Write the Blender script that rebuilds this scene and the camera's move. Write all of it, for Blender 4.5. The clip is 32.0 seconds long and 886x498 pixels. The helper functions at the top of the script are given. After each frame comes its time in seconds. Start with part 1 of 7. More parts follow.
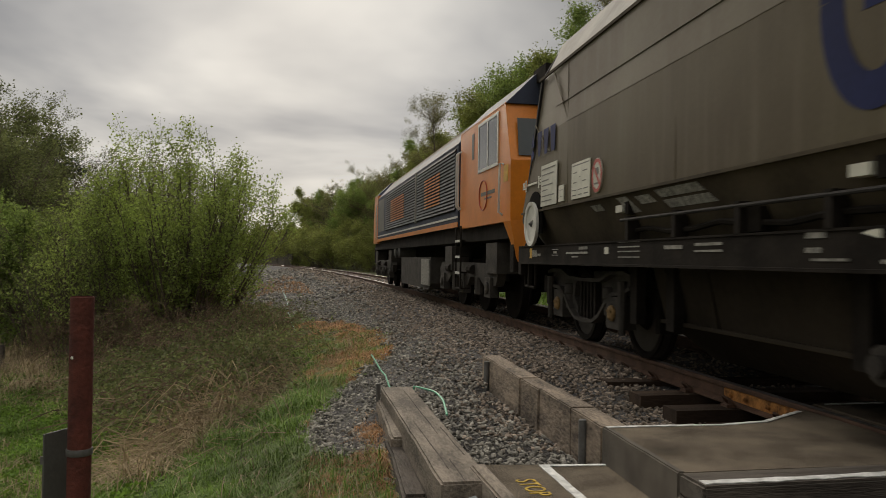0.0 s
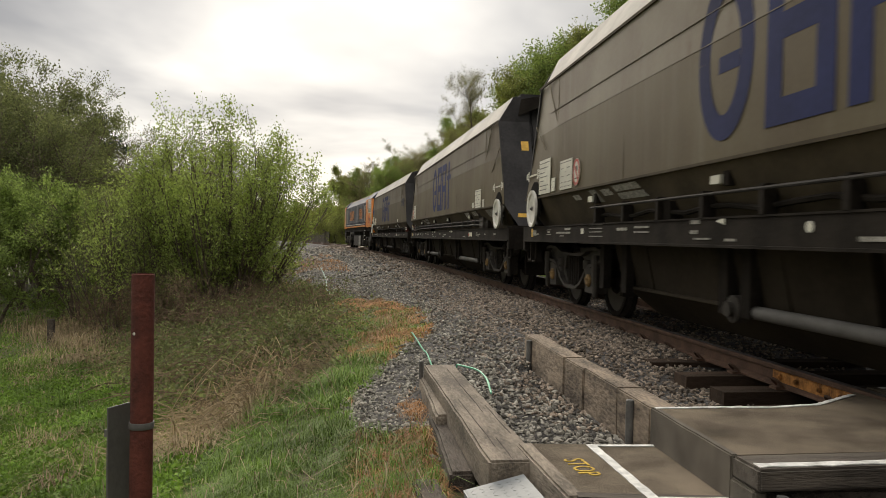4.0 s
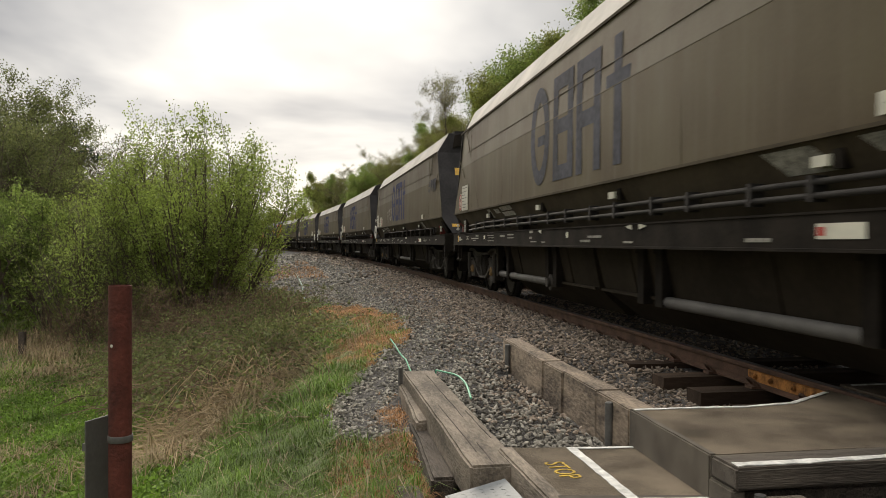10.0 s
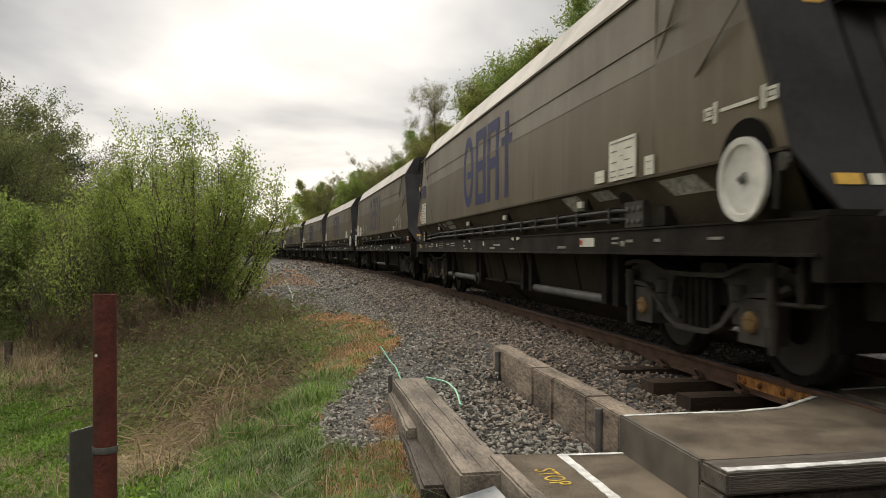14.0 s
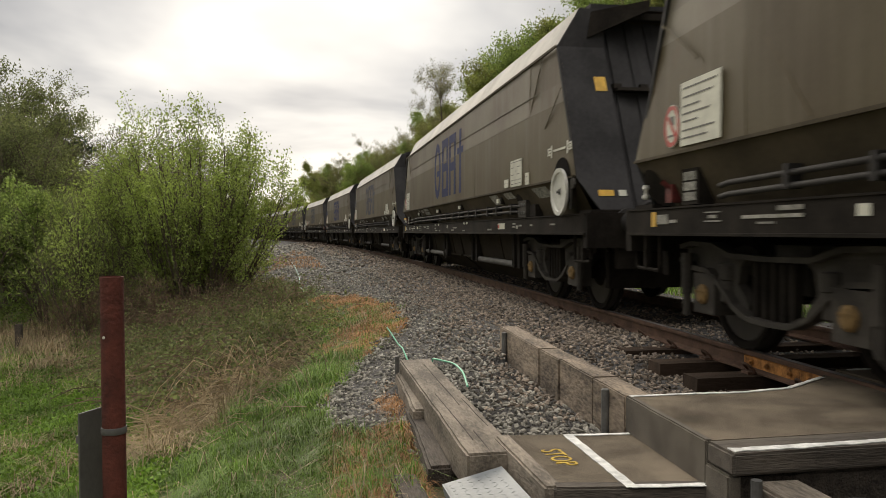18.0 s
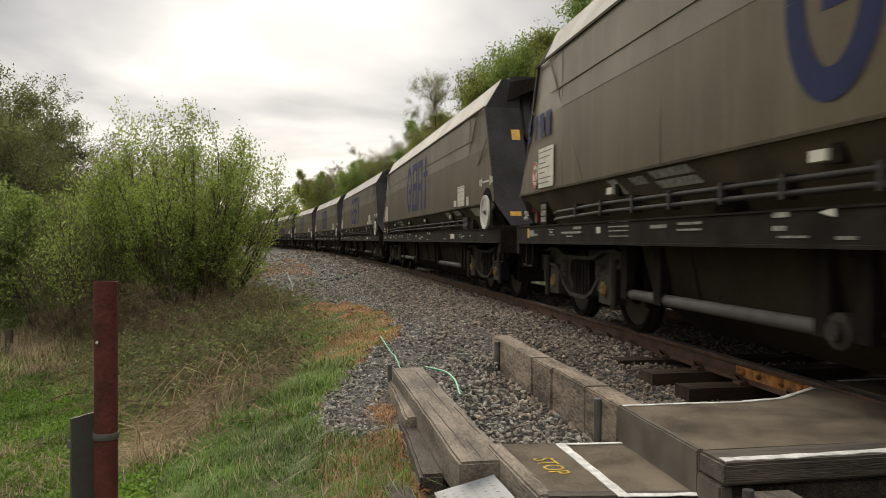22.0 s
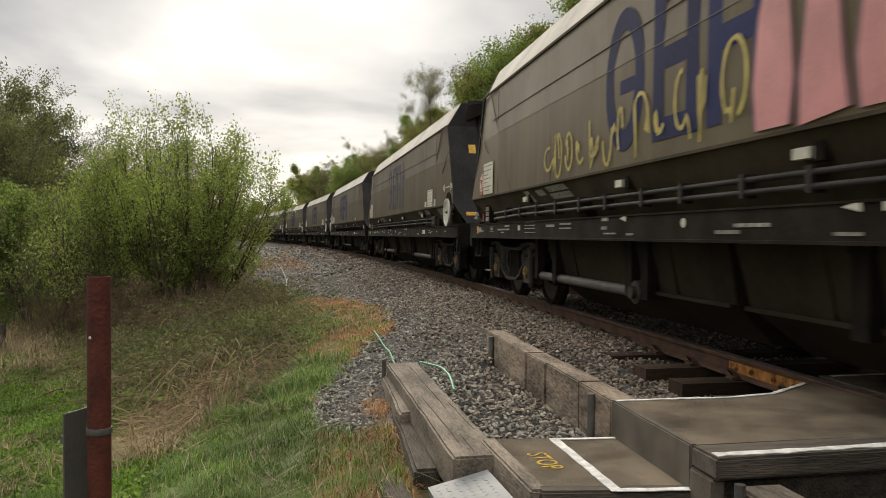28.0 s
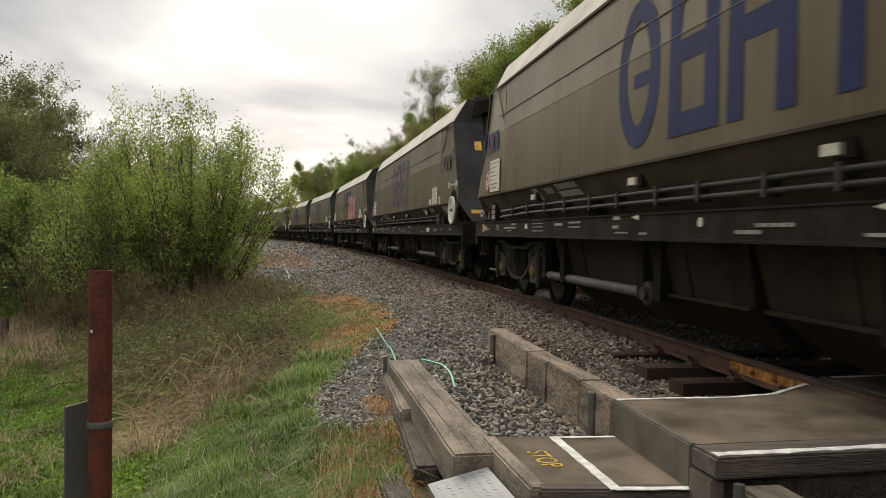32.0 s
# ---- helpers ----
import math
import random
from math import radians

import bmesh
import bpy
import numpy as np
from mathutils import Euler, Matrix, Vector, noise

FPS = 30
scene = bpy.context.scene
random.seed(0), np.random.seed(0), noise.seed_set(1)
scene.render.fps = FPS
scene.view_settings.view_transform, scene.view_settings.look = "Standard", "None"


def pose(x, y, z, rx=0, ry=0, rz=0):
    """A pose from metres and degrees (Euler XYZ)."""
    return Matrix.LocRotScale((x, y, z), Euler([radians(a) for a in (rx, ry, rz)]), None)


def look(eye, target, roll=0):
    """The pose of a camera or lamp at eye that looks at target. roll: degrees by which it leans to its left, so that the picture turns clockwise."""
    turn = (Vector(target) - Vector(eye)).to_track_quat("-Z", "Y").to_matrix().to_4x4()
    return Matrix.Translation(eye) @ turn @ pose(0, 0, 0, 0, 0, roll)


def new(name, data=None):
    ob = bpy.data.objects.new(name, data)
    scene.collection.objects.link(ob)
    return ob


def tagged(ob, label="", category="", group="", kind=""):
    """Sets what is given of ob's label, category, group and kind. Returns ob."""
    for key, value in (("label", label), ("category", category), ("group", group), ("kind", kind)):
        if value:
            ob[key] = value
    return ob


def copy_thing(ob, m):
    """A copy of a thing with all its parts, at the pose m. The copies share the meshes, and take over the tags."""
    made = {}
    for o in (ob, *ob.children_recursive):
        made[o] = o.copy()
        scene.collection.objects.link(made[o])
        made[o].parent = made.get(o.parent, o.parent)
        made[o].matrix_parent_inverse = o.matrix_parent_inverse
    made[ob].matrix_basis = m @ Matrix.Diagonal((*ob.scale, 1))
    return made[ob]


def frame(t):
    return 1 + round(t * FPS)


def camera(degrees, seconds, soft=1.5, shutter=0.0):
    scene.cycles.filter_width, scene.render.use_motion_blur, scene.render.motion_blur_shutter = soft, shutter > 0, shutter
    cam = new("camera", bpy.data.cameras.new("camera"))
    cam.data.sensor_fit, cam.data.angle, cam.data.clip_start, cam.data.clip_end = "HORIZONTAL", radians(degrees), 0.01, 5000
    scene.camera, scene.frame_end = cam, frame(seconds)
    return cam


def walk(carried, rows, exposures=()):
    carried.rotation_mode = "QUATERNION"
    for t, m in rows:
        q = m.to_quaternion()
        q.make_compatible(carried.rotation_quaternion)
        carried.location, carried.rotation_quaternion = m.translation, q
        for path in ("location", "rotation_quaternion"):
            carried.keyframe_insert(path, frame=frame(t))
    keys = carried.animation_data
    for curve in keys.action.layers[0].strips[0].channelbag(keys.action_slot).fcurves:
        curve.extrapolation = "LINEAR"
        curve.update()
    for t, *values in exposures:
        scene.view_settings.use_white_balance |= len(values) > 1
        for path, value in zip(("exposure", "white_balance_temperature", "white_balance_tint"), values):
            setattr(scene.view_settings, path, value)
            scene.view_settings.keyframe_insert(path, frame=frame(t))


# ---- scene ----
PATH = [
    (0, (0.084, 0.0, 0.965), (0.391, 1.976, 0.993), 0.8),
    (0.3, (0.107, 0.013, 0.963), (0.347, 1.998, 0.964), 1.2),
    (0.5, (0.101, 0.027, 0.96), (0.365, 2.009, 0.946), 1.1),
    (1, (0.052, 0.029, 0.964), (0.329, 2.01, 0.953), 1.2),
    (1.5, (0.031, 0.03, 0.964), (0.291, 2.013, 0.947), 1.7),
    (2, (0.024, 0.025, 0.964), (0.263, 2.01, 0.927), 1.3),
    (2.5, (0.021, 0.027, 0.96), (0.252, 2.013, 0.909), 1.2),
    (3, (0.019, 0.019, 0.965), (0.245, 2.006, 0.917), 1.1),
    (3.5, (0.016, 0.023, 0.966), (0.239, 2.01, 0.921), 1.1),
    (5.5, (0.011, 0.001, 0.976), (0.202, 1.992, 1.009), 0.6),
    (6, (0.007, -0.006, 0.979), (0.204, 1.983, 1.015), 0.5),
    (6.5, (0.008, 0.001, 0.978), (0.207, 1.991, 1.012), 0.5),
    (7, (0.008, 0.005, 0.977), (0.225, 1.993, 1.006), 0.5),
    (7.5, (0.007, 0.007, 0.973), (0.249, 1.993, 0.999), 0.6),
    (8, (0.003, 0.013, 0.975), (0.261, 1.996, 0.999), 0.7),
    (8.5, (0.005, 0.011, 0.972), (0.264, 1.994, 0.993), 0.6),
    (9, (0.002, 0.014, 0.972), (0.271, 1.996, 0.985), 0.4),
    (9.5, (0.005, 0.015, 0.97), (0.279, 1.996, 0.964), 0.3),
    (10, (0.002, 0.013, 0.972), (0.279, 1.994, 0.956), 0.2),
    (10.5, (0.003, 0.023, 0.969), (0.29, 2.002, 0.953), -0.0),
    (11, (0.011, 0.026, 0.969), (0.308, 2.003, 0.953), -0.1),
    (11.5, (0.009, 0.023, 0.971), (0.309, 2.0, 0.959), -0.3),
    (12, (0.01, 0.022, 0.969), (0.306, 2.0, 0.954), -0.3),
    (12.5, (0.017, 0.02, 0.968), (0.321, 1.996, 0.947), -0.5),
    (13, (0.016, 0.023, 0.969), (0.33, 1.998, 0.955), -0.5),
    (13.5, (0.016, 0.023, 0.974), (0.328, 1.999, 0.978), -0.4),
    (14, (0.011, 0.023, 0.971), (0.314, 2.0, 0.973), -0.1),
    (14.5, (0.008, 0.029, 0.965), (0.313, 2.006, 0.955), 0.2),
    (16.5, (0.017, 0.019, 0.973), (0.318, 1.996, 0.952), -0.4),
    (17, (0.015, 0.023, 0.962), (0.307, 2.002, 0.926), -0.2),
    (17.5, (0.008, 0.027, 0.966), (0.285, 2.007, 0.917), 0.0),
    (18, (0.016, 0.03, 0.97), (0.301, 2.009, 0.924), -0.3),
    (18.5, (0.017, 0.026, 0.969), (0.32, 2.002, 0.924), -0.4),
    (19, (0.02, 0.02, 0.968), (0.328, 1.996, 0.925), -0.5),
    (19.5, (0.02, 0.013, 0.969), (0.326, 1.99, 0.937), -0.5),
    (20, (0.017, 0.013, 0.971), (0.322, 1.989, 0.948), -0.3),
    (20.5, (0.014, 0.016, 0.971), (0.329, 1.991, 0.95), 0.1),
    (21, (0.011, 0.018, 0.971), (0.331, 1.992, 0.956), 0.3),
    (21.5, (0.011, 0.02, 0.969), (0.324, 1.996, 0.952), 0.2),
    (22, (0.009, 0.021, 0.966), (0.312, 1.998, 0.943), 0.2),
    (22.5, (0.008, 0.023, 0.968), (0.313, 1.999, 0.941), 0.2),
    (23, (0.016, 0.022, 0.968), (0.325, 1.998, 0.941), 0.1),
    (23.5, (0.012, 0.022, 0.967), (0.325, 1.997, 0.937), 0.1),
    (24, (0.015, 0.019, 0.967), (0.33, 1.994, 0.938), 0.2),
    (24.5, (0.01, 0.015, 0.969), (0.327, 1.989, 0.939), 0.3),
    (25, (0.012, 0.019, 0.969), (0.335, 1.992, 0.942), 0.4),
    (25.5, (0.008, 0.014, 0.967), (0.33, 1.988, 0.944), 0.4),
    (27.5, (0.011, 0.015, 0.967), (0.331, 1.989, 0.931), 0.4),
    (28, (0.011, 0.019, 0.968), (0.328, 1.993, 0.932), 0.3),
    (28.5, (0.014, 0.016, 0.968), (0.323, 1.991, 0.926), 0.3),
    (29, (0.016, 0.015, 0.965), (0.32, 1.991, 0.917), 0.3),
    (29.5, (0.018, 0.015, 0.965), (0.32, 1.992, 0.918), 0.4),
    (30, (0.017, 0.023, 0.964), (0.317, 2.0, 0.917), 0.7),
    (30.5, (0.018, 0.024, 0.963), (0.324, 2.0, 0.913), 0.7),
    (31, (0.018, 0.023, 0.964), (0.329, 1.998, 0.91), 0.7),
    (31.5, (0.018, 0.019, 0.963), (0.331, 1.993, 0.914), 0.7),
    (32, (0.016, 0.015, 0.964), (0.326, 1.991, 0.923), 0.8),
]
cam = camera(60.2, 32.0, soft=0.7, shutter=0.2)
EXPOSURES = [(0, -0.62, 6900, 10), (0.3, -0.48, 6900, 10), (0.6, -0.3, 6900, 10), (1.0, -0.08, 6900, 10), (2.0, 0.0, 6900, 10), (3.0, 0.0, 6900, 10), (32, 0.0, 6900, 10)]
walk(cam, [(t, look(eye, target, roll)) for t, eye, target, roll in PATH], EXPOSURES)

# ---- world and sun ----
SUN_DIR = Vector((-0.07, 1.0, 0.40)).normalized()
# the thinnest cloud hangs a little below the sun
THIN_CLOUD = Vector((-0.05, 1.0, 0.21)).normalized()


def build_world():
    world = bpy.data.worlds.new("overcast_sky")
    world.use_nodes = True
    scene.world = world
    nt = world.node_tree
    nt.nodes.clear()
    n = nt.nodes.new
    out, bg = n("ShaderNodeOutputWorld"), n("ShaderNodeBackground")
    tex = n("ShaderNodeTexCoord")
    sky = n("ShaderNodeTexSky")
    sky.sky_type, sky.sun_disc = "NISHITA", False
    sky.sun_elevation = math.asin(SUN_DIR.z)
    sky.sun_rotation = math.atan2(SUN_DIR.x, SUN_DIR.y)
    # cloud sheet: the direction is flattened so that clouds draw together towards the horizon
    sep = n("ShaderNodeSeparateXYZ")
    nt.links.new(tex.outputs["Generated"], sep.inputs[0])
    lift = n("ShaderNodeMath"); lift.operation = "ABSOLUTE"
    nt.links.new(sep.outputs["Z"], lift.inputs[0])
    add = n("ShaderNodeMath"); add.operation = "ADD"; add.inputs[1].default_value = 0.16
    nt.links.new(lift.outputs[0], add.inputs[0])
    comb = n("ShaderNodeCombineXYZ")
    for k, axis in enumerate("XY"):
        div = n("ShaderNodeMath"); div.operation = "DIVIDE"
        nt.links.new(sep.outputs[axis], div.inputs[0]); nt.links.new(add.outputs[0], div.inputs[1])
        nt.links.new(div.outputs[0], comb.inputs[k])
    noise_a = n("ShaderNodeTexNoise")
    noise_a.inputs["Scale"].default_value, noise_a.inputs["Detail"].default_value = 0.75, 5
    noise_a.inputs["Roughness"].default_value, noise_a.inputs["Distortion"].default_value = 0.48, 0.25
    nt.links.new(comb.outputs[0], noise_a.inputs["Vector"])
    ramp = n("ShaderNodeValToRGB")
    ramp.color_ramp.elements[0].position, ramp.color_ramp.elements[0].color = 0.39, (0.40, 0.415, 0.45, 1)
    ramp.color_ramp.elements[1].position, ramp.color_ramp.elements[1].color = 0.64, (0.97, 0.96, 0.93, 1)
    nt.links.new(noise_a.outputs["Fac"], ramp.inputs[0])
    # brighter cloud where the sun stands behind it
    dot = n("ShaderNodeVectorMath"); dot.operation = "DOT_PRODUCT"
    dot.inputs[1].default_value = THIN_CLOUD
    nt.links.new(tex.outputs["Generated"], dot.inputs[0])
    glow = n("ShaderNodeMapRange")
    glow.inputs["From Min"].default_value, glow.inputs["From Max"].default_value = 0.885, 0.995
    glow.inputs["To Min"].default_value, glow.inputs["To Max"].default_value = 0.0, 1.0
    glow.interpolation_type = "SMOOTHSTEP"
    nt.links.new(dot.outputs["Value"], glow.inputs["Value"])
    gain = n("ShaderNodeMath"); gain.operation = "MULTIPLY_ADD"
    gain.inputs[1].default_value, gain.inputs[2].default_value = 0.70, 0.65
    nt.links.new(glow.outputs[0], gain.inputs[0])
    lit = n("ShaderNodeVectorMath"); lit.operation = "SCALE"
    nt.links.new(ramp.outputs[0], lit.inputs[0]); nt.links.new(gain.outputs[0], lit.inputs["Scale"])
    blue = n("ShaderNodeVectorMath"); blue.operation = "SCALE"; blue.inputs["Scale"].default_value = 0.08
    nt.links.new(sky.outputs[0], blue.inputs[0])
    mix = n("ShaderNodeMix"); mix.data_type = "RGBA"; mix.inputs["Factor"].default_value = 0.93
    nt.links.new(blue.outputs[0], mix.inputs["A"]); nt.links.new(lit.outputs[0], mix.inputs["B"])
    # an overcast sky is about three times brighter overhead than at the horizon
    steep = n("ShaderNodeMapRange")
    steep.inputs["From Min"].default_value, steep.inputs["From Max"].default_value = 0.34, 1.0
    steep.inputs["To Min"].default_value, steep.inputs["To Max"].default_value = 1.0, 4.6
    nt.links.new(sep.outputs["Z"], steep.inputs["Value"])
    full = n("ShaderNodeVectorMath"); full.operation = "SCALE"
    nt.links.new(mix.outputs["Result"], full.inputs[0]); nt.links.new(steep.outputs[0], full.inputs["Scale"])
    nt.links.new(full.outputs[0], bg.inputs[0])
    bg.inputs["Strength"].default_value = 1.0
    nt.links.new(bg.outputs[0], out.inputs[0])
    lamp = bpy.data.lights.new("sun", "SUN")
    lamp.energy, lamp.angle, lamp.color = 2.2, radians(24), (1.0, 0.92, 0.80)
    ob = new("sun", lamp)
    ob.matrix_world = look((0, 0, 30), Vector((0, 0, 30)) - SUN_DIR)


build_world()


# ---- plan of the line: rail top is z = 0, the line runs along +y and bends left ----
TRACK_X, RADIUS, PITCH = 4.14, 535.0, 17.5


def rail_point(s, off=0.0):
    """A point of the line s metres along it, off metres to its right."""
    if s < 0:
        return Vector((TRACK_X + off, s, 0))
    a = s / RADIUS
    return Vector((TRACK_X - RADIUS + (RADIUS + off) * math.cos(a), (RADIUS + off) * math.sin(a), 0))


def line_coords(x, y):
    """Distance along the line and to its right."""
    if y < 0:
        return y, x - TRACK_X
    dx = x - TRACK_X + RADIUS
    return RADIUS * math.atan2(y, dx), math.hypot(dx, y) - RADIUS


def on_line(s, half=6.2):
    """The pose of a vehicle whose two bogies stand half a wheelbase before and behind s."""
    a, b = rail_point(s - half), rail_point(s + half)
    d = b - a
    return Matrix.Translation((a + b) / 2) @ Matrix.Rotation(math.atan2(-d.x, d.y), 4, "Z")


def lerp_table(v, table):
    for (a, p), (b, q) in zip(table, table[1:]):
        if v <= b:
            f = max(0.0, (v - a) / (b - a))
            f = f * f * (3 - 2 * f)
            return p + (q - p) * f
    return table[-1][1]


NEAR_BANK = [(-400, -0.3), (-60, -1.0), (-25, -1.5), (-8.0, -1.5), (-6.2, -1.2), (-4.7, -0.80), (-3.9, -0.62), (-3.2, -0.50), (-2.4, -0.34), (-1.6, -0.23), (0, -0.23)]
FAR_BANK = [(0, -0.24), (1.6, -0.24), (3.0, -0.42), (7.0, -0.40), (14, 0.8), (30, 1.6), (200, 3)]
# left edge of the ballast: along the line, and distance from it
BALLAST_EDGE = [(-60, -3.2), (3.0, -3.2), (5.8, -3.55), (6.3, -4.1), (6.8, -4.25), (7.5, -4.2), (9, -3.9), (10.4, -3.5), (11.0, -3.08), (12, -2.9), (14.8, -2.82), (15.6, -3.0), (17, -3.25), (18.6, -3.6), (20, -3.95), (21.5, -4.2), (26, -5.0), (32, -6.2), (42, -8.0), (60, -8.5), (400, -4.0)]


def ballast_edge(s):
    return lerp_table(s, BALLAST_EDGE)


def ground_z(x, y):
    s, q = line_coords(x, y)
    if q >= 0:
        z = lerp_table(q, FAR_BANK)
    else:
        z = lerp_table(q, NEAR_BANK)
        rise = lerp_table(s, [(-100, 0), (20, 0), (34, 0.30), (60, 0.30), (400, 0.3)])
        z += rise * max(0, min(1, (-q - 2.2) / 2.5)) * (1 if q > -9 else max(0, 1 - (-q - 9) / 4))
    rough = min(1, max(0, abs(q) - 2.6))
    return z + rough * (0.07 * noise.noise((x * 0.45, y * 0.45, 0)) + 0.03 * noise.noise((x * 1.7, y * 1.7, 3)))


def ballast_z(x, y):
    """The top of the ballast; low round the sleeper ends beside the crossing, held up between the timbers."""
    s, q = line_coords(x, y)
    z = ground_z(x, y) + 0.01
    low = lerp_table(s, [(-100, 0), (6.2, 0), (7.6, 1), (500, 1)])
    if q > -2.35:
        return (-0.275 if abs(q) < 1.7 else -0.26) * (1 - low) + (z + 0.075) * low
    if s < 7.3 and x > 0.72:
        return -0.32
    return z + 0.075 * low * max(0.0, 1 - (-2.35 - q) / 0.8)


# ---- materials ----
def material(name, base, rough=0.8, metal=0.0, scale=4.0, vary=0.25, fine=40.0, bump=0.15, tint=None, spec=0.4, stretch=(1, 1, 1), island=0.0, piece=0.0, depth=0.02, detail=0.35, translucent=0.0):
    """A surface with colour variation at two scales and a fine relief, in object space.
    stretch: grain direction; island, piece: how far the colour differs from island to island and from object to object."""
    m = bpy.data.materials.new(name)
    m.use_nodes = True
    nt = m.node_tree
    b = nt.nodes["Principled BSDF"]
    n, link = nt.nodes.new, nt.links.new
    tex, mapping = n("ShaderNodeTexCoord"), n("ShaderNodeMapping")
    mapping.inputs["Scale"].default_value = stretch
    link(tex.outputs["Object"], mapping.inputs["Vector"])
    big, small = n("ShaderNodeTexNoise"), n("ShaderNodeTexNoise")
    big.inputs["Scale"].default_value, big.inputs["Detail"].default_value = scale, 5
    small.inputs["Scale"].default_value, small.inputs["Detail"].default_value = fine, 3
    for t in (big, small):
        link(mapping.outputs[0], t.inputs["Vector"])
    ramp = n("ShaderNodeValToRGB")
    dark = tint or tuple(c * (1 - vary) for c in base)
    light = tuple(min(1, c * (1 + vary)) for c in base)
    ramp.color_ramp.elements[0].position, ramp.color_ramp.elements[0].color = 0.32, (*dark, 1)
    ramp.color_ramp.elements[1].position, ramp.color_ramp.elements[1].color = 0.68, (*light, 1)
    add = n("ShaderNodeMath"); add.operation = "MULTIPLY_ADD"; add.inputs[1].default_value = detail
    link(small.outputs["Fac"], add.inputs[0])
    sub = n("ShaderNodeMath"); sub.operation = "SUBTRACT"; sub.inputs[1].default_value = detail / 2
    link(big.outputs["Fac"], sub.inputs[0]); link(sub.outputs[0], add.inputs[2])
    link(add.outputs[0], ramp.inputs[0])
    colour = ramp.outputs[0]
    for amount, node, socket in ((island, "ShaderNodeNewGeometry", "Random Per Island"), (piece, "ShaderNodeObjectInfo", "Random")):
        if amount:
            info, rng, hsv = n(node), n("ShaderNodeMapRange"), n("ShaderNodeHueSaturation")
            rng.inputs["To Min"].default_value, rng.inputs["To Max"].default_value = 1 - amount, 1 + amount
            link(info.outputs[socket], rng.inputs["Value"]); link(rng.outputs[0], hsv.inputs["Value"])
            link(colour, hsv.inputs["Color"])
            colour = hsv.outputs[0]
    link(colour, b.inputs["Base Color"])
    b.inputs["Roughness"].default_value, b.inputs["Metallic"].default_value = rough, metal
    b.inputs["Specular IOR Level"].default_value = spec
    if bump:
        bp = n("ShaderNodeBump"); bp.inputs["Strength"].default_value = bump; bp.inputs["Distance"].default_value = depth
        link(small.outputs["Fac"], bp.inputs["Height"]); link(bp.outputs[0], b.inputs["Normal"])
    if translucent:
        tr, mx = n("ShaderNodeBsdfTranslucent"), n("ShaderNodeMixShader")
        mx.inputs[0].default_value = translucent
        link(colour, tr.inputs[0]); link(b.outputs[0], mx.inputs[1]); link(tr.outputs[0], mx.inputs[2])
        link(mx.outputs[0], nt.nodes["Material Output"].inputs[0])
    return m


def hull_material(name, base, streak):
    """Dusty vehicle paint: broad fading, rain streaks that run down, rust specks."""
    m = material(name, base, 0.62, scale=0.8, vary=0.22, fine=30, bump=0.03, spec=0.15, detail=0.2, piece=0.12, tint=tuple(c * k for c, k in zip(base, (0.80, 0.70, 0.66))))
    nt = m.node_tree
    b = nt.nodes["Principled BSDF"]
    n, link = nt.nodes.new, nt.links.new
    old = b.inputs["Base Color"].links[0].from_socket
    tex, mp = n("ShaderNodeTexCoord"), n("ShaderNodeMapping")
    mp.inputs["Scale"].default_value = (1.0, 3.2, 0.22)
    info, off = n("ShaderNodeObjectInfo"), n("ShaderNodeVectorMath")
    off.operation = "ADD"
    link(tex.outputs["Object"], off.inputs[0]); link(info.outputs["Random"], off.inputs[1])
    link(off.outputs[0], mp.inputs["Vector"])
    s = n("ShaderNodeTexNoise")
    s.inputs["Scale"].default_value, s.inputs["Detail"].default_value = 2.2, 6
    link(mp.outputs[0], s.inputs["Vector"])
    r = n("ShaderNodeValToRGB")
    r.color_ramp.elements[0].position, r.color_ramp.elements[0].color = 0.5, (0, 0, 0, 1)
    r.color_ramp.elements[1].position, r.color_ramp.elements[1].color = 0.82, (0.55, 0.55, 0.55, 1)
    link(s.outputs["Fac"], r.inputs[0])
    mix = n("ShaderNodeMix"); mix.data_type = "RGBA"
    link(r.outputs[0], mix.inputs["Factor"]); link(old, mix.inputs["A"])
    mix.inputs["B"].default_value = (*streak, 1)
    spots = n("ShaderNodeTexNoise"); spots.inputs["Scale"].default_value, spots.inputs["Detail"].default_value = 3.0, 8
    link(off.outputs[0], spots.inputs["Vector"])
    r2 = n("ShaderNodeValToRGB")
    r2.color_ramp.elements[0].position, r2.color_ramp.elements[0].color = 0.66, (0, 0, 0, 1)
    r2.color_ramp.elements[1].position, r2.color_ramp.elements[1].color = 0.8, (0.5, 0.5, 0.5, 1)
    link(spots.outputs["Fac"], r2.inputs[0])
    mix2 = n("ShaderNodeMix"); mix2.data_type = "RGBA"
    link(r2.outputs[0], mix2.inputs["Factor"]); link(mix.outputs["Result"], mix2.inputs["A"])
    mix2.inputs["B"].default_value = (0.10, 0.055, 0.03, 1)
    link(mix2.outputs["Result"], b.inputs["Base Color"])
    return m


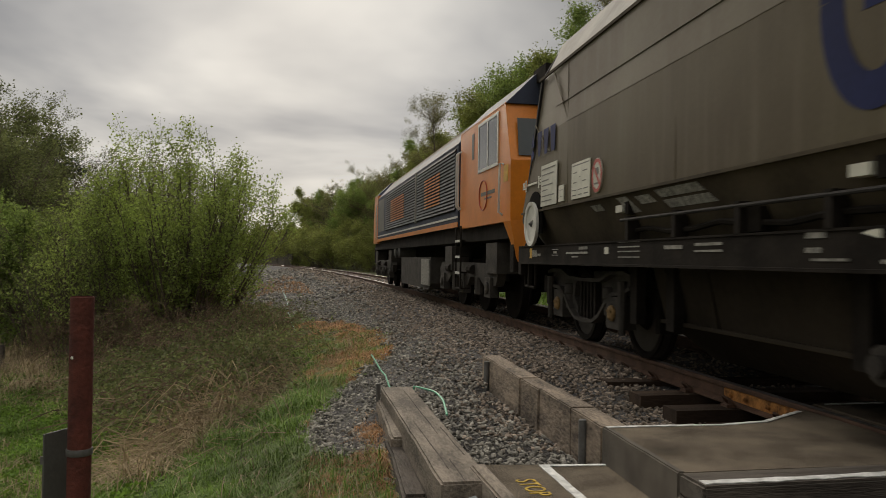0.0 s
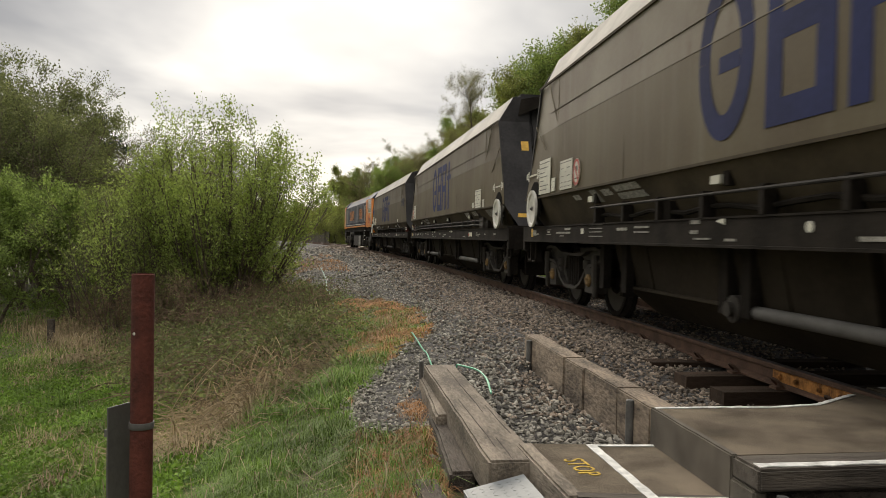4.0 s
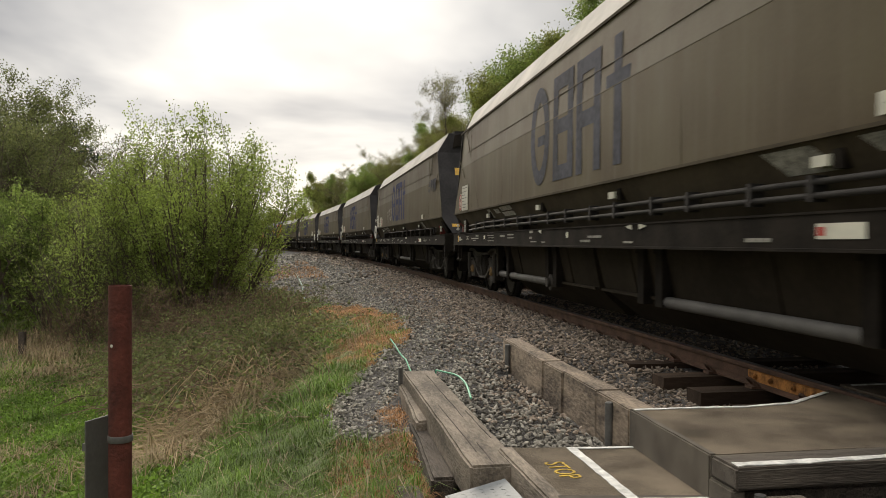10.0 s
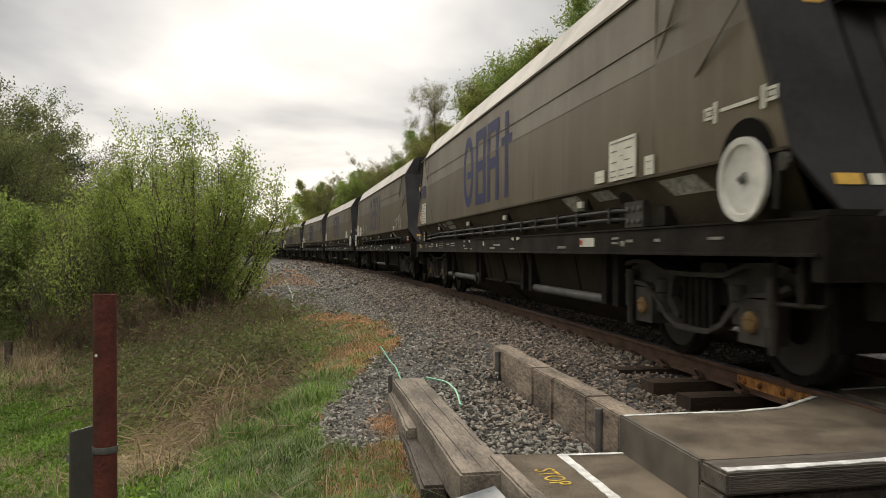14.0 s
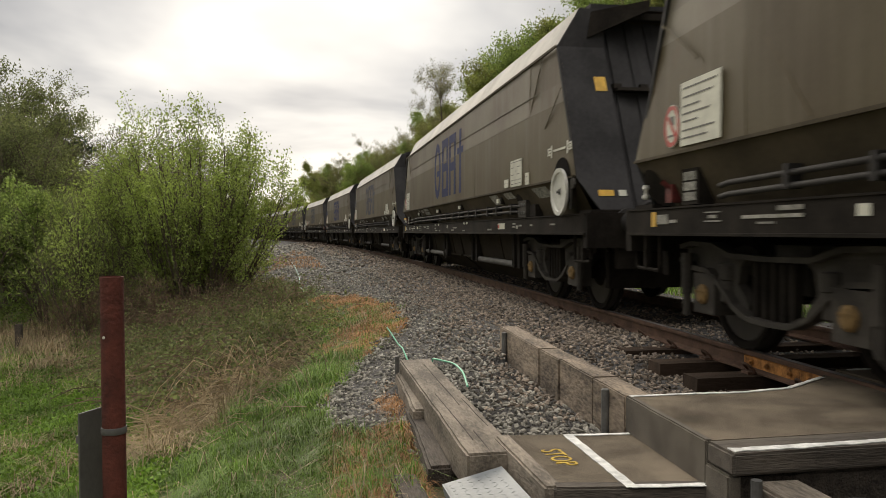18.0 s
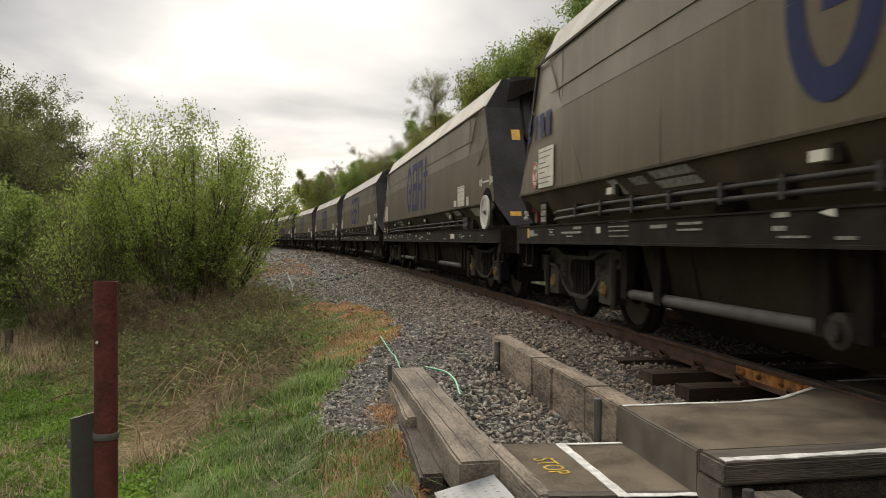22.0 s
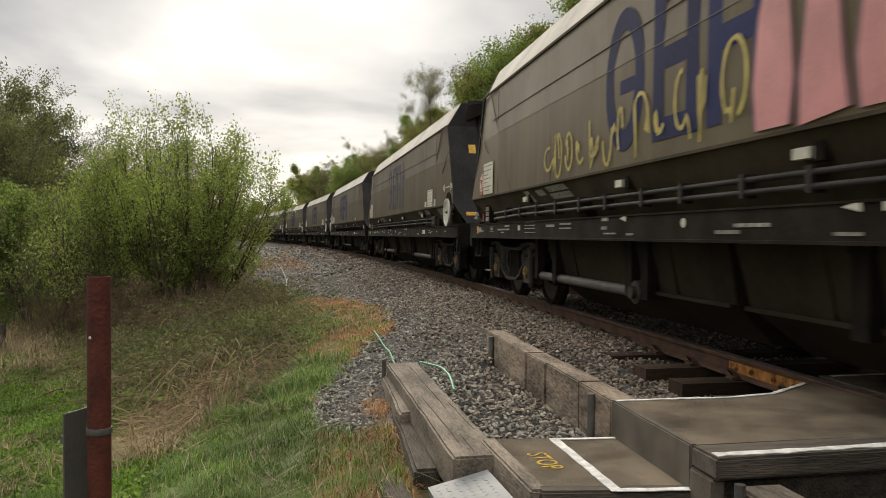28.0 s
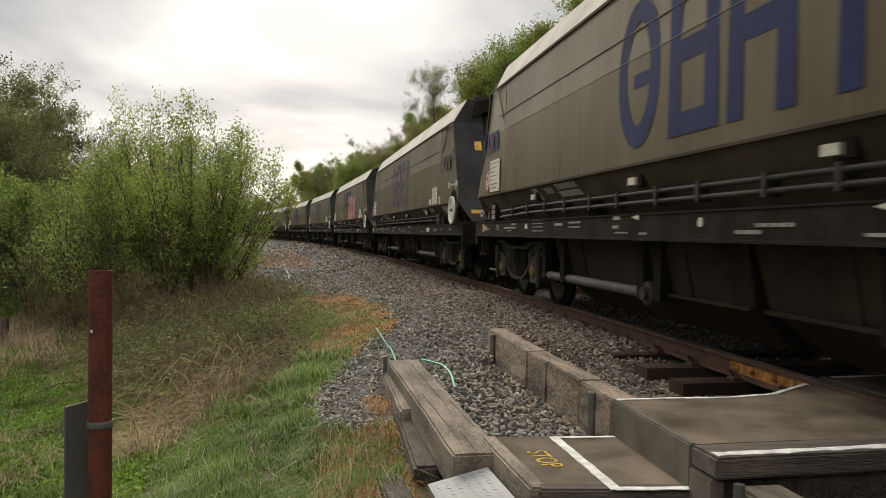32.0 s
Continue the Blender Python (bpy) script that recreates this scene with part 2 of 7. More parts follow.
M_RAIL = material("rail_rust", (0.112, 0.064, 0.042), 0.75, 0.2, scale=5, vary=0.35, fine=60)
M_RAILTOP = material("rail_head_steel", (0.20, 0.185, 0.17), 0.5, 0.6, scale=8, vary=0.2, bump=0.03)
M_RAILRAW = material("rail_joint_orange_rust", (0.34, 0.15, 0.04), 0.85, 0.0, scale=14, vary=0.6, fine=60)
M_SLEEPER = material("sleeper_timber", (0.050, 0.034, 0.024), 0.95, spec=0.1, scale=3, vary=0.35, fine=50, bump=0.4, stretch=(0.3, 3, 1), piece=0.3)
M_STONE = material("ballast_stone", (0.250, 0.231, 0.193), 0.92, scale=14, vary=0.3, fine=90, bump=0.3, island=0.72)
M_STONE_PART = material("ballast_stone_piece", (0.25, 0.231, 0.193), 0.92, scale=14, vary=0.25, fine=90, bump=0.3, piece=0.6)
M_RUSTSTONE = material("rust_stained_stone", (0.242, 0.194, 0.150), 0.92, scale=14, vary=0.3, fine=90, bump=0.3, island=0.68)
# bed darker than the stones: shade in their gaps, put into the colour
M_BALLAST = material("ballast_bed", (0.075, 0.069, 0.064), 0.95, scale=18, vary=0.55, fine=45, bump=1.0, depth=0.05, detail=0.8)
M_SOIL = material("grassy_soil", (0.060, 0.078, 0.025), 0.95, scale=0.9, vary=0.45, fine=9, bump=0.8, depth=0.06, detail=0.7, tint=(0.085, 0.065, 0.035))
M_GRASS = material("grass_blade", (0.108, 0.185, 0.028), 0.7, scale=0.7, vary=0.4, fine=5, bump=0, island=0.35, translucent=0.3)
M_RANK = material("tuft_blade", (0.138, 0.232, 0.028), 0.7, scale=0.9, vary=0.35, fine=5, bump=0, island=0.4, translucent=0.3)
M_LEAFDULL = material("dull_olive_leaf", (0.165, 0.185, 0.065), 0.7, scale=0.5, vary=0.35, fine=4, bump=0, island=0.45, translucent=0.4)
M_STRAW = material("dry_grass", (0.33, 0.25, 0.145), 0.85, scale=0.9, vary=0.35, fine=5, bump=0, island=0.35, translucent=0.15)
M_BROWN = material("sprayed_grass", (0.37, 0.195, 0.085), 0.85, scale=0.9, vary=0.4, fine=5, bump=0, island=0.35, translucent=0.15)
M_TWIG = material("bramble_twig", (0.17, 0.115, 0.072), 0.9, scale=3, vary=0.4, bump=0, island=0.3)
M_HULL = hull_material("hull_paint", (0.097, 0.079, 0.044), (0.150, 0.128, 0.088))
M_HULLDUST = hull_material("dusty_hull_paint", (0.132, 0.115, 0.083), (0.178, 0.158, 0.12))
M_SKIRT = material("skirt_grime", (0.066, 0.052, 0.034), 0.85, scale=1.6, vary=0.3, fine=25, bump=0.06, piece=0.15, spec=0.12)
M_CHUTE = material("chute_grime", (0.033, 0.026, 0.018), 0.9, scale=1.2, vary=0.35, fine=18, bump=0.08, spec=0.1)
# sky light on the slope is put into this pale colour
M_SKYLIT_EDGE = material("roof_dust", (0.40, 0.375, 0.335), 0.8, scale=1.1, vary=0.2, fine=12, bump=0.06, piece=0.1)
M_ENDS = material("end_paint", (0.036, 0.034, 0.034), 0.8, scale=1.8, vary=0.3, fine=20, bump=0.06, piece=0.2, spec=0.12)
# near-black colour for the shade of a recess that is not cut
M_RECESS_SHADE = material("sooty_black", (0.008, 0.007, 0.006), 0.95, scale=5, vary=0.3, bump=0, spec=0.03)
M_UNDER = material("underframe_grime", (0.020, 0.0165, 0.0132), 0.9, scale=3, vary=0.4, fine=30, spec=0.08)
M_BOGIE = material("bogie_casting", (0.046, 0.040, 0.033), 0.85, spec=0.25, scale=4, vary=0.35, fine=40, bump=0.25)
M_WHEEL = material("wheel_steel", (0.014, 0.011, 0.009), 0.85, 0.0, spec=0.1, scale=5, vary=0.35)
M_TREAD = material("wheel_tread", (0.07, 0.062, 0.055), 0.6, 0.5, scale=6, vary=0.15, bump=0.02)
M_PIPE = material("grey_pipe", (0.105, 0.10, 0.093), 0.7, 0.0, spec=0.2, scale=3, vary=0.25)
M_DARKPIPE = material("grimy_pipe", (0.034, 0.031, 0.029), 0.75, 0.0, spec=0.15, scale=3, vary=0.3)
M_WHITE = material("white_enamel", (0.62, 0.6, 0.53), 0.5, scale=5, vary=0.14, fine=30, bump=0.04, piece=0.12)
M_CARD = material("cream_placard", (0.58, 0.56, 0.46), 0.6, scale=6, vary=0.12, bump=0.02, piece=0.1)
M_INK = material("dark_print", (0.15, 0.14, 0.12), 0.7, vary=0.15, bump=0)
M_STENCIL = material("white_stencil", (0.24, 0.228, 0.195), 0.8, scale=20, vary=0.45, fine=80, bump=0, piece=0.2, detail=0.7)
M_BLUE = material("blue_letter_paint", (0.017, 0.024, 0.085), 0.75, scale=1.2, vary=0.2, fine=20, bump=0.02, piece=0.15, spec=0.12)
M_BLUEDIM = material("faded_blue_paint", (0.062, 0.064, 0.082), 0.75, scale=1.0, vary=0.3, fine=14, bump=0.02, detail=0.7, spec=0.12)
M_DULLRED = material("grimy_red_paint", (0.13, 0.022, 0.017), 0.75, scale=9, vary=0.4, bump=0.05)
M_RED = material("red_ring", (0.42, 0.055, 0.04), 0.6, vary=0.15, bump=0)
M_YELLOW = material("yellow_label", (0.62, 0.36, 0.05), 0.6, scale=8, vary=0.2, bump=0.02)
M_OCHRE = material("axle_cap_ochre", (0.18, 0.11, 0.040), 0.85, scale=9, vary=0.35)
M_ORANGE = material("orange_paint", (0.62, 0.19, 0.016), 0.42, scale=1.5, vary=0.12, fine=20, bump=0.02)
M_LOCO = material("loco_blue_grey", (0.045, 0.052, 0.075), 0.7, spec=0.2, scale=1.5, vary=0.2, bump=0.03)
M_LOCOROOF = material("dusty_loco_roof", (0.17, 0.145, 0.12), 0.9, scale=1.2, vary=0.35, fine=14, bump=0.04, spec=0.08)
M_LOUVRE = material("louvre_grey", (0.085, 0.09, 0.10), 0.7, spec=0.2, scale=2, vary=0.2, bump=0.03)
M_GLASS = material("tinted_window", (0.02, 0.028, 0.03), 0.12, vary=0.1, bump=0, spec=0.4)
M_HAND = material("white_rail", (0.62, 0.6, 0.55), 0.5, vary=0.1, bump=0)
M_TIMBER = material("weathered_timber", (0.215, 0.178, 0.138), 0.95, scale=2.2, vary=0.45, fine=22, bump=0.5, stretch=(3, 0.8, 3), piece=0.15, detail=0.6)
M_BLOCK = material("weathered_block", (0.215, 0.168, 0.122), 0.95, scale=2.4, vary=0.5, fine=20, bump=0.45, stretch=(3.0, 0.7, 2.2), piece=0.16, detail=0.65, tint=(0.085, 0.066, 0.05))
M_TIMBER_X = material("weathered_timber_across", (0.085, 0.071, 0.057), 0.95, scale=2.2, vary=0.4, fine=22, bump=0.5, stretch=(0.6, 6, 6), piece=0.15, detail=0.6)
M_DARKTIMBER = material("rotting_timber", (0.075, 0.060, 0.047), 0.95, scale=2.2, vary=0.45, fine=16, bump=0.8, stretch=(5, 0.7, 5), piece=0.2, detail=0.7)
M_CONCRETE = material("mossy_concrete", (0.118, 0.100, 0.078), 0.95, scale=2.6, vary=0.45, fine=210, bump=0.6, depth=0.006, detail=0.7)
M_DECK = material("gritted_deck", (0.150, 0.121, 0.088), 0.98, scale=2.2, vary=0.6, fine=330, bump=0.9, depth=0.004, detail=1.1, spec=0.12)
M_PAINT = material("road_white", (0.68, 0.67, 0.63), 0.8, scale=14, vary=0.28, fine=60, bump=0.2)
M_PAINTYEL = material("road_yellow", (0.46, 0.30, 0.035), 0.8, scale=12, vary=0.25, bump=0.1)
M_GALV = material("galvanised_plate", (0.22, 0.23, 0.23), 0.65, 0.1, scale=3, vary=0.15, fine=30, bump=0.1)
M_STEELPOST = material("dull_grey_steel", (0.13, 0.125, 0.115), 0.65, 0.3, scale=6, vary=0.3)
M_RUST = material("rusty_steel", (0.092, 0.024, 0.015), 0.85, scale=7, vary=0.45, fine=70, bump=0.35)
M_SIGN = material("weathered_sign_back", (0.115, 0.112, 0.10), 0.65, 0.1, scale=3, vary=0.2)
M_HOSE = material("green_hose", (0.11, 0.40, 0.24), 0.6, scale=5, vary=0.15, bump=0)
M_PALEHOSE = material("pale_cable", (0.24, 0.36, 0.29), 0.7, vary=0.15, bump=0)
M_BARK = material("bark", (0.115, 0.09, 0.065), 0.95, scale=6, vary=0.4, fine=40, bump=0.5)
M_PALEBARK = material("pale_bark", (0.21, 0.18, 0.14), 0.95, scale=6, vary=0.3, fine=40, bump=0.3)
M_LEAF = material("spring_leaf", (0.290, 0.362, 0.085), 0.6, scale=0.6, vary=0.3, fine=4, bump=0, island=0.4, translucent=0.48)
M_LEAFMID = material("mid_green_leaf", (0.215, 0.285, 0.070), 0.65, scale=0.5, vary=0.3, fine=4, bump=0, island=0.45, translucent=0.48)
M_LEAFOLIVE = material("olive_leaf", (0.235, 0.258, 0.064), 0.65, scale=0.5, vary=0.3, fine=4, bump=0, island=0.4, translucent=0.48)
M_PINE = material("pine_needle", (0.035, 0.058, 0.024), 0.75, scale=0.8, vary=0.4, fine=5, bump=0, island=0.4)
M_BUD = material("budding_twig", (0.155, 0.13, 0.075), 0.8, scale=0.6, vary=0.3, bump=0, island=0.4)
M_BUDGREEN = material("opening_bud", (0.215, 0.205, 0.075), 0.75, scale=0.6, vary=0.3, bump=0, island=0.4, translucent=0.35)
M_MAUVE = material("mauve_spray_paint", (0.20, 0.09, 0.11), 0.7, scale=2, vary=0.25, bump=0)
M_PINK = material("pink_spray_paint", (0.55, 0.22, 0.22), 0.6, scale=2, vary=0.15, bump=0)
M_YELSPRAY = material("yellow_spray_paint", (0.42, 0.33, 0.05), 0.6, scale=3, vary=0.2, bump=0)
M_WHITESPRAY = material("pale_spray_paint", (0.33, 0.29, 0.25), 0.6, scale=3, vary=0.2, bump=0)


# ---- building tools ----
class Geo:
    """Vertices and faces of one part, gathered piece by piece."""

    def __init__(self):
        self.v, self.f = [], []

    def add(self, verts, faces):
        k = len(self.v)
        self.v += [tuple(p) for p in verts]
        self.f += [tuple(i + k for i in f) for f in faces]
        return self

    def box(self, x0, x1, y0, y1, z0, z1, turn=None):
        vs = [Vector(p) for p in ((x0, y0, z0), (x1, y0, z0), (x1, y1, z0), (x0, y1, z0), (x0, y0, z1), (x1, y0, z1), (x1, y1, z1), (x0, y1, z1))]
        if turn:
            vs = [turn @ p for p in vs]
        return self.add(vs, ((3, 2, 1, 0), (4, 5, 6, 7), (0, 1, 5, 4), (1, 2, 6, 5), (2, 3, 7, 6), (3, 0, 4, 7)))

    def soft_box(self, x0, x1, y0, y1, z0, z1, b=0.01, rough=0.0, cuts=0, turn=None):
        """A box with bevelled edges; rough: how far its corners and edges wander; cuts: along its length (y)."""
        bm = bmesh.new()
        g = Geo().box(x0, x1, y0, y1, z0, z1)
        vs = [bm.verts.new(p) for p in g.v]
        for f in g.f:
            bm.faces.new([vs[i] for i in f])
        if cuts:
            for k in range(1, cuts):
                bmesh.ops.bisect_plane(bm, geom=bm.verts[:] + bm.edges[:] + bm.faces[:], plane_co=(0, y0 + (y1 - y0) * k / cuts, 0), plane_no=(0, 1, 0))
        sharp = [e for e in bm.edges if len(e.link_faces) == 2 and e.calc_face_angle(0) > 0.5]
        bmesh.ops.bevel(bm, geom=sharp, offset=b, segments=2, affect="EDGES")
        if rough:
            for p in bm.verts:
                n = noise.noise_vector((p.co.x * 3 + x0 * 7, p.co.y * 3, p.co.z * 5))
                p.co += n * rough
        bm.verts.index_update()
        pts = [turn @ p.co if turn else p.co.copy() for p in bm.verts]
        self.add(pts, [[q.index for q in f.verts] for f in bm.faces])
        bm.free()
        return self

    def tube(self, pts, r, sides=8, caps=True):
        """A round bar along points; r: one radius, or one for each point."""
        pts = [Vector(p) for p in pts]
        rs = r if isinstance(r, (list, tuple)) else [r] * len(pts)
        verts, faces = [], []
        side = None
        for i, p in enumerate(pts):
            d = (pts[min(i + 1, len(pts) - 1)] - pts[max(i - 1, 0)]).normalized()
            if side is None:
                side = d.orthogonal().normalized()
            side = (side - d * side.dot(d)).normalized()
            up = d.cross(side)
            for k in range(sides):
                a = 2 * math.pi * k / sides
                verts.append(p + rs[i] * (math.cos(a) * side + math.sin(a) * up))
        for i in range(len(pts) - 1):
            for k in range(sides):
                a, b = i * sides + k, i * sides + (k + 1) % sides
                faces.append((a, b, b + sides, a + sides))
        if caps:
            faces.append(tuple(range(sides))[::-1])
            faces.append(tuple(range(len(verts) - sides, len(verts))))
        return self.add(verts, faces)

    def lathe(self, centre, axis, profile, sides=24):
        """A turned body: profile of (radius, along the axis)."""
        axis = Vector(axis).normalized()
        side = axis.orthogonal().normalized()
        up = axis.cross(side)
        verts, faces = [], []
        for r, h in profile:
            for k in range(sides):
                a = 2 * math.pi * k / sides
                verts.append(Vector(centre) + axis * h + r * (math.cos(a) * side + math.sin(a) * up))
        for i in range(len(profile) - 1):
            for k in range(sides):
                a, b = i * sides + k, i * sides + (k + 1) % sides
                faces.append((a, b, b + sides, a + sides))
        faces.append(tuple(range(sides))[::-1])
        faces.append(tuple(range(len(verts) - sides, len(verts))))
        return self.add(verts, faces)

    def prism(self, outline, x0, x1):
        """A plate with an outline of (y, z), between x0 and x1."""
        n = len(outline)
        verts = [(x0, y, z) for y, z in outline] + [(x1, y, z) for y, z in outline]
        faces = [tuple(range(n)), tuple(range(2 * n - 1, n - 1, -1))]
        faces += [(i, i + n, (i + 1) % n + n, (i + 1) % n) for i in range(n)]
        return self.add(verts, faces)


def part(name, g, mat, parent=None, label="", smooth=False):
    me = bpy.data.meshes.new(name)
    me.from_pydata(g.v, [], g.f)
    me.validate()
    bm = bmesh.new()
    bm.from_mesh(me)
    if len(bm.faces) < 60000:
        bmesh.ops.recalc_face_normals(bm, faces=bm.faces)
    bm.to_mesh(me)
    bm.free()
    if smooth:
        me.shade_smooth()
        me.set_sharp_from_angle(angle=radians(40))
    me.materials.append(mat)
    ob = new(name, me)
    ob.parent = parent
    return tagged(ob, label)


def again(ob, m=None, parent=None):
    """One more part on the same mesh."""
    o = new(ob.name.split(".")[0], ob.data)
    o.parent = parent or ob.parent
    if m is not None:
        o.matrix_basis = m
    if "label" in ob:
        o["label"] = ob["label"]
    return o


def thing(name, label, category, group="", m=None, kind=""):
    e = new(name)
    e.empty_display_size = 0.2
    if m is not None:
        e.matrix_basis = m
    return tagged(e, label, category, group, kind)


# ---- ground, ballast and line ----
def spaced(parts):
    out = []
    for a, b, step in parts:
        n = max(1, round((b - a) / step))
        out += [a + (b - a) * k / n for k in range(n)]
    return out + [parts[-1][1]]


def build_ground():
    xs = spaced([(-900, -200, 100), (-200, -40, 20), (-40, -12, 2.5), (-12, 3, 0.3), (3, 20, 0.8), (20, 60, 5), (60, 900, 120)])
    ys = spaced([(-500, -40, 60), (-40, 0, 5), (0, 24, 0.3), (24, 70, 1.2), (70, 200, 8), (200, 1500, 130)])
    g = Geo()
    n = len(xs)
    for y in ys:
        for x in xs:
            s, q = line_coords(x, y)
            z = ground_z(x, y)
            if ballast_edge(s) < q < 3.0 and s < 380:
                z = min(z - 0.07, -0.42 if s < 12 else 0)
            g.v.append((x, y, z))
    g.f = [(j * n + i, j * n + i + 1, (j + 1) * n + i + 1, (j + 1) * n + i) for j in range(len(ys) - 1) for i in range(n - 1)]
    tagged(part("ground", g, M_SOIL, smooth=True), "uneven grassy soil falling away beside the line", "ground", kind="structure")


def build_ballast():
    g = Geo()
    rows = spaced([(-60, 0, 3), (0, 26, 0.25), (26, 70, 1.0), (70, 330, 5)])
    cols = 26
    for s in rows:
        left, right = ballast_edge(s) + 0.12 * noise.noise((s * 1.3, 0, 5)), 2.9
        for k in range(cols + 1):
            q = left + (right - left) * k / cols
            p = rail_point(s, q)
            z = ballast_z(p.x, p.y) + 0.02 * noise.noise((p.x * 4, p.y * 4, 0))
            g.v.append((p.x, p.y, z - (0.10 if k in (0, cols) else 0.07 if 0.7 < p.x < 2.1 and s < 7.9 else 0)))
    w = cols + 1
    g.f = [(j * w + i, j * w + i + 1, (j + 1) * w + i + 1, (j + 1) * w + i) for j in range(len(rows) - 1) for i in range(cols)]
    return tagged(part("ballast", g, M_BALLAST, smooth=True), "grey crushed stone bed under the rails", "ballast", kind="structure")


RAIL_OUTLINE = [(-0.035, -0.008), (-0.030, 0.0), (0.030, 0.0), (0.035, -0.008), (0.034, -0.036), (0.010, -0.046), (0.009, -0.125), (0.070, -0.145), (0.070, -0.159), (-0.070, -0.159), (-0.070, -0.145), (-0.009, -0.125), (-0.010, -0.046), (-0.034, -0.036)]


def build_track():
    line = thing("railway_track", "single line of rusty rails on timber sleepers", "railway track", kind="structure")
    rows = spaced([(-40, 0, 4), (0, 60, 1.0), (60, 330, 3)])
    for off in (-0.7535, 0.7535):
        g, top = Geo(), Geo()
        n = len(RAIL_OUTLINE)
        for s in rows:
            g.v += [tuple(rail_point(s, off + dx) + Vector((0, 0, z))) for dx, z in RAIL_OUTLINE]
            top.v += [tuple(rail_point(s, off + dx) + Vector((0, 0, 0.0025))) for dx in (-0.027, 0.027)]
        for j in range(len(rows) - 1):
            g.f += [(j * n + i, j * n + (i + 1) % n, (j + 1) * n + (i + 1) % n, (j + 1) * n + i) for i in range(n)]
            top.f.append((2 * j, 2 * j + 1, 2 * j + 3, 2 * j + 2))
        rail = part("rail", g, M_RAIL, line, "rust-brown flat-bottom rail")
        part("running_surface", top, M_RAILTOP, rail, "wheel-polished strip")
    # joint beside the crossing, bright with fresh rust
    g = Geo()
    g.soft_box(TRACK_X - 0.7535 - 0.052, TRACK_X - 0.7535 - 0.008, 4.80, 5.85, -0.140, -0.042, 0.008, 0.003, 6)
    for y in (4.95, 5.2, 5.5, 5.72):
        g.lathe((TRACK_X - 0.805, y, -0.09), (-1, 0, 0), [(0.022, 0), (0.022, 0.018), (0.010, 0.018), (0.010, 0.03)], 6)
    part("fishplate", g, M_RAILRAW, line, "orange-rusted fishplate with bolts")
    g = Geo().soft_box(-1.35, 1.35, -0.115, 0.115, -0.13, 0, 0.012, 0.006)
    first = part("sleeper", g, M_SLEEPER, line)
    clip = Geo()
    loop = [Vector((-0.03 - 0.060 * math.sin(a), 0.05 * math.cos(a), 0.012 + 0.058 * math.sin(a))) for a in [k * math.pi / 8 for k in range(9)]]
    clip.tube(loop, 0.0105, 6)
    clip.box(-0.09, 0.0, -0.05, 0.05, -0.012, 0.008)
    clip_first = part("rail_clip", clip, M_RAIL, line)
    for k in range(-8, 80):
        s = 5.64 + 0.68 * k
        p, a = rail_point(s), s / RADIUS if s > 0 else 0
        m = Matrix.Translation((p.x, p.y, -0.163)) @ Matrix.Rotation(a + 0.02 * math.sin(k * 2.3), 4, "Z")
        if k == -8:
            first.matrix_basis = m
        else:
            again(first, m)
        if -1 <= k < 30:
            q = rail_point(s, -0.7535 - 0.05)
            m = Matrix.Translation((q.x, q.y, -0.150)) @ Matrix.Rotation(a, 4, "Z")
            if k == -1:
                clip_first.matrix_basis = m
            else:
                again(clip_first, m)
    return line


def stone_shapes():
    """A few angular stones, about 1 across."""
    shapes = []
    for k in range(10):
        bm = bmesh.new()
        bmesh.ops.create_icosphere(bm, subdivisions=1, radius=0.5)
        for v in bm.verts:
            v.co *= random.uniform(0.80, 1.25)
        # broken faces
        for _ in range(5):
            n = Vector((random.gauss(0, 1), random.gauss(0, 1), random.gauss(0, 1))).normalized()
            cut = random.uniform(0.24, 0.38)
            for v in bm.verts:
                v.co -= n * max(0.0, v.co.dot(n) - cut)
        sc = Vector((random.uniform(0.85, 1.5), random.uniform(0.65, 1.0), random.uniform(0.38, 0.68)))
        for v in bm.verts:
            v.co = Vector((v.co.x * sc.x, v.co.y * sc.y, v.co.z * sc.z))
        bm.verts.index_update()
        shapes.append((np.array([v.co[:] for v in bm.verts]), np.array([[v.index for v in f.verts] for f in bm.faces])))
        bm.free()
    return shapes


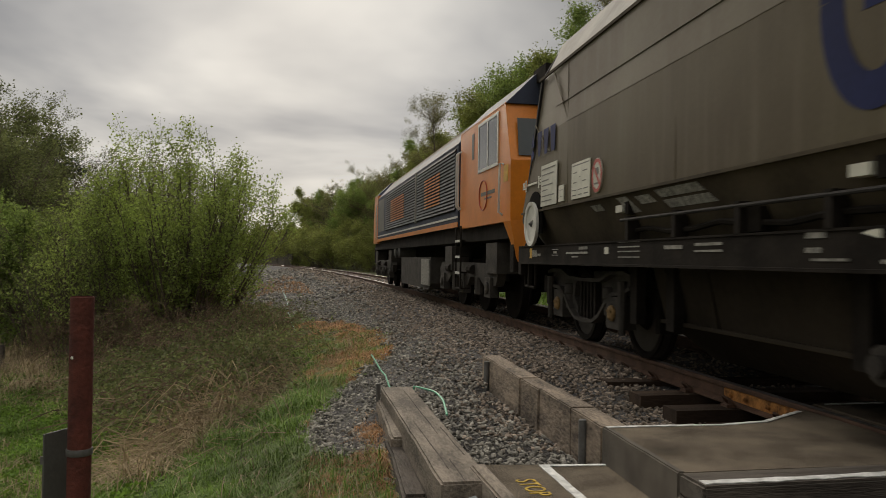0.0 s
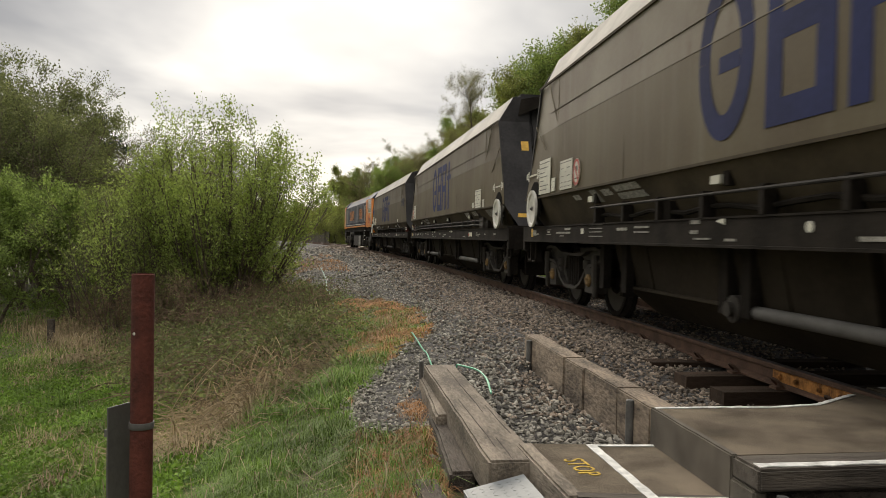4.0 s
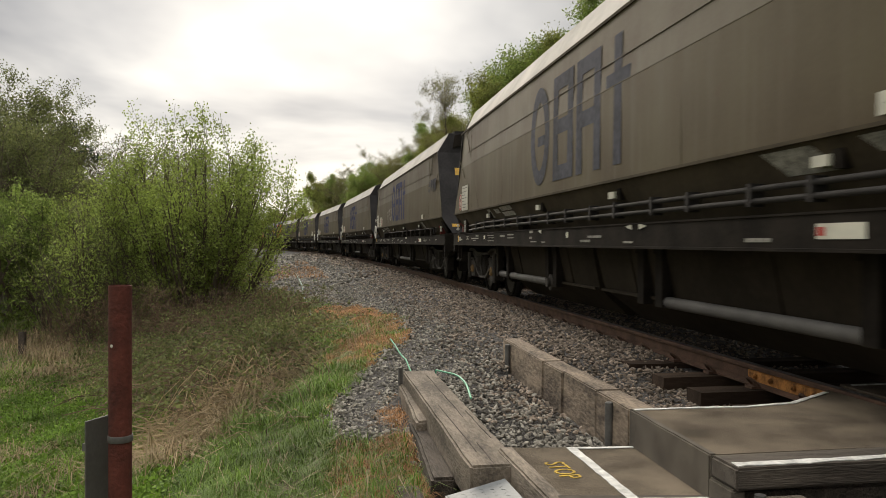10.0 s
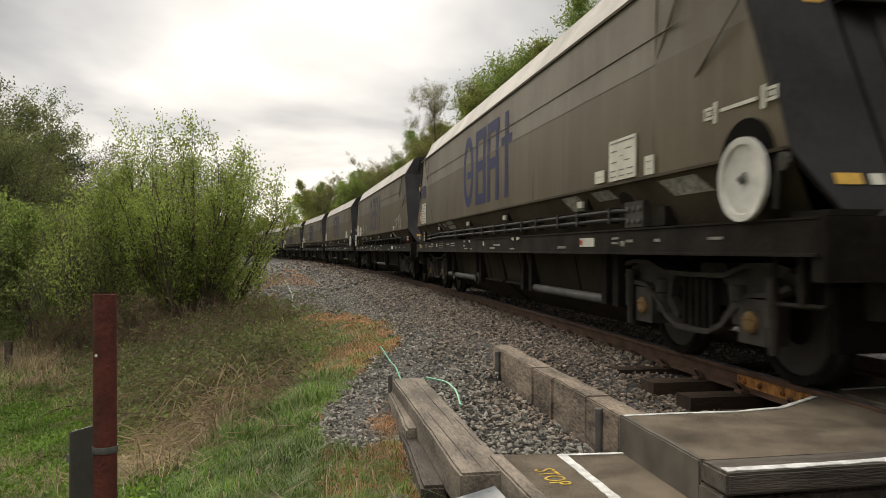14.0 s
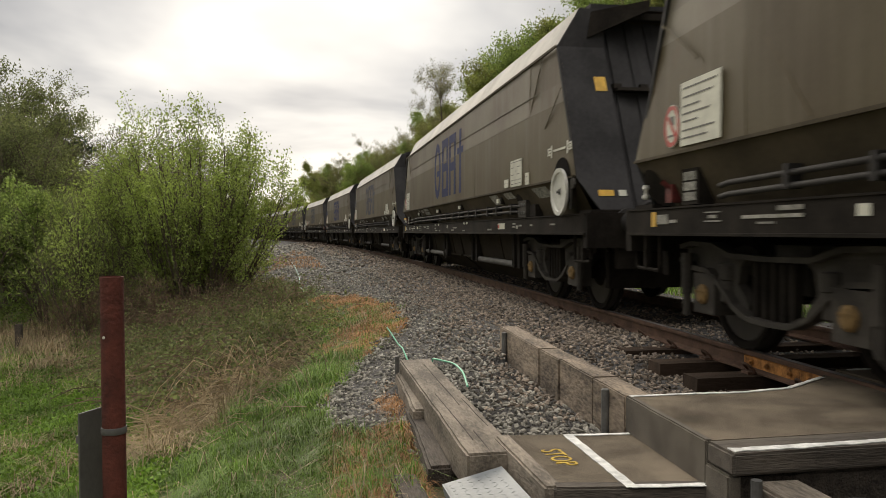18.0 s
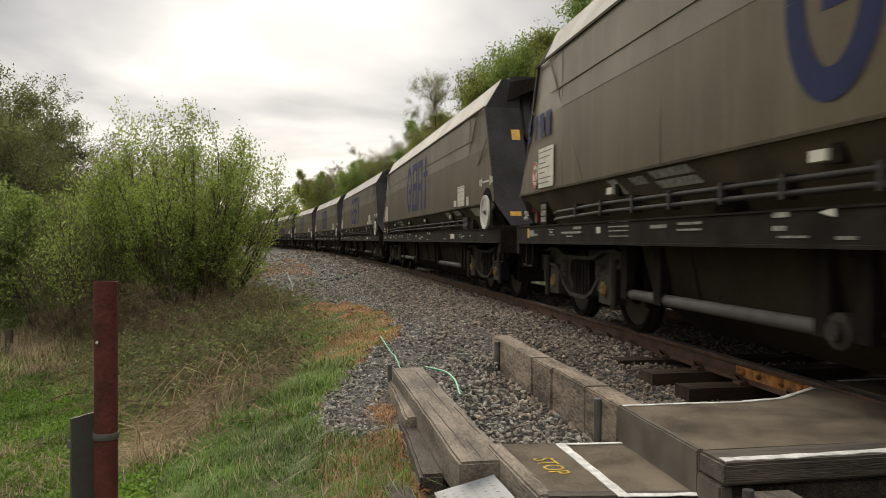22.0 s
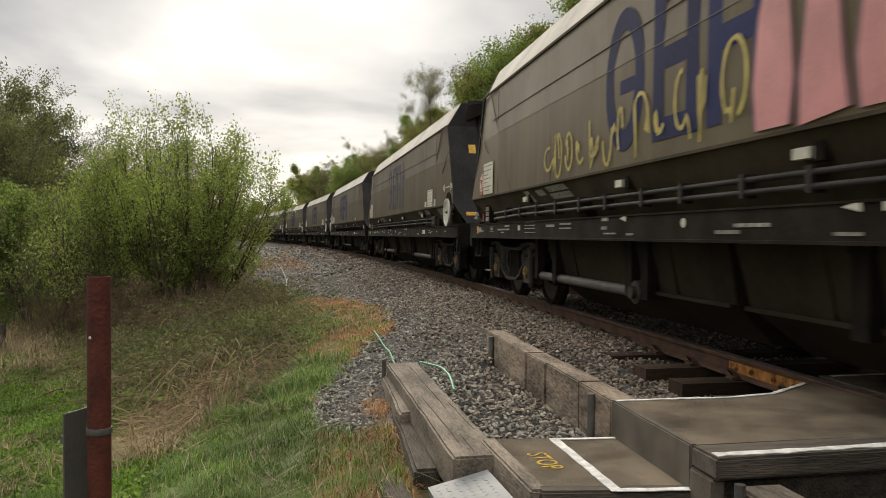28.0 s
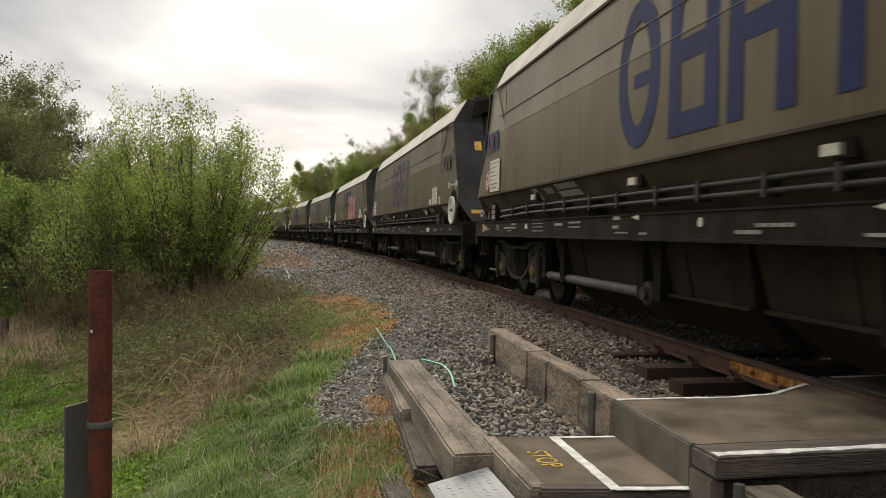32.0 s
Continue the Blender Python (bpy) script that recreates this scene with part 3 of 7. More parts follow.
def build_stones(bed):
    rng = random.Random(4)
    shapes = stone_shapes()
    spots = []
    # (from, to along the line, stones for each square metre, size)
    for s0, s1, per, size in ((2.4, 8.5, 860, 0.046), (8.5, 15, 560, 0.048), (15, 26, 210, 0.064), (26, 46, 44, 0.12), (46, 80, 14, 0.2)):
        area = (s1 - s0) * 6.0
        for _ in range(int(area * per)):
            s = rng.uniform(s0, s1)
            q = rng.uniform(-6.5 if s < 30 else -8.5, 1.6)
            if q < ballast_edge(s) + rng.gauss(0, 0.09) or (q > -0.68 and rng.random() < 0.55):
                continue
            p = rail_point(s, q)
            if s < 4.95 and (p.x > 1.7 or p.x < 0.9) and not (s < 3.05 and p.x > 2.05):
                continue
            if s < 4.4 and p.x < 1.76:
                continue
            if 0.60 < p.x < 0.99 and s < 7.18 or 1.69 < p.x < 1.93 and s < 7.7:
                continue
            if abs(abs(q) - 0.7535) < 0.09:
                continue
            spots.append((p.x, p.y, ballast_z(p.x, p.y), size * rng.uniform(0.55, 1.25), s))
    spots.sort(key=lambda r: r[4])
    heaps = {M_STONE: ([], []), M_RUSTSTONE: ([], [])}
    meshes = []
    for k, (v, f) in enumerate(shapes):
        me = bpy.data.meshes.new("stone")
        me.from_pydata([tuple(p) for p in v], [], [tuple(int(i) for i in q) for q in f])
        me.materials.append(M_STONE_PART)
        meshes.append(me)
    singles = 0
    for i, (x, y, z, r, s) in enumerate(spots):
        e = Euler((rng.uniform(0, 6.28), rng.uniform(-0.5, 0.5), rng.uniform(0, 6.28)))
        k = rng.randrange(len(shapes))
        z += r * rng.uniform(-0.05, 0.28)
        if singles < 300 and 4.4 < s < 7 and 0.95 < x < 1.72:
            o = new("stone", meshes[k])
            o.parent = bed
            o.matrix_basis = Matrix.LocRotScale((x, y, z), e, (r, r, r))
            singles += 1
            continue
        v, f = shapes[k]
        near_rail = line_coords(x, y)[1] + 2.5 + 0.5 * noise.noise((x * 0.9, y * 0.9, 8))
        vs, fs = heaps[M_RUSTSTONE if near_rail + rng.gauss(0, 0.35) > 0 else M_STONE]
        fs.append(f + 12 * len(vs))
        vs.append(v @ np.array(e.to_matrix()).T * r + (x, y, z))
    for mat, (vs, fs) in heaps.items():
        g = Geo()
        g.v = np.concatenate(vs).tolist()
        g.f = np.concatenate(fs).tolist()
        tagged(part("stones", g, mat, bed, "loose angular grey ballast stones" if mat is M_STONE else "ballast stones browned by rust near the rails"), kind="stuff")


build_ground()
BED = build_ballast()
build_track()


# ---- foot crossing ----
def flat_prism(g, outline, z0, z1):
    n = len(outline)
    g.add([(x, y, z0) for x, y in outline] + [(x, y, z1) for x, y in outline],
          [tuple(range(n))[::-1], tuple(range(n, 2 * n))] + [(i, (i + 1) % n, (i + 1) % n + n, i + n) for i in range(n)])
    return g


def stripe(pts, width, z, seed, thick=0.004, wander=0.14):
    """A painted line with uneven edges, laid on a surface."""
    g = Geo()
    rng = random.Random(seed)
    lines = []
    pts = [Vector((x, y, 0)) for x, y in pts]
    for a, b in zip(pts, pts[1:]):
        d = b - a
        n = max(2, int(d.length / 0.05))
        side = Vector((-d.y, d.x, 0)).normalized()
        rows = []
        for k in range(n + 1):
            c = a + d * k / n
            rows.append((c + side * width * (0.5 + rng.uniform(-1.2, 0.8) * wander), c - side * width * (0.5 + rng.uniform(-1.2, 0.8) * wander)))
        lines += rows if not lines else rows[1:]
    for p, q in lines:
        g.v += [(p.x, p.y, z), (p.x, p.y, z + thick), (q.x, q.y, z + thick), (q.x, q.y, z)]
    for k in range(len(lines) - 1):
        g.f += [(4 * k + i, 4 * k + (i + 1) % 4, 4 * k + 4 + (i + 1) % 4, 4 * k + 4 + i) for i in range(4)]
    return g


def lettering(text, size, m, mat, parent, name="lettering", label=""):
    cu = bpy.data.curves.new(name, "FONT")
    cu.body, cu.size, cu.extrude, cu.align_x, cu.align_y = text, size, 0.0015, "CENTER", "CENTER"
    tmp = bpy.data.objects.new(name, cu)
    me = bpy.data.meshes.new_from_object(tmp)
    bpy.data.objects.remove(tmp)
    me.materials.clear()
    me.materials.append(mat)
    ob = new(name, me)
    ob.parent, ob.matrix_basis = parent, m
    return tagged(ob, label)


def build_crossing():
    deck = thing("crossing_deck", "gritted timber foot crossing deck with white edge lines beside the rail", "crossing deck")
    g = flat_prism(Geo(), [(1.775, 3.40), (3.355, 3.44), (3.355, 4.84), (3.26, 4.735), (2.84, 4.45), (2.49, 4.375), (2.13, 4.385), (1.775, 4.375)], -0.235, -0.022)
    part("deck_panel", g, M_DECK, deck, "dark gritted anti-slip panel")
    part("side_kerb", Geo().soft_box(1.743, 1.785, 3.392, 4.385, -0.47, -0.018, 0.008, 0.004, 8), M_CONCRETE, deck, "pitted concrete side slab")
    part("edge_timber", Geo().soft_box(-1.62 / 2, 1.62 / 2, -0.115, 0.115, -0.10, 0.0, 0.012, 0.004, 3, Matrix.Translation((2.55, 3.29, -0.015)) @ Matrix.Rotation(0.04, 4, "Z")), M_TIMBER_X, deck, "weathered front timber")
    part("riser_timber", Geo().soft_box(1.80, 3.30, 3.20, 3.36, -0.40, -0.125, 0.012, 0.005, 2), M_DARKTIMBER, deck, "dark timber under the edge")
    part("corner_block", Geo().soft_box(1.735, 1.80, 3.17, 3.385, -0.40, -0.12, 0.01, 0.004, 2), M_CONCRETE, deck)
    part("far_white_line", stripe([(1.76, 4.36), (2.13, 4.37), (2.49, 4.36), (2.83, 4.43), (3.25, 4.715)], 0.035, -0.0205, 1), M_PAINT, deck, "worn white line")
    part("front_white_line", stripe([(1.765, 3.20), (2.05, 3.205), (2.57, 3.235), (3.3, 3.265)], 0.055, -0.0135, 2), M_PAINT, deck, "worn white line")
    inner = thing("gauge_panel", "dark crossing panel lying between the rails", "crossing panel")
    part("panel", Geo().soft_box(3.50, 4.77, 3.1, 4.95, -0.13, -0.012, 0.012, 0.003, 4), M_DECK, inner)
    part("white_line", stripe([(3.56, 4.88), (4.04, 4.915), (4.70, 4.92)], 0.035, -0.0105, 3), M_PAINT, inner, "worn white line")
    part("bolt", Geo().tube([(4.05, 4.80, -0.02), (4.05, 4.80, 0.045)], 0.008, 6).lathe((4.05, 4.80, 0.045), (0, 0, 1), [(0.02, 0), (0.02, 0.012)], 6), M_GALV, inner)
    outer = thing("outer_panel", "dark crossing panel beyond the far rail", "crossing panel")
    part("panel", Geo().soft_box(4.99, 6.4, 3.1, 4.6, -0.16, -0.015, 0.012, 0.003, 4), M_DECK, outer)

    step = thing("crossing_step", "lower gritted step platform with white line and yellow warning word", "step")
    g = flat_prism(Geo(), [(1.055, 3.53), (1.742, 3.455), (1.742, 4.325), (1.03, 4.40)], -0.40, -0.232)
    part("step_panel", g, M_DECK, step, "dark gritted anti-slip panel")
    part("side_timber", Geo().soft_box(-0.045, 0.05, -0.47, 0.47, -0.47, -0.228, 0.012, 0.004, 6, Matrix.Translation((1.012, 3.945, 0)) @ Matrix.Rotation(0.045, 4, "Z")), M_TIMBER, step, "weathered side timber")
    part("front_timber", Geo().soft_box(-0.37, 0.37, -0.045, 0.045, -0.17, 0.0, 0.012, 0.004, 3, Matrix.Translation((1.40, 3.455, -0.229)) @ Matrix.Rotation(-0.12, 4, "Z")), M_TIMBER_X, step, "weathered front timber")
    part("wide_white_line", stripe([(1.372, 4.32), (1.392, 3.41)], 0.055, -0.2305, 5, wander=0.05), M_PAINT, step, "white painted line")
    part("far_white_line", stripe([(1.345, 4.335), (1.74, 4.315)], 0.03, -0.2305, 6), M_PAINT, step, "worn white line")
    part("front_white_line", stripe([(1.385, 3.412), (1.765, 3.385)], 0.05, -0.2275, 7), M_PAINT, step, "worn white line")
    lettering("STOP", 0.135, Matrix.Translation((1.188, 3.93, -0.2295)) @ Matrix.Rotation(radians(-86), 4, "Z") @ Matrix.Diagonal((0.92, 1.2, 1, 1)), M_PAINTYEL, step, "stop_word", "yellow painted word")

    wall = thing("retaining_wall", "row of weathered blocks holding back ballast between steel stakes", "retaining wall")
    cuts = [7.80, 6.275, 5.75, 4.98, 4.40]
    for k, (b, a) in enumerate(zip(cuts, cuts[1:])):
        dx = (0.0, 0.010, 0.022, 0.020)[k]
        part("block", Geo().soft_box(1.725 + dx, 1.90 + dx, a + 0.003, b - 0.003, -0.52, -0.02 - 0.004 * (k % 2), 0.009, 0.006, 6), M_BLOCK, wall)
    for y, dx in ((7.47, 0.0), (4.69, 0.03)):
        part("stake", Geo().lathe((1.700 + dx, y, -0.62), (0, 0, 1), [(0.027, 0), (0.027, 0.575), (0.022, 0.58)], 12), M_STEELPOST, wall, "dull grey steel stake", True)

    beam = thing("retaining_beam", "large grey squared timber laid along the path edge", "timber beam")
    skew = Matrix.Translation((0.833, 5.70, 0)) @ Matrix.Rotation(0.030, 4, "Z")
    part("beam", Geo().soft_box(-0.148, 0.148, -1.58, 1.56, -0.485, -0.25, 0.014, 0.007, 12, skew), M_TIMBER, beam)
    crack = Geo()
    for x, y0, y1 in ((0.74, 4.3, 5.6), (0.84, 5.2, 6.9), (0.79, 4.05, 4.5), (0.90, 4.6, 5.4)):
        n = 14
        pts = [tuple((skew @ Vector((x - 0.80 + 0.012 * noise.noise((x * 9, y0 + (y1 - y0) * k / n * 2, 1)), y0 - 5.6 + (y1 - y0) * k / n, 0)))[:2]) for k in range(n + 1)]
        for (a, b), (c, d) in zip(pts, pts[1:]):
            flat_prism(crack, [(a - 0.0025, b), (a + 0.0025, b), (c + 0.0025, d), (c - 0.0025, d)], -0.249, -0.2465)
    part("split", crack, M_DARKTIMBER, beam, "dark drying split")
    low = thing("lower_timbers", "rotting timbers under the beam edge, the lower two darker", "old timbers")
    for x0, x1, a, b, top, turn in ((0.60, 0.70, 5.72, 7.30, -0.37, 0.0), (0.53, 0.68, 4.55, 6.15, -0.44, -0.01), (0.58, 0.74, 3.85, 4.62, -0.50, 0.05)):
        # timbers with tops below -0.4 take the darker timber colour
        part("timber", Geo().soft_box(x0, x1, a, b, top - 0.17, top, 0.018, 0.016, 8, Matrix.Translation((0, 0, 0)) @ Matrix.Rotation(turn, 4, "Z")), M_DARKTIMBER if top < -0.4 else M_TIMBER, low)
    stake = thing("steel_stake", "short grey steel stake at the end of the timbers", "stake")
    part("shaft", Geo().box(0.60, 0.635, 7.29, 7.31, -0.75, -0.22).box(0.594, 0.61, 7.27, 7.33, -0.75, -0.22), M_STEELPOST, stake)

    near = thing("near_retaining_timber", "squared timber continuing the wall with a steel stake", "timber beam")
    part("beam", Geo().soft_box(1.835, 2.05, 1.6, 3.14, -0.45, -0.135, 0.014, 0.006, 6), M_TIMBER, near)
    part("stake", Geo().tube([(1.80, 3.05, -0.6), (1.80, 3.05, -0.10)], 0.024, 10), M_STEELPOST, near, "round steel stake")

    ramp = thing("ramp_plate", "galvanised chequer plate ramp leading onto the step", "ramp")
    tilt = Matrix.Translation((0.945, 3.45, -0.30)) @ Matrix.Rotation(radians(-13), 4, "Y") @ Matrix.Rotation(radians(3), 4, "Z")
    part("plate", Geo().soft_box(-0.33, 0.0, -0.95, 0.62, -0.012, 0.0, 0.003, 0, 0, tilt), M_GALV, ramp)
    g = Geo()
    for i in range(6):
        for j in range(32):
            c = Matrix.Translation((-0.30 + i * 0.05, -0.92 + j * 0.048, 0.0)) @ Matrix.Rotation(radians(45 if (i + j) % 2 else -45), 4, "Z")
            g.box(-0.011, 0.011, -0.003, 0.003, -0.001, 0.0015, tilt @ c)
    tagged(part("tread_pattern", g, M_GALV, ramp, "raised chequer bars"), kind="stuff")
    part("lip", Geo().soft_box(-0.34, -0.325, -0.95, 0.62, -0.06, 0.0, 0.003, 0, 0, tilt), M_GALV, ramp)


def build_post():
    post = thing("sign_post", "rust-red round steel post carrying a weathered sign panel", "sign post")
    g = Geo()
    x, y, r = -0.776, 2.93, 0.0405
    g.lathe((x, y, -1.3), (0, 0, 1), [(r, 0), (r, 0.4), (r * 1.01, 1.0), (r, 1.7), (r, 2.112), (r * 0.93, 2.114), (r * 0.90, 2.10)], 28)
    part("tube", g, M_RUST, post, "rusty steel tube", True)
    part("band", Geo().lathe((x, y, 0.245), (0, 0, 1), [(r + 0.003, 0), (r + 0.004, 0.002), (r + 0.004, 0.022), (r + 0.003, 0.024)], 28), M_STEELPOST, post, "thin clamp band", True)
    part("speck", Geo().lathe((x - 0.020, y - 0.0365, 0.597), (-0.5, -0.86, 0), [(0.006, 0), (0.005, 0.003)], 7), M_WHITE, post)
    sign = Matrix.Translation((-0.855, 2.975, -0.15)) @ Matrix.Rotation(radians(64), 4, "Z")
    part("panel", Geo().soft_box(-0.078, 0.11, -0.003, 0.003, -0.6, 0.475, 0.001, 0, 0, sign), M_SIGN, post, "grey weathered sign panel seen from behind")
    part("channel", Geo().soft_box(-0.07, 0.09, 0.004, 0.022, 0.365, 0.392, 0.002, 0, 0, sign), M_STEELPOST, post, "small fixing channel")


def build_hoses():
    def lay(name, pts, r, mat, label, lift):
        g = Geo()
        out = []
        for (x0, y0), (x1, y1) in zip(pts, pts[1:]):
            out += [(x0 + (x1 - x0) * k / 6, y0 + (y1 - y0) * k / 6) for k in range(6)]
        out.append(pts[-1])
        sm = out[:]
        for _ in range(3):
            sm = [sm[0]] + [((a[0] + 2 * b[0] + c[0]) / 4, (a[1] + 2 * b[1] + c[1]) / 4) for a, b, c in zip(sm, sm[1:], sm[2:])] + [sm[-1]]
        g.tube([(x, y, ballast_z(x, y) + lift + 0.015 * math.sin(3.1 * y)) for x, y in sm], r, 6)
        tagged(part(name, g, mat, None, label, True), category="hose")

    lay("hose", [(0.76, 10.75), (0.80, 9.9), (0.82, 9.2), (0.79, 8.2), (0.81, 7.6), (0.98, 7.15), (1.09, 6.85), (1.10, 6.4), (1.05, 5.9)], 0.009, M_HOSE, "thin green hose lying on the ballast", 0.085)
    lay("cable", [(-1.95, 37), (-1.55, 32), (-1.16, 27.4), (-1.02, 24), (-0.77, 21.3), (-0.62, 18.6), (-0.52, 16.8)], 0.014, M_PALEHOSE, "pale cable lying down the stone slope", 0.05)


build_crossing()
build_post()
build_hoses()


# ---- hopper wagons: y forward, the path side is -x ----
HALF, SHOULDER_Z, CREASE_Z, TOP_Z = 7.19, 3.19, 1.578, 3.66


def side_x(z):
    """How far the flank stands out at a height."""
    return 1.40 - 0.012 * (z - CREASE_Z)


def flank(g, outline, out=0.004, thick=0.004, mirror=False):
    """A flat shape of (along, height) on the path side of the body."""
    sgn = 1 if mirror else -1
    n = len(outline)
    a = [(sgn * (side_x(z) + out), y, z) for y, z in outline]
    b = [(sgn * (side_x(z) + out - thick), y, z) for y, z in outline]
    return g.add(a + b, [tuple(range(n)), tuple(range(2 * n - 1, n - 1, -1))] + [(i, i + n, (i + 1) % n + n, (i + 1) % n) for i in range(n)])


def rect(y0, y1, z0, z1):
    return [(y0, z0), (y1, z0), (y1, z1), (y0, z1)]


def ribbon(g, pts, width, out=0.006, wave=0.12):
    """A sprayed stroke through points (along, height)."""
    rows = []
    for i, (y, z) in enumerate(pts):
        a, b = pts[max(0, i - 1)], pts[min(len(pts) - 1, i + 1)]
        d = Vector((b[0] - a[0], b[1] - a[1]))
        d = d.normalized() if d.length > 1e-6 else Vector((1, 0))
        w = width * (0.5 + wave * math.sin(i * 1.7))
        rows.append(((y - d.y * w, z + d.x * w), (y + d.y * w, z - d.x * w)))
    for (a, b), (c, d) in zip(rows, rows[1:]):
        k = len(g.v)
        g.v += [(-(side_x(z) + out), y, z) for y, z in (a, b, d, c)]
        g.f.append((k, k + 1, k + 2, k + 3))
    return g


def arc(cy, cz, ry, rz, a0, a1, n=20):
    return [(cy + ry * math.cos(radians(a0 + (a1 - a0) * k / n)), cz + rz * math.sin(radians(a0 + (a1 - a0) * k / n))) for k in range(n + 1)]


def hull_section(y, mid):
    """Outline of the body from the skirt up over the shoulder to the top, on both sides."""
    bulge = 0.0 if mid else -0.04
    up = [(side_x(CREASE_Z), CREASE_Z), (side_x(2.5) + 0.006 + bulge, 2.50), (side_x(2.74) + bulge, 2.74), (side_x(SHOULDER_Z) + bulge, SHOULDER_Z), (1.10, TOP_Z), (1.02, TOP_Z + 0.01)]
    return [(-x, y, z) for x, z in up] + [(x, y, z) for x, z in reversed(up)]


def end_slope(z):
    """How far the end plate stands forward of the end's base line."""
    return 0.435 * (SHOULDER_Z - z)


def end_card(sgn, x0, x1, z0, z1, d0=0.0, d1=0.007):
    """A thin piece that lies on the sloping end plate, from d0 to d1 before it."""
    k = [(x0, z0), (x1, z0), (x1, z1), (x0, z1)]
    return Geo().add([(x, sgn * (HALF + end_slope(z) + d), z) for d in (d1, d0) for x, z in k], [(0, 1, 2, 3), (7, 6, 5, 4), (0, 4, 5, 1), (1, 5, 6, 2), (2, 6, 7, 3), (3, 7, 4, 0)])


def skirt_card(outline, out=0.008):
    """A thin plate of (along, height) that lies on the sloping skirt."""
    n = len(outline)
    pts = [(-(1.40 - (CREASE_Z - z) * 0.5 + d), y, z) for d in (out, out - 0.006) for y, z in outline]
    return Geo().add(pts, [tuple(range(n)), tuple(range(2 * n - 1, n - 1, -1))] + [(i, i + n, (i + 1) % n + n, (i + 1) % n) for i in range(n)])


def build_body(wagon):
    """Flanks, roof edges, skirts and ends of the hopper."""
    stations = [(-HALF, False), (-6.05, True), (-3.5, True), (0, True), (3.5, True), (6.05, True), (HALF, False)]
    for sgn in (-1, 1):
        g, top, skirt = Geo(), Geo(), Geo()
        rows = []
        for y, mid in stations:
            e = 0.71 if abs(y) == HALF else 0
            sec = hull_section(y, mid)[:6]
            rows.append([(sgn * abs(x), yy + math.copysign(e * (SHOULDER_Z - z) / (SHOULDER_Z - CREASE_Z), y) if z < SHOULDER_Z else yy, z) for x, yy, z in sec])
        for row in rows:
            g.v += row[:2]
        g.f = [(j * 2, j * 2 + 1, j * 2 + 3, j * 2 + 2) for j in range(len(rows) - 1)]
        part("flank", g, M_HULL, wagon, "dusty olive-brown body side")
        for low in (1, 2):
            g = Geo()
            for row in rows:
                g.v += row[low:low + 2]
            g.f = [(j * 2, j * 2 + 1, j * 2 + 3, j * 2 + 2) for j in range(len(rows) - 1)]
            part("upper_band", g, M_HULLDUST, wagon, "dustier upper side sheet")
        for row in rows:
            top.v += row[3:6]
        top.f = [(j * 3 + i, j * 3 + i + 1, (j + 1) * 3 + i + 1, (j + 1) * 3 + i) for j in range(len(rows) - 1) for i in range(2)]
        part("roof_edge", top, M_SKYLIT_EDGE, wagon, "sloping top edge painted pale for the sky light on it")
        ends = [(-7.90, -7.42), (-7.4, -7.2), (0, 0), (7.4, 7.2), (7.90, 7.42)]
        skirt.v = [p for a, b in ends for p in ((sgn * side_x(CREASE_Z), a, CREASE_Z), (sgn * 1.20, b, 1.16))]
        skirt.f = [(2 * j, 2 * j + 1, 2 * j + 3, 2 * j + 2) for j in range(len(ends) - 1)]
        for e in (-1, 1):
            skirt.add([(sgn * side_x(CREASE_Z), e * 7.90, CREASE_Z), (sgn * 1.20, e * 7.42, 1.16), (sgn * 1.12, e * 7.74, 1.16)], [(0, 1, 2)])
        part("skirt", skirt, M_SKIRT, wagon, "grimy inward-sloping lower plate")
    # lip along the crease and the shoulder, and the seams of the sheets
    for sgn in (-1, 1):
        lip = Geo()
        lip.box(sgn * 1.412 - 0.012, sgn * 1.412 + 0.012, -7.88, 7.88, CREASE_Z - 0.012, CREASE_Z + 0.012)
        part("crease_lip", lip, M_SKIRT, wagon)
        rail = Geo().box(sgn * 1.388 - 0.010, sgn * 1.388 + 0.010, -HALF, HALF, SHOULDER_Z - 0.018, SHOULDER_Z + 0.014)
        part("shoulder_lip", rail, M_SKIRT, wagon)
    for y in (3.5, -2.6):
        part("seam", flank(Geo(), rect(y - 0.009, y + 0.009, CREASE_Z + 0.02, 2.55), 0.004, 0.010), M_HULL, wagon)
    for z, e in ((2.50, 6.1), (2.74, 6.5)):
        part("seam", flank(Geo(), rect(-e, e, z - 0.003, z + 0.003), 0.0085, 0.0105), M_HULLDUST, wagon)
    for sgn in (-1, 1):
        g = Geo()
        for (y0, z0), (y1, z1) in (((6.62, SHOULDER_Z - 0.02), (5.35, 1.62)), ((7.36, 2.66), (6.75, 2.26)), ((6.1, SHOULDER_Z - 0.02), (6.05, 1.6))):
            d = Vector((y1 - y0, z1 - z0)).normalized() * 0.007
            flank(g, [(sgn * (y0 - d.y), z0 + d.x), (sgn * (y0 + d.y), z0 - d.x), (sgn * (y1 + d.y), z1 - d.x), (sgn * (y1 - d.y), z1 + d.x)], 0.004, 0.010)
        part("fold_line", g, M_HULL, wagon)
    # sheets inside the open top
    part("inner_sheet", Geo().add([(-1.02, -HALF, TOP_Z), (1.02, -HALF, TOP_Z), (1.02, HALF, TOP_Z), (-1.02, HALF, TOP_Z), (-0.6, -4, 2.2), (0.6, -4, 2.2), (0.6, 4, 2.2), (-0.6, 4, 2.2)],
                                  [(0, 1, 5, 4), (1, 2, 6, 5), (2, 3, 7, 6), (3, 0, 4, 7), (4, 5, 6, 7)]), M_SKIRT, wagon)
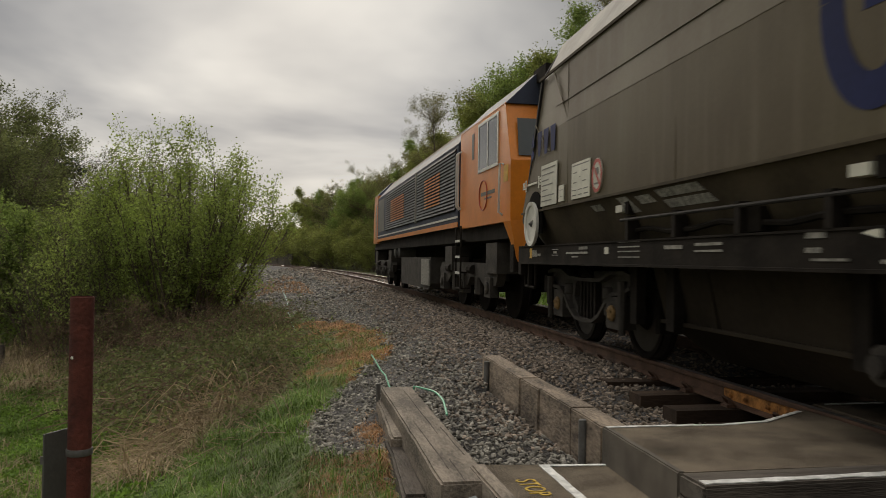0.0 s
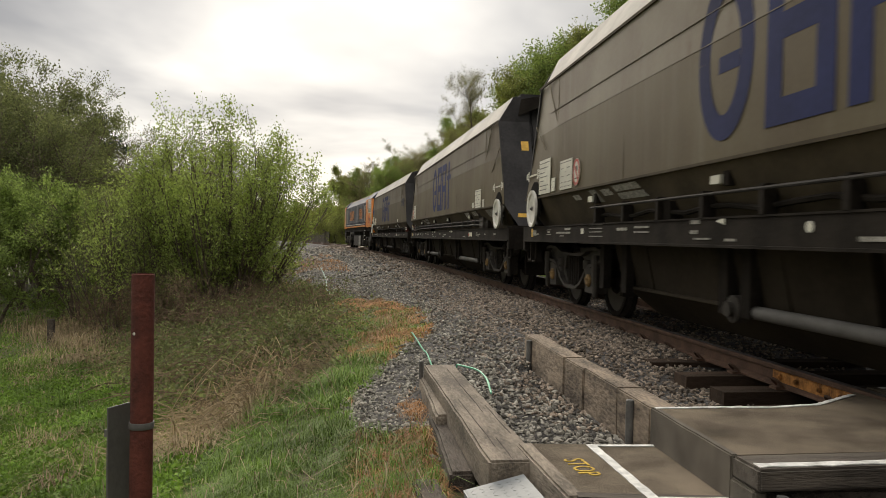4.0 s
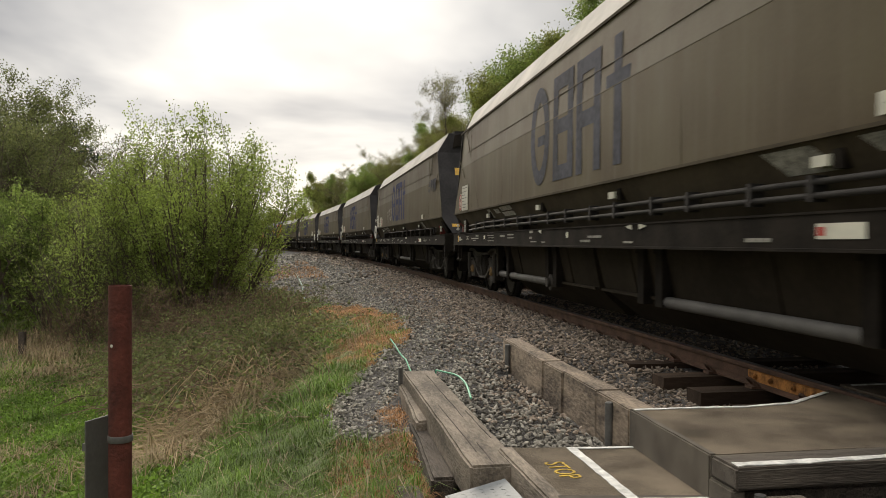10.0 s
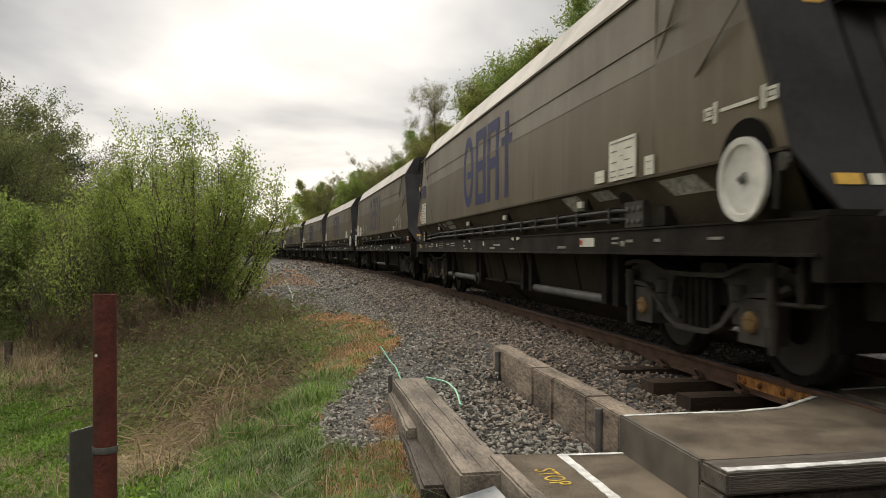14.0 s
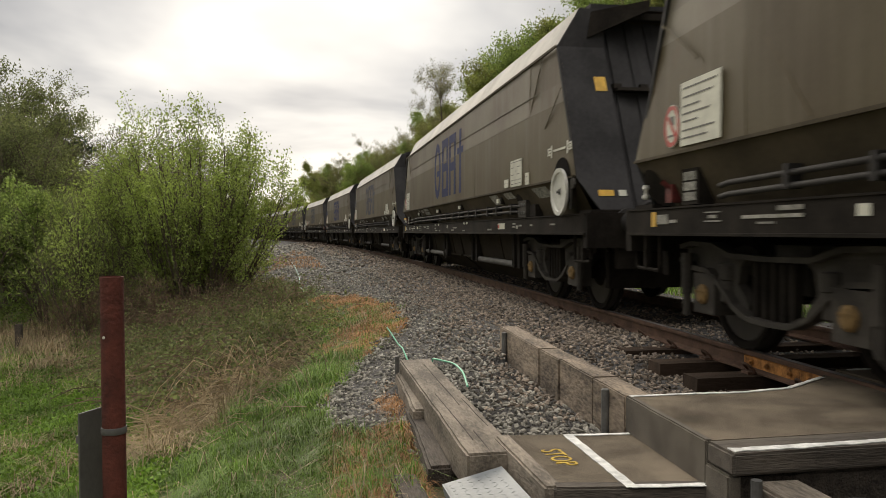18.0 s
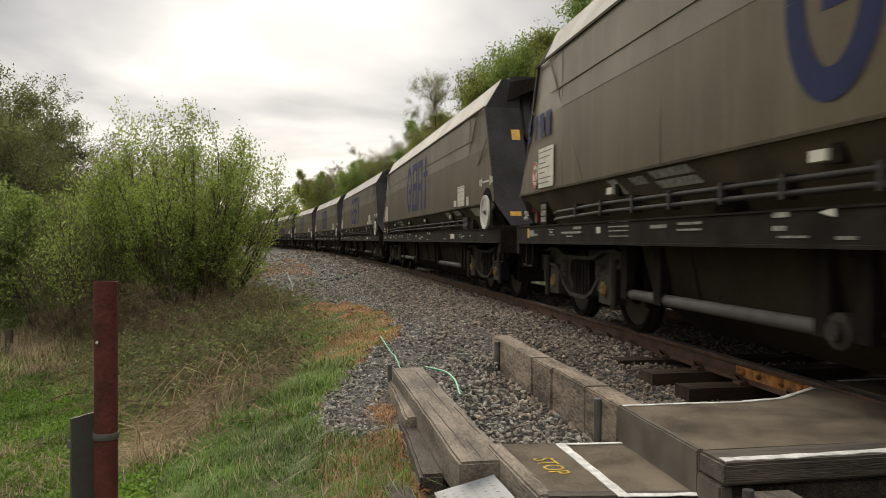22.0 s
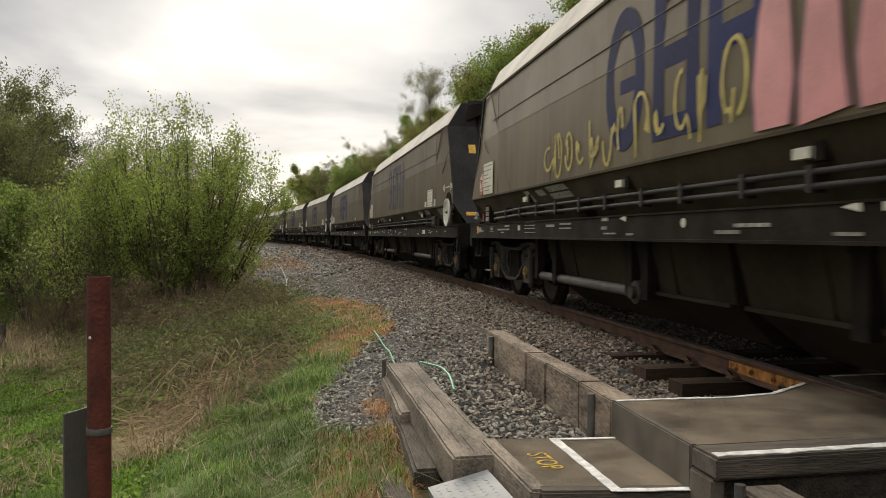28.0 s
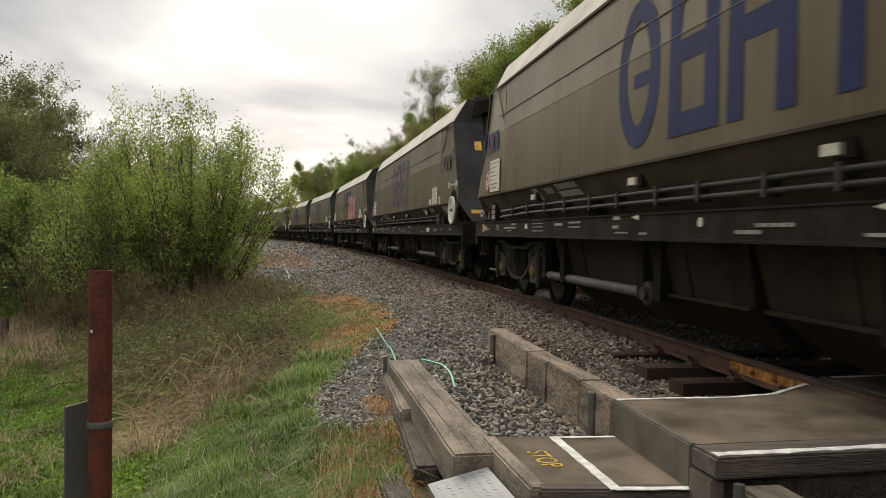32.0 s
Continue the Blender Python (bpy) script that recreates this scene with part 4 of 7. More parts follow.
    for sgn in (-1, 1):
        # end wall: side cheeks, a recessed ribbed sheet between them, a step bar and roof gear
        y = sgn * HALF
        for sx in (-1, 1):
            g = Geo()
            pts = [(x, z, end_slope(z)) for x, z in ((1.385, 1.56), (1.372, SHOULDER_Z), (0.78, SHOULDER_Z), (0.78, 1.16), (1.14, 1.16))]
            crown = [(1.372, SHOULDER_Z), (1.09, TOP_Z), (0.78, TOP_Z), (0.78, SHOULDER_Z)]
            g.add([(sx * x, y, z) for x, z in crown] + [(sx * x, y - sgn * 0.05, z) for x, z in crown], [(0, 1, 2, 3), (7, 6, 5, 4), (0, 4, 5, 1), (1, 5, 6, 2), (2, 6, 7, 3)])
            a = [(sx * x, y + sgn * dy, z) for x, z, dy in pts]
            b = [(sx * x, y + sgn * (dy - 0.05), z) for x, z, dy in pts]
            n = len(a)
            g.add(a + b, [tuple(range(n)), tuple(range(2 * n - 1, n - 1, -1))] + [(i, i + n, (i + 1) % n + n, (i + 1) % n) for i in range(n)])
            part("end_cheek", g, M_ENDS, wagon, "grimy charcoal end plate")
        part("end_sheet", end_card(sgn, -0.79, 0.79, 1.16, TOP_Z, -0.11, -0.07), M_ENDS, wagon, "recessed dark end sheet")
        for x in (-0.66, -0.40, -0.14, 0.14, 0.40, 0.66):
            part("end_rib", end_card(sgn, x - 0.05, x + 0.05, 1.2, TOP_Z - 0.1, -0.075, -0.04), M_ENDS, wagon)
        bar = part("step_bar", end_card(sgn, -0.74, 0.74, 2.62, 2.66, -0.07, 0.09), M_UNDER, wagon, "black step bar")
        for x in (-0.70, -0.36, 0.0, 0.36, 0.70):
            part("bolt", end_card(sgn, x - 0.05, x + 0.05, 2.66, 2.72, -0.07, 0.02), M_UNDER, bar)
        part("cross_tube", Geo().tube([(0.1, y + sgn * 0.02, 3.66), (0.45, y + sgn * 0.10, 3.40), (0.7, y + sgn * 0.10, 3.1)], 0.06, 10), M_SKIRT, wagon, "grimy olive tube", True)
        g = Geo()
        for sx in (-1, 1):
            g.add([(sx * 0.95, y + sgn * 0.0, 3.62), (sx * 0.30, y + sgn * 0.25, 3.72), (sx * 0.30, y + sgn * 0.25, 3.60), (sx * 1.0, y + sgn * 0.02, 3.30), (sx * 0.95, y - sgn * 0.15, 3.62), (sx * 0.30, y - sgn * 0.1, 3.72), (sx * 0.30, y - sgn * 0.1, 3.60), (sx * 1.0, y - sgn * 0.12, 3.30)],
                  [(0, 1, 2, 3), (4, 7, 6, 5), (0, 4, 5, 1), (1, 5, 6, 2), (2, 6, 7, 3), (3, 7, 4, 0)])
        g.box(-0.5, 0.5, y - 0.1, y + sgn * 0.1 + 0.1, 3.52, 3.60)
        part("roof_gear", g, M_UNDER, wagon, "black roof door arm")
        part("top_plate", Geo().box(-0.95, 0.95, min(y, y - sgn * 0.55), max(y, y - sgn * 0.55), TOP_Z + 0.0, TOP_Z + 0.06), M_ENDS, wagon)
        part("caution_label", end_card(sgn, -0.98, -0.84, 2.62, 2.80), M_YELLOW, wagon, "yellow caution label")
        part("end_label", end_card(sgn, -1.16, -0.98, 1.355, 1.425), M_YELLOW, wagon, "orange reflective label")
        part("end_plate", end_card(sgn, -0.92, -0.83, 1.355, 1.425), M_CARD, wagon, "small white plate")


def build_frame(wagon, piped):
    for sgn in (-1, 1):
        out = [(1.24, 0.925), (1.388, 0.925), (1.388, 0.945), (1.372, 0.947), (1.372, 1.143), (1.38, 1.145), (1.38, 1.16), (1.24, 1.16), (1.24, 1.145), (1.348, 1.143), (1.348, 0.947), (1.24, 0.945)]
        n = len(out)
        g = Geo().add([(sgn * x, y, z) for y in (-8.12, 8.12) for x, z in out], [tuple(range(n)), tuple(range(2 * n - 1, n - 1, -1))] + [(i, i + n, (i + 1) % n + n, (i + 1) % n) for i in range(n)])
        part("solebar", g, M_UNDER, wagon, "long black steel frame beam")
    part("floor_frame", Geo().box(-1.2, 1.2, -8.0, 8.0, 1.0, 1.10).box(-0.3, 0.3, -8.0, 8.0, 0.72, 1.0), M_UNDER, wagon)
    for sgn in (-1, 1):
        y = sgn * 8.12
        part("headstock", Geo().box(-1.37, 1.37, y - 0.06, y + 0.06, 0.78, 1.16), M_UNDER, wagon, "black end beam")
        part("platform", Geo().box(-1.3, 1.3, min(sgn * 7.75, y), max(sgn * 7.75, y), 1.165, 1.20), M_UNDER, wagon)
        for x in (-0.87, 0.87):
            g = Geo().lathe((x, y, 1.06), (0, sgn, 0), [(0.16, 0), (0.16, 0.05), (0.115, 0.06), (0.115, 0.36), (0.09, 0.36), (0.09, 0.50), (0.21, 0.52), (0.225, 0.555), (0.19, 0.585), (0.06, 0.60)], 20)
            part("buffer", g, M_DARKPIPE, wagon, "round sprung buffer", True)
            k = 1.49 * x
            part("corner_step", Geo().tube([(k, y - sgn * 0.02, 0.95), (k, y - sgn * 0.02, 0.66), (k, y - sgn * 0.05, 0.63), (k, y - sgn * 0.50, 0.62), (k, y - sgn * 0.52, 0.66), (k, y - sgn * 0.52, 0.93)], 0.018, 6).soft_box(k - 0.022, k + 0.022, min(y - sgn * 0.22, y - sgn * 0.27), max(y - sgn * 0.22, y - sgn * 0.27), 0.62, 1.16, 0.006), M_UNDER, wagon)
            part("guard_plate", Geo().soft_box(x - 0.12, x + 0.12, y - 0.02, y + 0.10, 0.55, 0.98, 0.012), M_UNDER, wagon, "heavy plate under the buffer")
        g = Geo().tube([(0, y, 1.0), (0, y + sgn * 0.30, 1.0), (0, y + sgn * 0.42, 0.92), (0, y + sgn * 0.46, 0.8)], 0.05, 8)
        part("coupling", g, M_UNDER, wagon, "black draw hook")
        for x in (-0.35, 0.4):
            part("air_hose", Geo().tube([(x, y, 0.95), (x, y + sgn * 0.16, 0.82), (x * 0.8, y + sgn * 0.30, 0.60), (x * 0.4, y + sgn * 0.45, 0.55)], 0.022, 6), M_UNDER, wagon)
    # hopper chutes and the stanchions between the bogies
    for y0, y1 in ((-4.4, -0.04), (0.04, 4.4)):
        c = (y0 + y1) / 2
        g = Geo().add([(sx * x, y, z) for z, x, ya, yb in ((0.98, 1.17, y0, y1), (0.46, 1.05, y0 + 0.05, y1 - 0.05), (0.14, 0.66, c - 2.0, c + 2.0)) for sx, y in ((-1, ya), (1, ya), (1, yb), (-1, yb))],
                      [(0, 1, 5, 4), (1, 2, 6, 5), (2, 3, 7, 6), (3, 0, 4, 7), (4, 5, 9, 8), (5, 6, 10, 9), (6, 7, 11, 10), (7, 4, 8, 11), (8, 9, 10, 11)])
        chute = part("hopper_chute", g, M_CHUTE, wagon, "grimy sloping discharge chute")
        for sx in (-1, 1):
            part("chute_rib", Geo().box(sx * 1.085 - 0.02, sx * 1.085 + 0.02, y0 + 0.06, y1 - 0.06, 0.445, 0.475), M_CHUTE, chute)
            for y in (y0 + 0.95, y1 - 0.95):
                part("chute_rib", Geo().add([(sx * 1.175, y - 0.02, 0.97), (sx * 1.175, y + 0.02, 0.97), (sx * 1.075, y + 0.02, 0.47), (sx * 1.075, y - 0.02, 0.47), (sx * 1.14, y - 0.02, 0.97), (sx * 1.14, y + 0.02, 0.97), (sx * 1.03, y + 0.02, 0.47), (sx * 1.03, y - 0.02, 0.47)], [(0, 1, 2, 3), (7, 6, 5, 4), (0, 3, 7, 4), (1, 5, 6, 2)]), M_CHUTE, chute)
    for sgn in (-1, 1):
        st = None
        for y in (4.75, 4.0, 1.75, 1.40, -1.35, -1.75, -4.45, -4.75):
            g = Geo().soft_box(-0.045, 0.045, -0.07, 0.07, 0.40, 0.93, 0.01).box(-0.055, 0.055, -0.09, 0.09, 0.88, 0.93)
            m = Matrix.Translation((sgn * 1.14, y, 0))
            if st is None:
                st = part("stanchion", g, M_UNDER, wagon)
                st.matrix_basis = m
            else:
                again(st, m)
        for y0, y1 in ((1.75, 4.72), (-4.45, -1.68)) if piped else ((-1.32, 1.40),):
            part("door_shaft", Geo().tube([(sgn * 1.12, y0, 0.445), (sgn * 1.12, y1, 0.445)], 0.052, 12), M_PIPE, wagon, "pale grey steel tube", True)
        part("bearing_box", Geo().lathe((sgn * 1.18, 1.6, 0.45), (sgn, 0, 0), [(0.11, -0.1), (0.11, 0.0), (0.06, 0.01), (0.06, 0.05)], 12), M_BOGIE, wagon)
        part("cylinder", Geo().lathe((sgn * 0.8, -0.55, 0.62), (0, 1, 0), [(0.05, 0), (0.13, 0.02), (0.13, 0.9), (0.05, 0.93)], 14), M_UNDER, wagon, "black air cylinder", True)


WHEEL_R, AXLE_GAP = 0.46, 0.88
FRAME_TOP = [(-1.30, 0.83), (-1.12, 0.86), (-0.78, 0.85), (-0.50, 0.775), (0, 0.765), (0.50, 0.775), (0.78, 0.85), (1.12, 0.86), (1.30, 0.83)]
FRAME_LOW = [(-1.30, 0.72), (-1.10, 0.66), (-0.84, 0.645), (-0.66, 0.55), (-0.46, 0.40), (-0.26, 0.325), (0, 0.315), (0.26, 0.325), (0.46, 0.40), (0.66, 0.55), (0.84, 0.645), (1.10, 0.66), (1.30, 0.72)]


def build_bogie(wagon, y, ochre):
    bogie = part("bogie", Geo().soft_box(-0.95, 0.95, -0.2, 0.2, 0.52, 0.86, 0.03).box(-0.4, 0.4, -0.9, 0.9, 0.6, 0.7), M_BOGIE, wagon, "four-wheeled cast steel bogie")
    bogie.matrix_basis = Matrix.Translation((0, y, 0))
    for sgn in (-1, 1):
        g = Geo()
        # a thin web swooping down to the belly on either side of the open middle
        for e in (-1, 1):
            g.prism([(e * u, w) for u, w in ((0.34, 0.77), (0.50, 0.775), (0.78, 0.85), (1.12, 0.86), (1.30, 0.83), (1.30, 0.72), (1.10, 0.66), (0.84, 0.645), (0.66, 0.55), (0.46, 0.40), (0.34, 0.35), (0.34, 0.42), (0.48, 0.56), (0.44, 0.70))], sgn * 1.00, sgn * 1.08)
        # raised flanges along the top and the belly
        for run in (FRAME_TOP, FRAME_LOW):
            for a, b in zip(run, run[1:]):
                d = Vector((b[0] - a[0], b[1] - a[1])).normalized()
                n = Vector((-d.y, d.x)) * 0.019
                d *= 0.006
                g.prism([(a[0] + n.x - d.x, a[1] + n.y - d.y), (b[0] + n.x + d.x, b[1] + n.y + d.y), (b[0] - n.x + d.x, b[1] - n.y + d.y), (a[0] - n.x - d.x, a[1] - n.y - d.y)], sgn * 1.03, sgn * 1.15)
        part("side_frame", g, M_BOGIE, bogie, "cast side frame with raised flanges")
        g = Geo()
        for v in (-0.22, -0.11, 0.0, 0.11, 0.22):
            g.soft_box(sgn * 1.06 - 0.035, sgn * 1.06 + 0.035, v - 0.028, v + 0.028, 0.33, 0.74, 0.012)
        part("spring_nest", g, M_UNDER, bogie, "dark ribbed spring nest")
        for v in (-AXLE_GAP, AXLE_GAP):
            s = 1 if v > 0 else -1
            g = Geo().soft_box(sgn * 1.06 - 0.09, sgn * 1.06 + 0.09, v - 0.17, v + 0.17, 0.30, 0.62, 0.03)
            box = part("axle_box", g, M_BOGIE, bogie)
            g = Geo().lathe((sgn * 1.15, v, 0.455), (sgn, 0, 0), [(0.08, 0), (0.08, 0.02), (0.062, 0.035), (0.03, 0.04)], 16)
            for k in range(3):
                a = k * 2.094 + 0.5
                g.lathe((sgn * 1.185, v + 0.045 * math.cos(a), 0.455 + 0.045 * math.sin(a)), (sgn, 0, 0), [(0.014, 0), (0.014, 0.012)], 6)
            part("axle_cap", g, M_OCHRE if ochre else M_BOGIE, bogie, "round ochre axle end cap" if ochre else "")
            part("primary_spring", Geo().lathe((sgn * 1.06, v - s * 0.26, 0.56), (0, 0, 1), [(0.05, -0.16), (0.075, -0.14), (0.075, 0.02), (0.09, 0.03), (0.09, 0.14), (0.07, 0.15)], 12), M_BOGIE, bogie, "", True)
            part("damper", Geo().tube([(sgn * 1.16, v + s * 0.27, 0.26), (sgn * 1.16, v + s * 0.27, 0.46)], 0.035, 8).tube([(sgn * 1.16, v + s * 0.27, 0.44), (sgn * 1.16, v + s * 0.27, 0.78)], 0.05, 8), M_BOGIE, bogie)
    # added dark bars that close the bright gap at the bogie ends
    for v in (-1.42, 1.42):
        part("brake_beam", Geo().soft_box(-0.92, 0.92, v - 0.05, v + 0.05, 0.30, 0.72, 0.015), M_UNDER, bogie)
    for v in (-AXLE_GAP, AXLE_GAP):
        g = Geo()
        for sgn in (-1, 1):
            g.lathe((sgn * 0.72, 0, 0), (sgn, 0, 0), [(0.09, -0.05), (0.16, -0.05), (0.18, 0.0), (0.36, 0.01), (0.40, -0.04), (WHEEL_R + 0.028, -0.045), (WHEEL_R + 0.028, -0.022), (WHEEL_R - 0.004, -0.012), (WHEEL_R - 0.006, 0.095), (0.40, 0.095), (0.38, 0.06), (0.18, 0.055), (0.15, 0.10), (0.09, 0.10)], 32)
            t = Geo().lathe((sgn * 0.72, v, WHEEL_R), (sgn, 0, 0), [(WHEEL_R - 0.012, 0.0), (WHEEL_R, 0.0), (WHEEL_R - 0.001, 0.07), (WHEEL_R - 0.012, 0.07)], 32)
            part("tread", t, M_TREAD, bogie, "bright wheel tread", True)
            for k in range(4):
                a = k * math.pi / 2
                g.lathe((sgn * 0.785, 0.28 * math.cos(a), 0.28 * math.sin(a)), (sgn, 0, 0), [(0.03, -0.02), (0.03, 0.004)], 8)
        g.tube([(-1.0, 0, 0), (1.0, 0, 0)], 0.08, 12)
        w = part("wheelset", g, M_WHEEL, bogie, "grimy disc wheels on an axle", True)
        w.matrix_basis = Matrix.Translation((0, v, WHEEL_R))
    return bogie


def placard(wagon, y0, y1, z0, z1, lines=(), name="placard", label="cream notice board with lines of print"):
    """A notice with rows of print as plain bars: rows of (height share, from, to)."""
    card = part(name, flank(Geo(), rect(y0, y1, z0, z1), 0.012, 0.008), M_CARD, wagon, label)
    g = Geo()
    hi, w = z1 - z0, y1 - y0
    for at, a, b in lines:
        z = z0 + hi * at
        flank(g, rect(y1 - w * b, y1 - w * a, z - hi * 0.013, z + hi * 0.013), 0.0145, 0.004)
    if lines:
        part("print", g, M_INK, card)


def ring_sign(wagon, y, z, r):
    disc = part("no_entry_sign", flank(Geo(), arc(y, z, r * 0.82, r, 0, 360, 24)[:-1], 0.012, 0.008), M_CARD, wagon, "round white prohibition sign with a red ring")
    g = Geo()
    ribbon(g, arc(y, z, r * 0.70, r * 0.87, 0, 360, 24), r * 0.22, 0.015)
    ribbon(g, [(y + r * 0.45, z + r * 0.5), (y - r * 0.45, z - r * 0.5)], r * 0.18, 0.016)
    part("red_ring", g, M_RED, disc)
    part("pictogram", flank(flank(Geo(), rect(y - r * 0.25, y + r * 0.2, z + 0.05 * r, z + 0.45 * r), 0.0145, 0.003), rect(y - r * 0.4, y + r * 0.4, z - r * 0.5, z - r * 0.4), 0.0145, 0.003), M_INK, disc)


def stencil(wagon, pieces, name="stencil", mat=None, out=0.006, x=None):
    g = Geo()
    for y0, y1, z0, z1 in pieces:
        if x is None:
            flank(g, rect(y0, y1, z0, z1), out, 0.004)
        else:
            g.box(x - 0.003, x + 0.003, y0, y1, z0, z1)
    return part(name, g, mat or M_STENCIL, wagon)


def hand_wheel(wagon, y, end):
    """The white brake disc before a flat black plate that paints its recess's shade."""
    r = 0.276
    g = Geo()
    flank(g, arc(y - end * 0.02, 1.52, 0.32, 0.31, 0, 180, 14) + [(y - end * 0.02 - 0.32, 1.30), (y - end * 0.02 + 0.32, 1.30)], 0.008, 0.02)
    part("wheel_recess", g, M_RECESS_SHADE, wagon, "flat black plate painted as the shaded wheel recess")
    g = Geo().lathe((-1.425, y, 1.425), (-1, 0, 0), [(0.05, -0.22), (0.05, 0.0), (r - 0.055, 0.012), (r - 0.045, 0.030), (r, 0.034), (r, 0.0), (r - 0.02, -0.012)], 40)
    disc = part("brake_wheel", g, M_WHITE, wagon, "round white brake wheel with raised rim", True)
    part("hub", Geo().lathe((-1.437, y, 1.425), (-1, 0, 0), [(0.035, 0), (0.035, 0.01), (0.018, 0.012), (0.018, 0.035)], 10), M_STEELPOST, disc)
    g = Geo()
    mid = y + 0.12
    for e in (-1, 1):
        flank(g, rect(*sorted((mid + e * 0.27, mid + e * 0.31)), 1.86, 2.01), 0.006, 0.004)
        for a, b, lo, hi in ((0.33, 0.44, 1.965, 1.985), (0.33, 0.44, 1.895, 1.915), (0.42, 0.44, 1.915, 1.965), (0.35, 0.40, 1.925, 1.955)):
            flank(g, rect(*sorted((mid + e * a, mid + e * b)), lo, hi), 0.006, 0.004)
    flank(g, rect(mid - 0.22, mid + 0.22, 1.925, 1.95), 0.006, 0.004)
    part("lifting_mark", g, M_CARD, wagon, "white stencilled jacking mark")
    part("lever", Geo().tube([(-1.36, y - end * -0.34, 1.56), (-1.42, y + end * 0.36, 1.48), (-1.40, y + end * 0.30, 1.22)], 0.018, 6).lathe((-1.40, y + end * 0.40, 1.50), (-1, 0, 0), [(0.06, 0), (0.06, 0.03)], 10), M_BOGIE, wagon)


def logo(wagon, y0, y1, z0, z1, mat):
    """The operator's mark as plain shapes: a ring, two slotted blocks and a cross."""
    w, h = y1 - y0, z1 - z0

    def yy(f):
        return y1 - w * f

    def slab(g, a, b, lo, hi):
        flank(g, rect(yy(b), yy(a), z0 + h * lo, z0 + h * hi), 0.006, 0.003)

    g = Geo()
    ribbon(g, arc(yy(0.135), z0 + h * 0.5, w * 0.095, h * 0.43, 0, 360, 60), 0.19, wave=0.0)
    slab(g, 0.11, 0.20, 0.40, 0.50)
    part("logo_shape", g, mat, wagon, "large dark blue plain mark")
    for a, bars in ((0.305, (0.0, 0.44, 0.86)), (0.555, (0.40, 0.86))):
        g = Geo()
        slab(g, a, a + 0.055, 0, 1)
        slab(g, a + 0.16, a + 0.215, 0, 1)
        for lo in bars:
            slab(g, a + 0.055, a + 0.16, lo, lo + 0.14)
        part("logo_shape", g, mat, wagon)
    g = Geo()
    slab(g, 0.875, 0.93, 0, 1)
    slab(g, 0.815, 0.875, 0.62, 0.72)
    slab(g, 0.93, 0.99, 0.62, 0.72)
    part("logo_shape", g, mat, wagon)


def small_mark(wagon, yc, zc, mat):
    """The owner's small mark: a diamond and three slanted blocks."""
    g = Geo()
    flank(g, [(yc + 0.58, zc - 0.10), (yc + 0.50, zc - 0.17), (yc + 0.42, zc - 0.10), (yc + 0.50, zc - 0.03)], 0.006, 0.003)
    flank(g, [(yc + 0.57, zc), (yc + 0.43, zc), (yc + 0.50, zc + 0.17)], 0.006, 0.003)
    for k in range(3):
        a = yc + 0.30 - 0.27 * k
        flank(g, [(a, zc + 0.15), (a - 0.20, zc + 0.15), (a - 0.12 - 0.03 * k, zc - 0.15), (a - 0.05, zc - 0.15)], 0.006, 0.003)
    part("owner_mark", g, mat, wagon, "small blue plain mark")


NOTICE = [(0.90, 0.06, 0.9), (0.76, 0.06, 0.8), (0.62, 0.06, 0.5), (0.50, 0.06, 0.75), (0.38, 0.06, 0.45), (0.24, 0.06, 0.86), (0.12, 0.06, 0.7)]
GRID = [(0.92, 0.05, 0.95), (0.72, 0.1, 0.3), (0.72, 0.62, 0.85), (0.58, 0.45, 0.5), (0.45, 0.1, 0.3), (0.45, 0.6, 0.8), (0.24, 0.07, 0.28), (0.24, 0.4, 0.6), (0.24, 0.7, 0.92), (0.10, 0.07, 0.28), (0.10, 0.4, 0.6), (0.10, 0.7, 0.92)]


def solebar_print(wagon, y0, y1, z0, z1, mat=None, name="stencil", label=""):
    return part(name, Geo().box(-1.3765, -1.371, min(y0, y1), max(y0, y1), z0, z1), mat or M_STENCIL, wagon, label)


def skirt_labels(wagon, spots):
    for y0, y1, z0, z1 in spots:
        s = 0.13 * (z1 - z0) / 0.1
        part("skirt_label", skirt_card([(y0 + s, z1), (y1 + s, z1), (y1, z0), (y0, z0)]), M_STENCIL, wagon, "faded pale label")


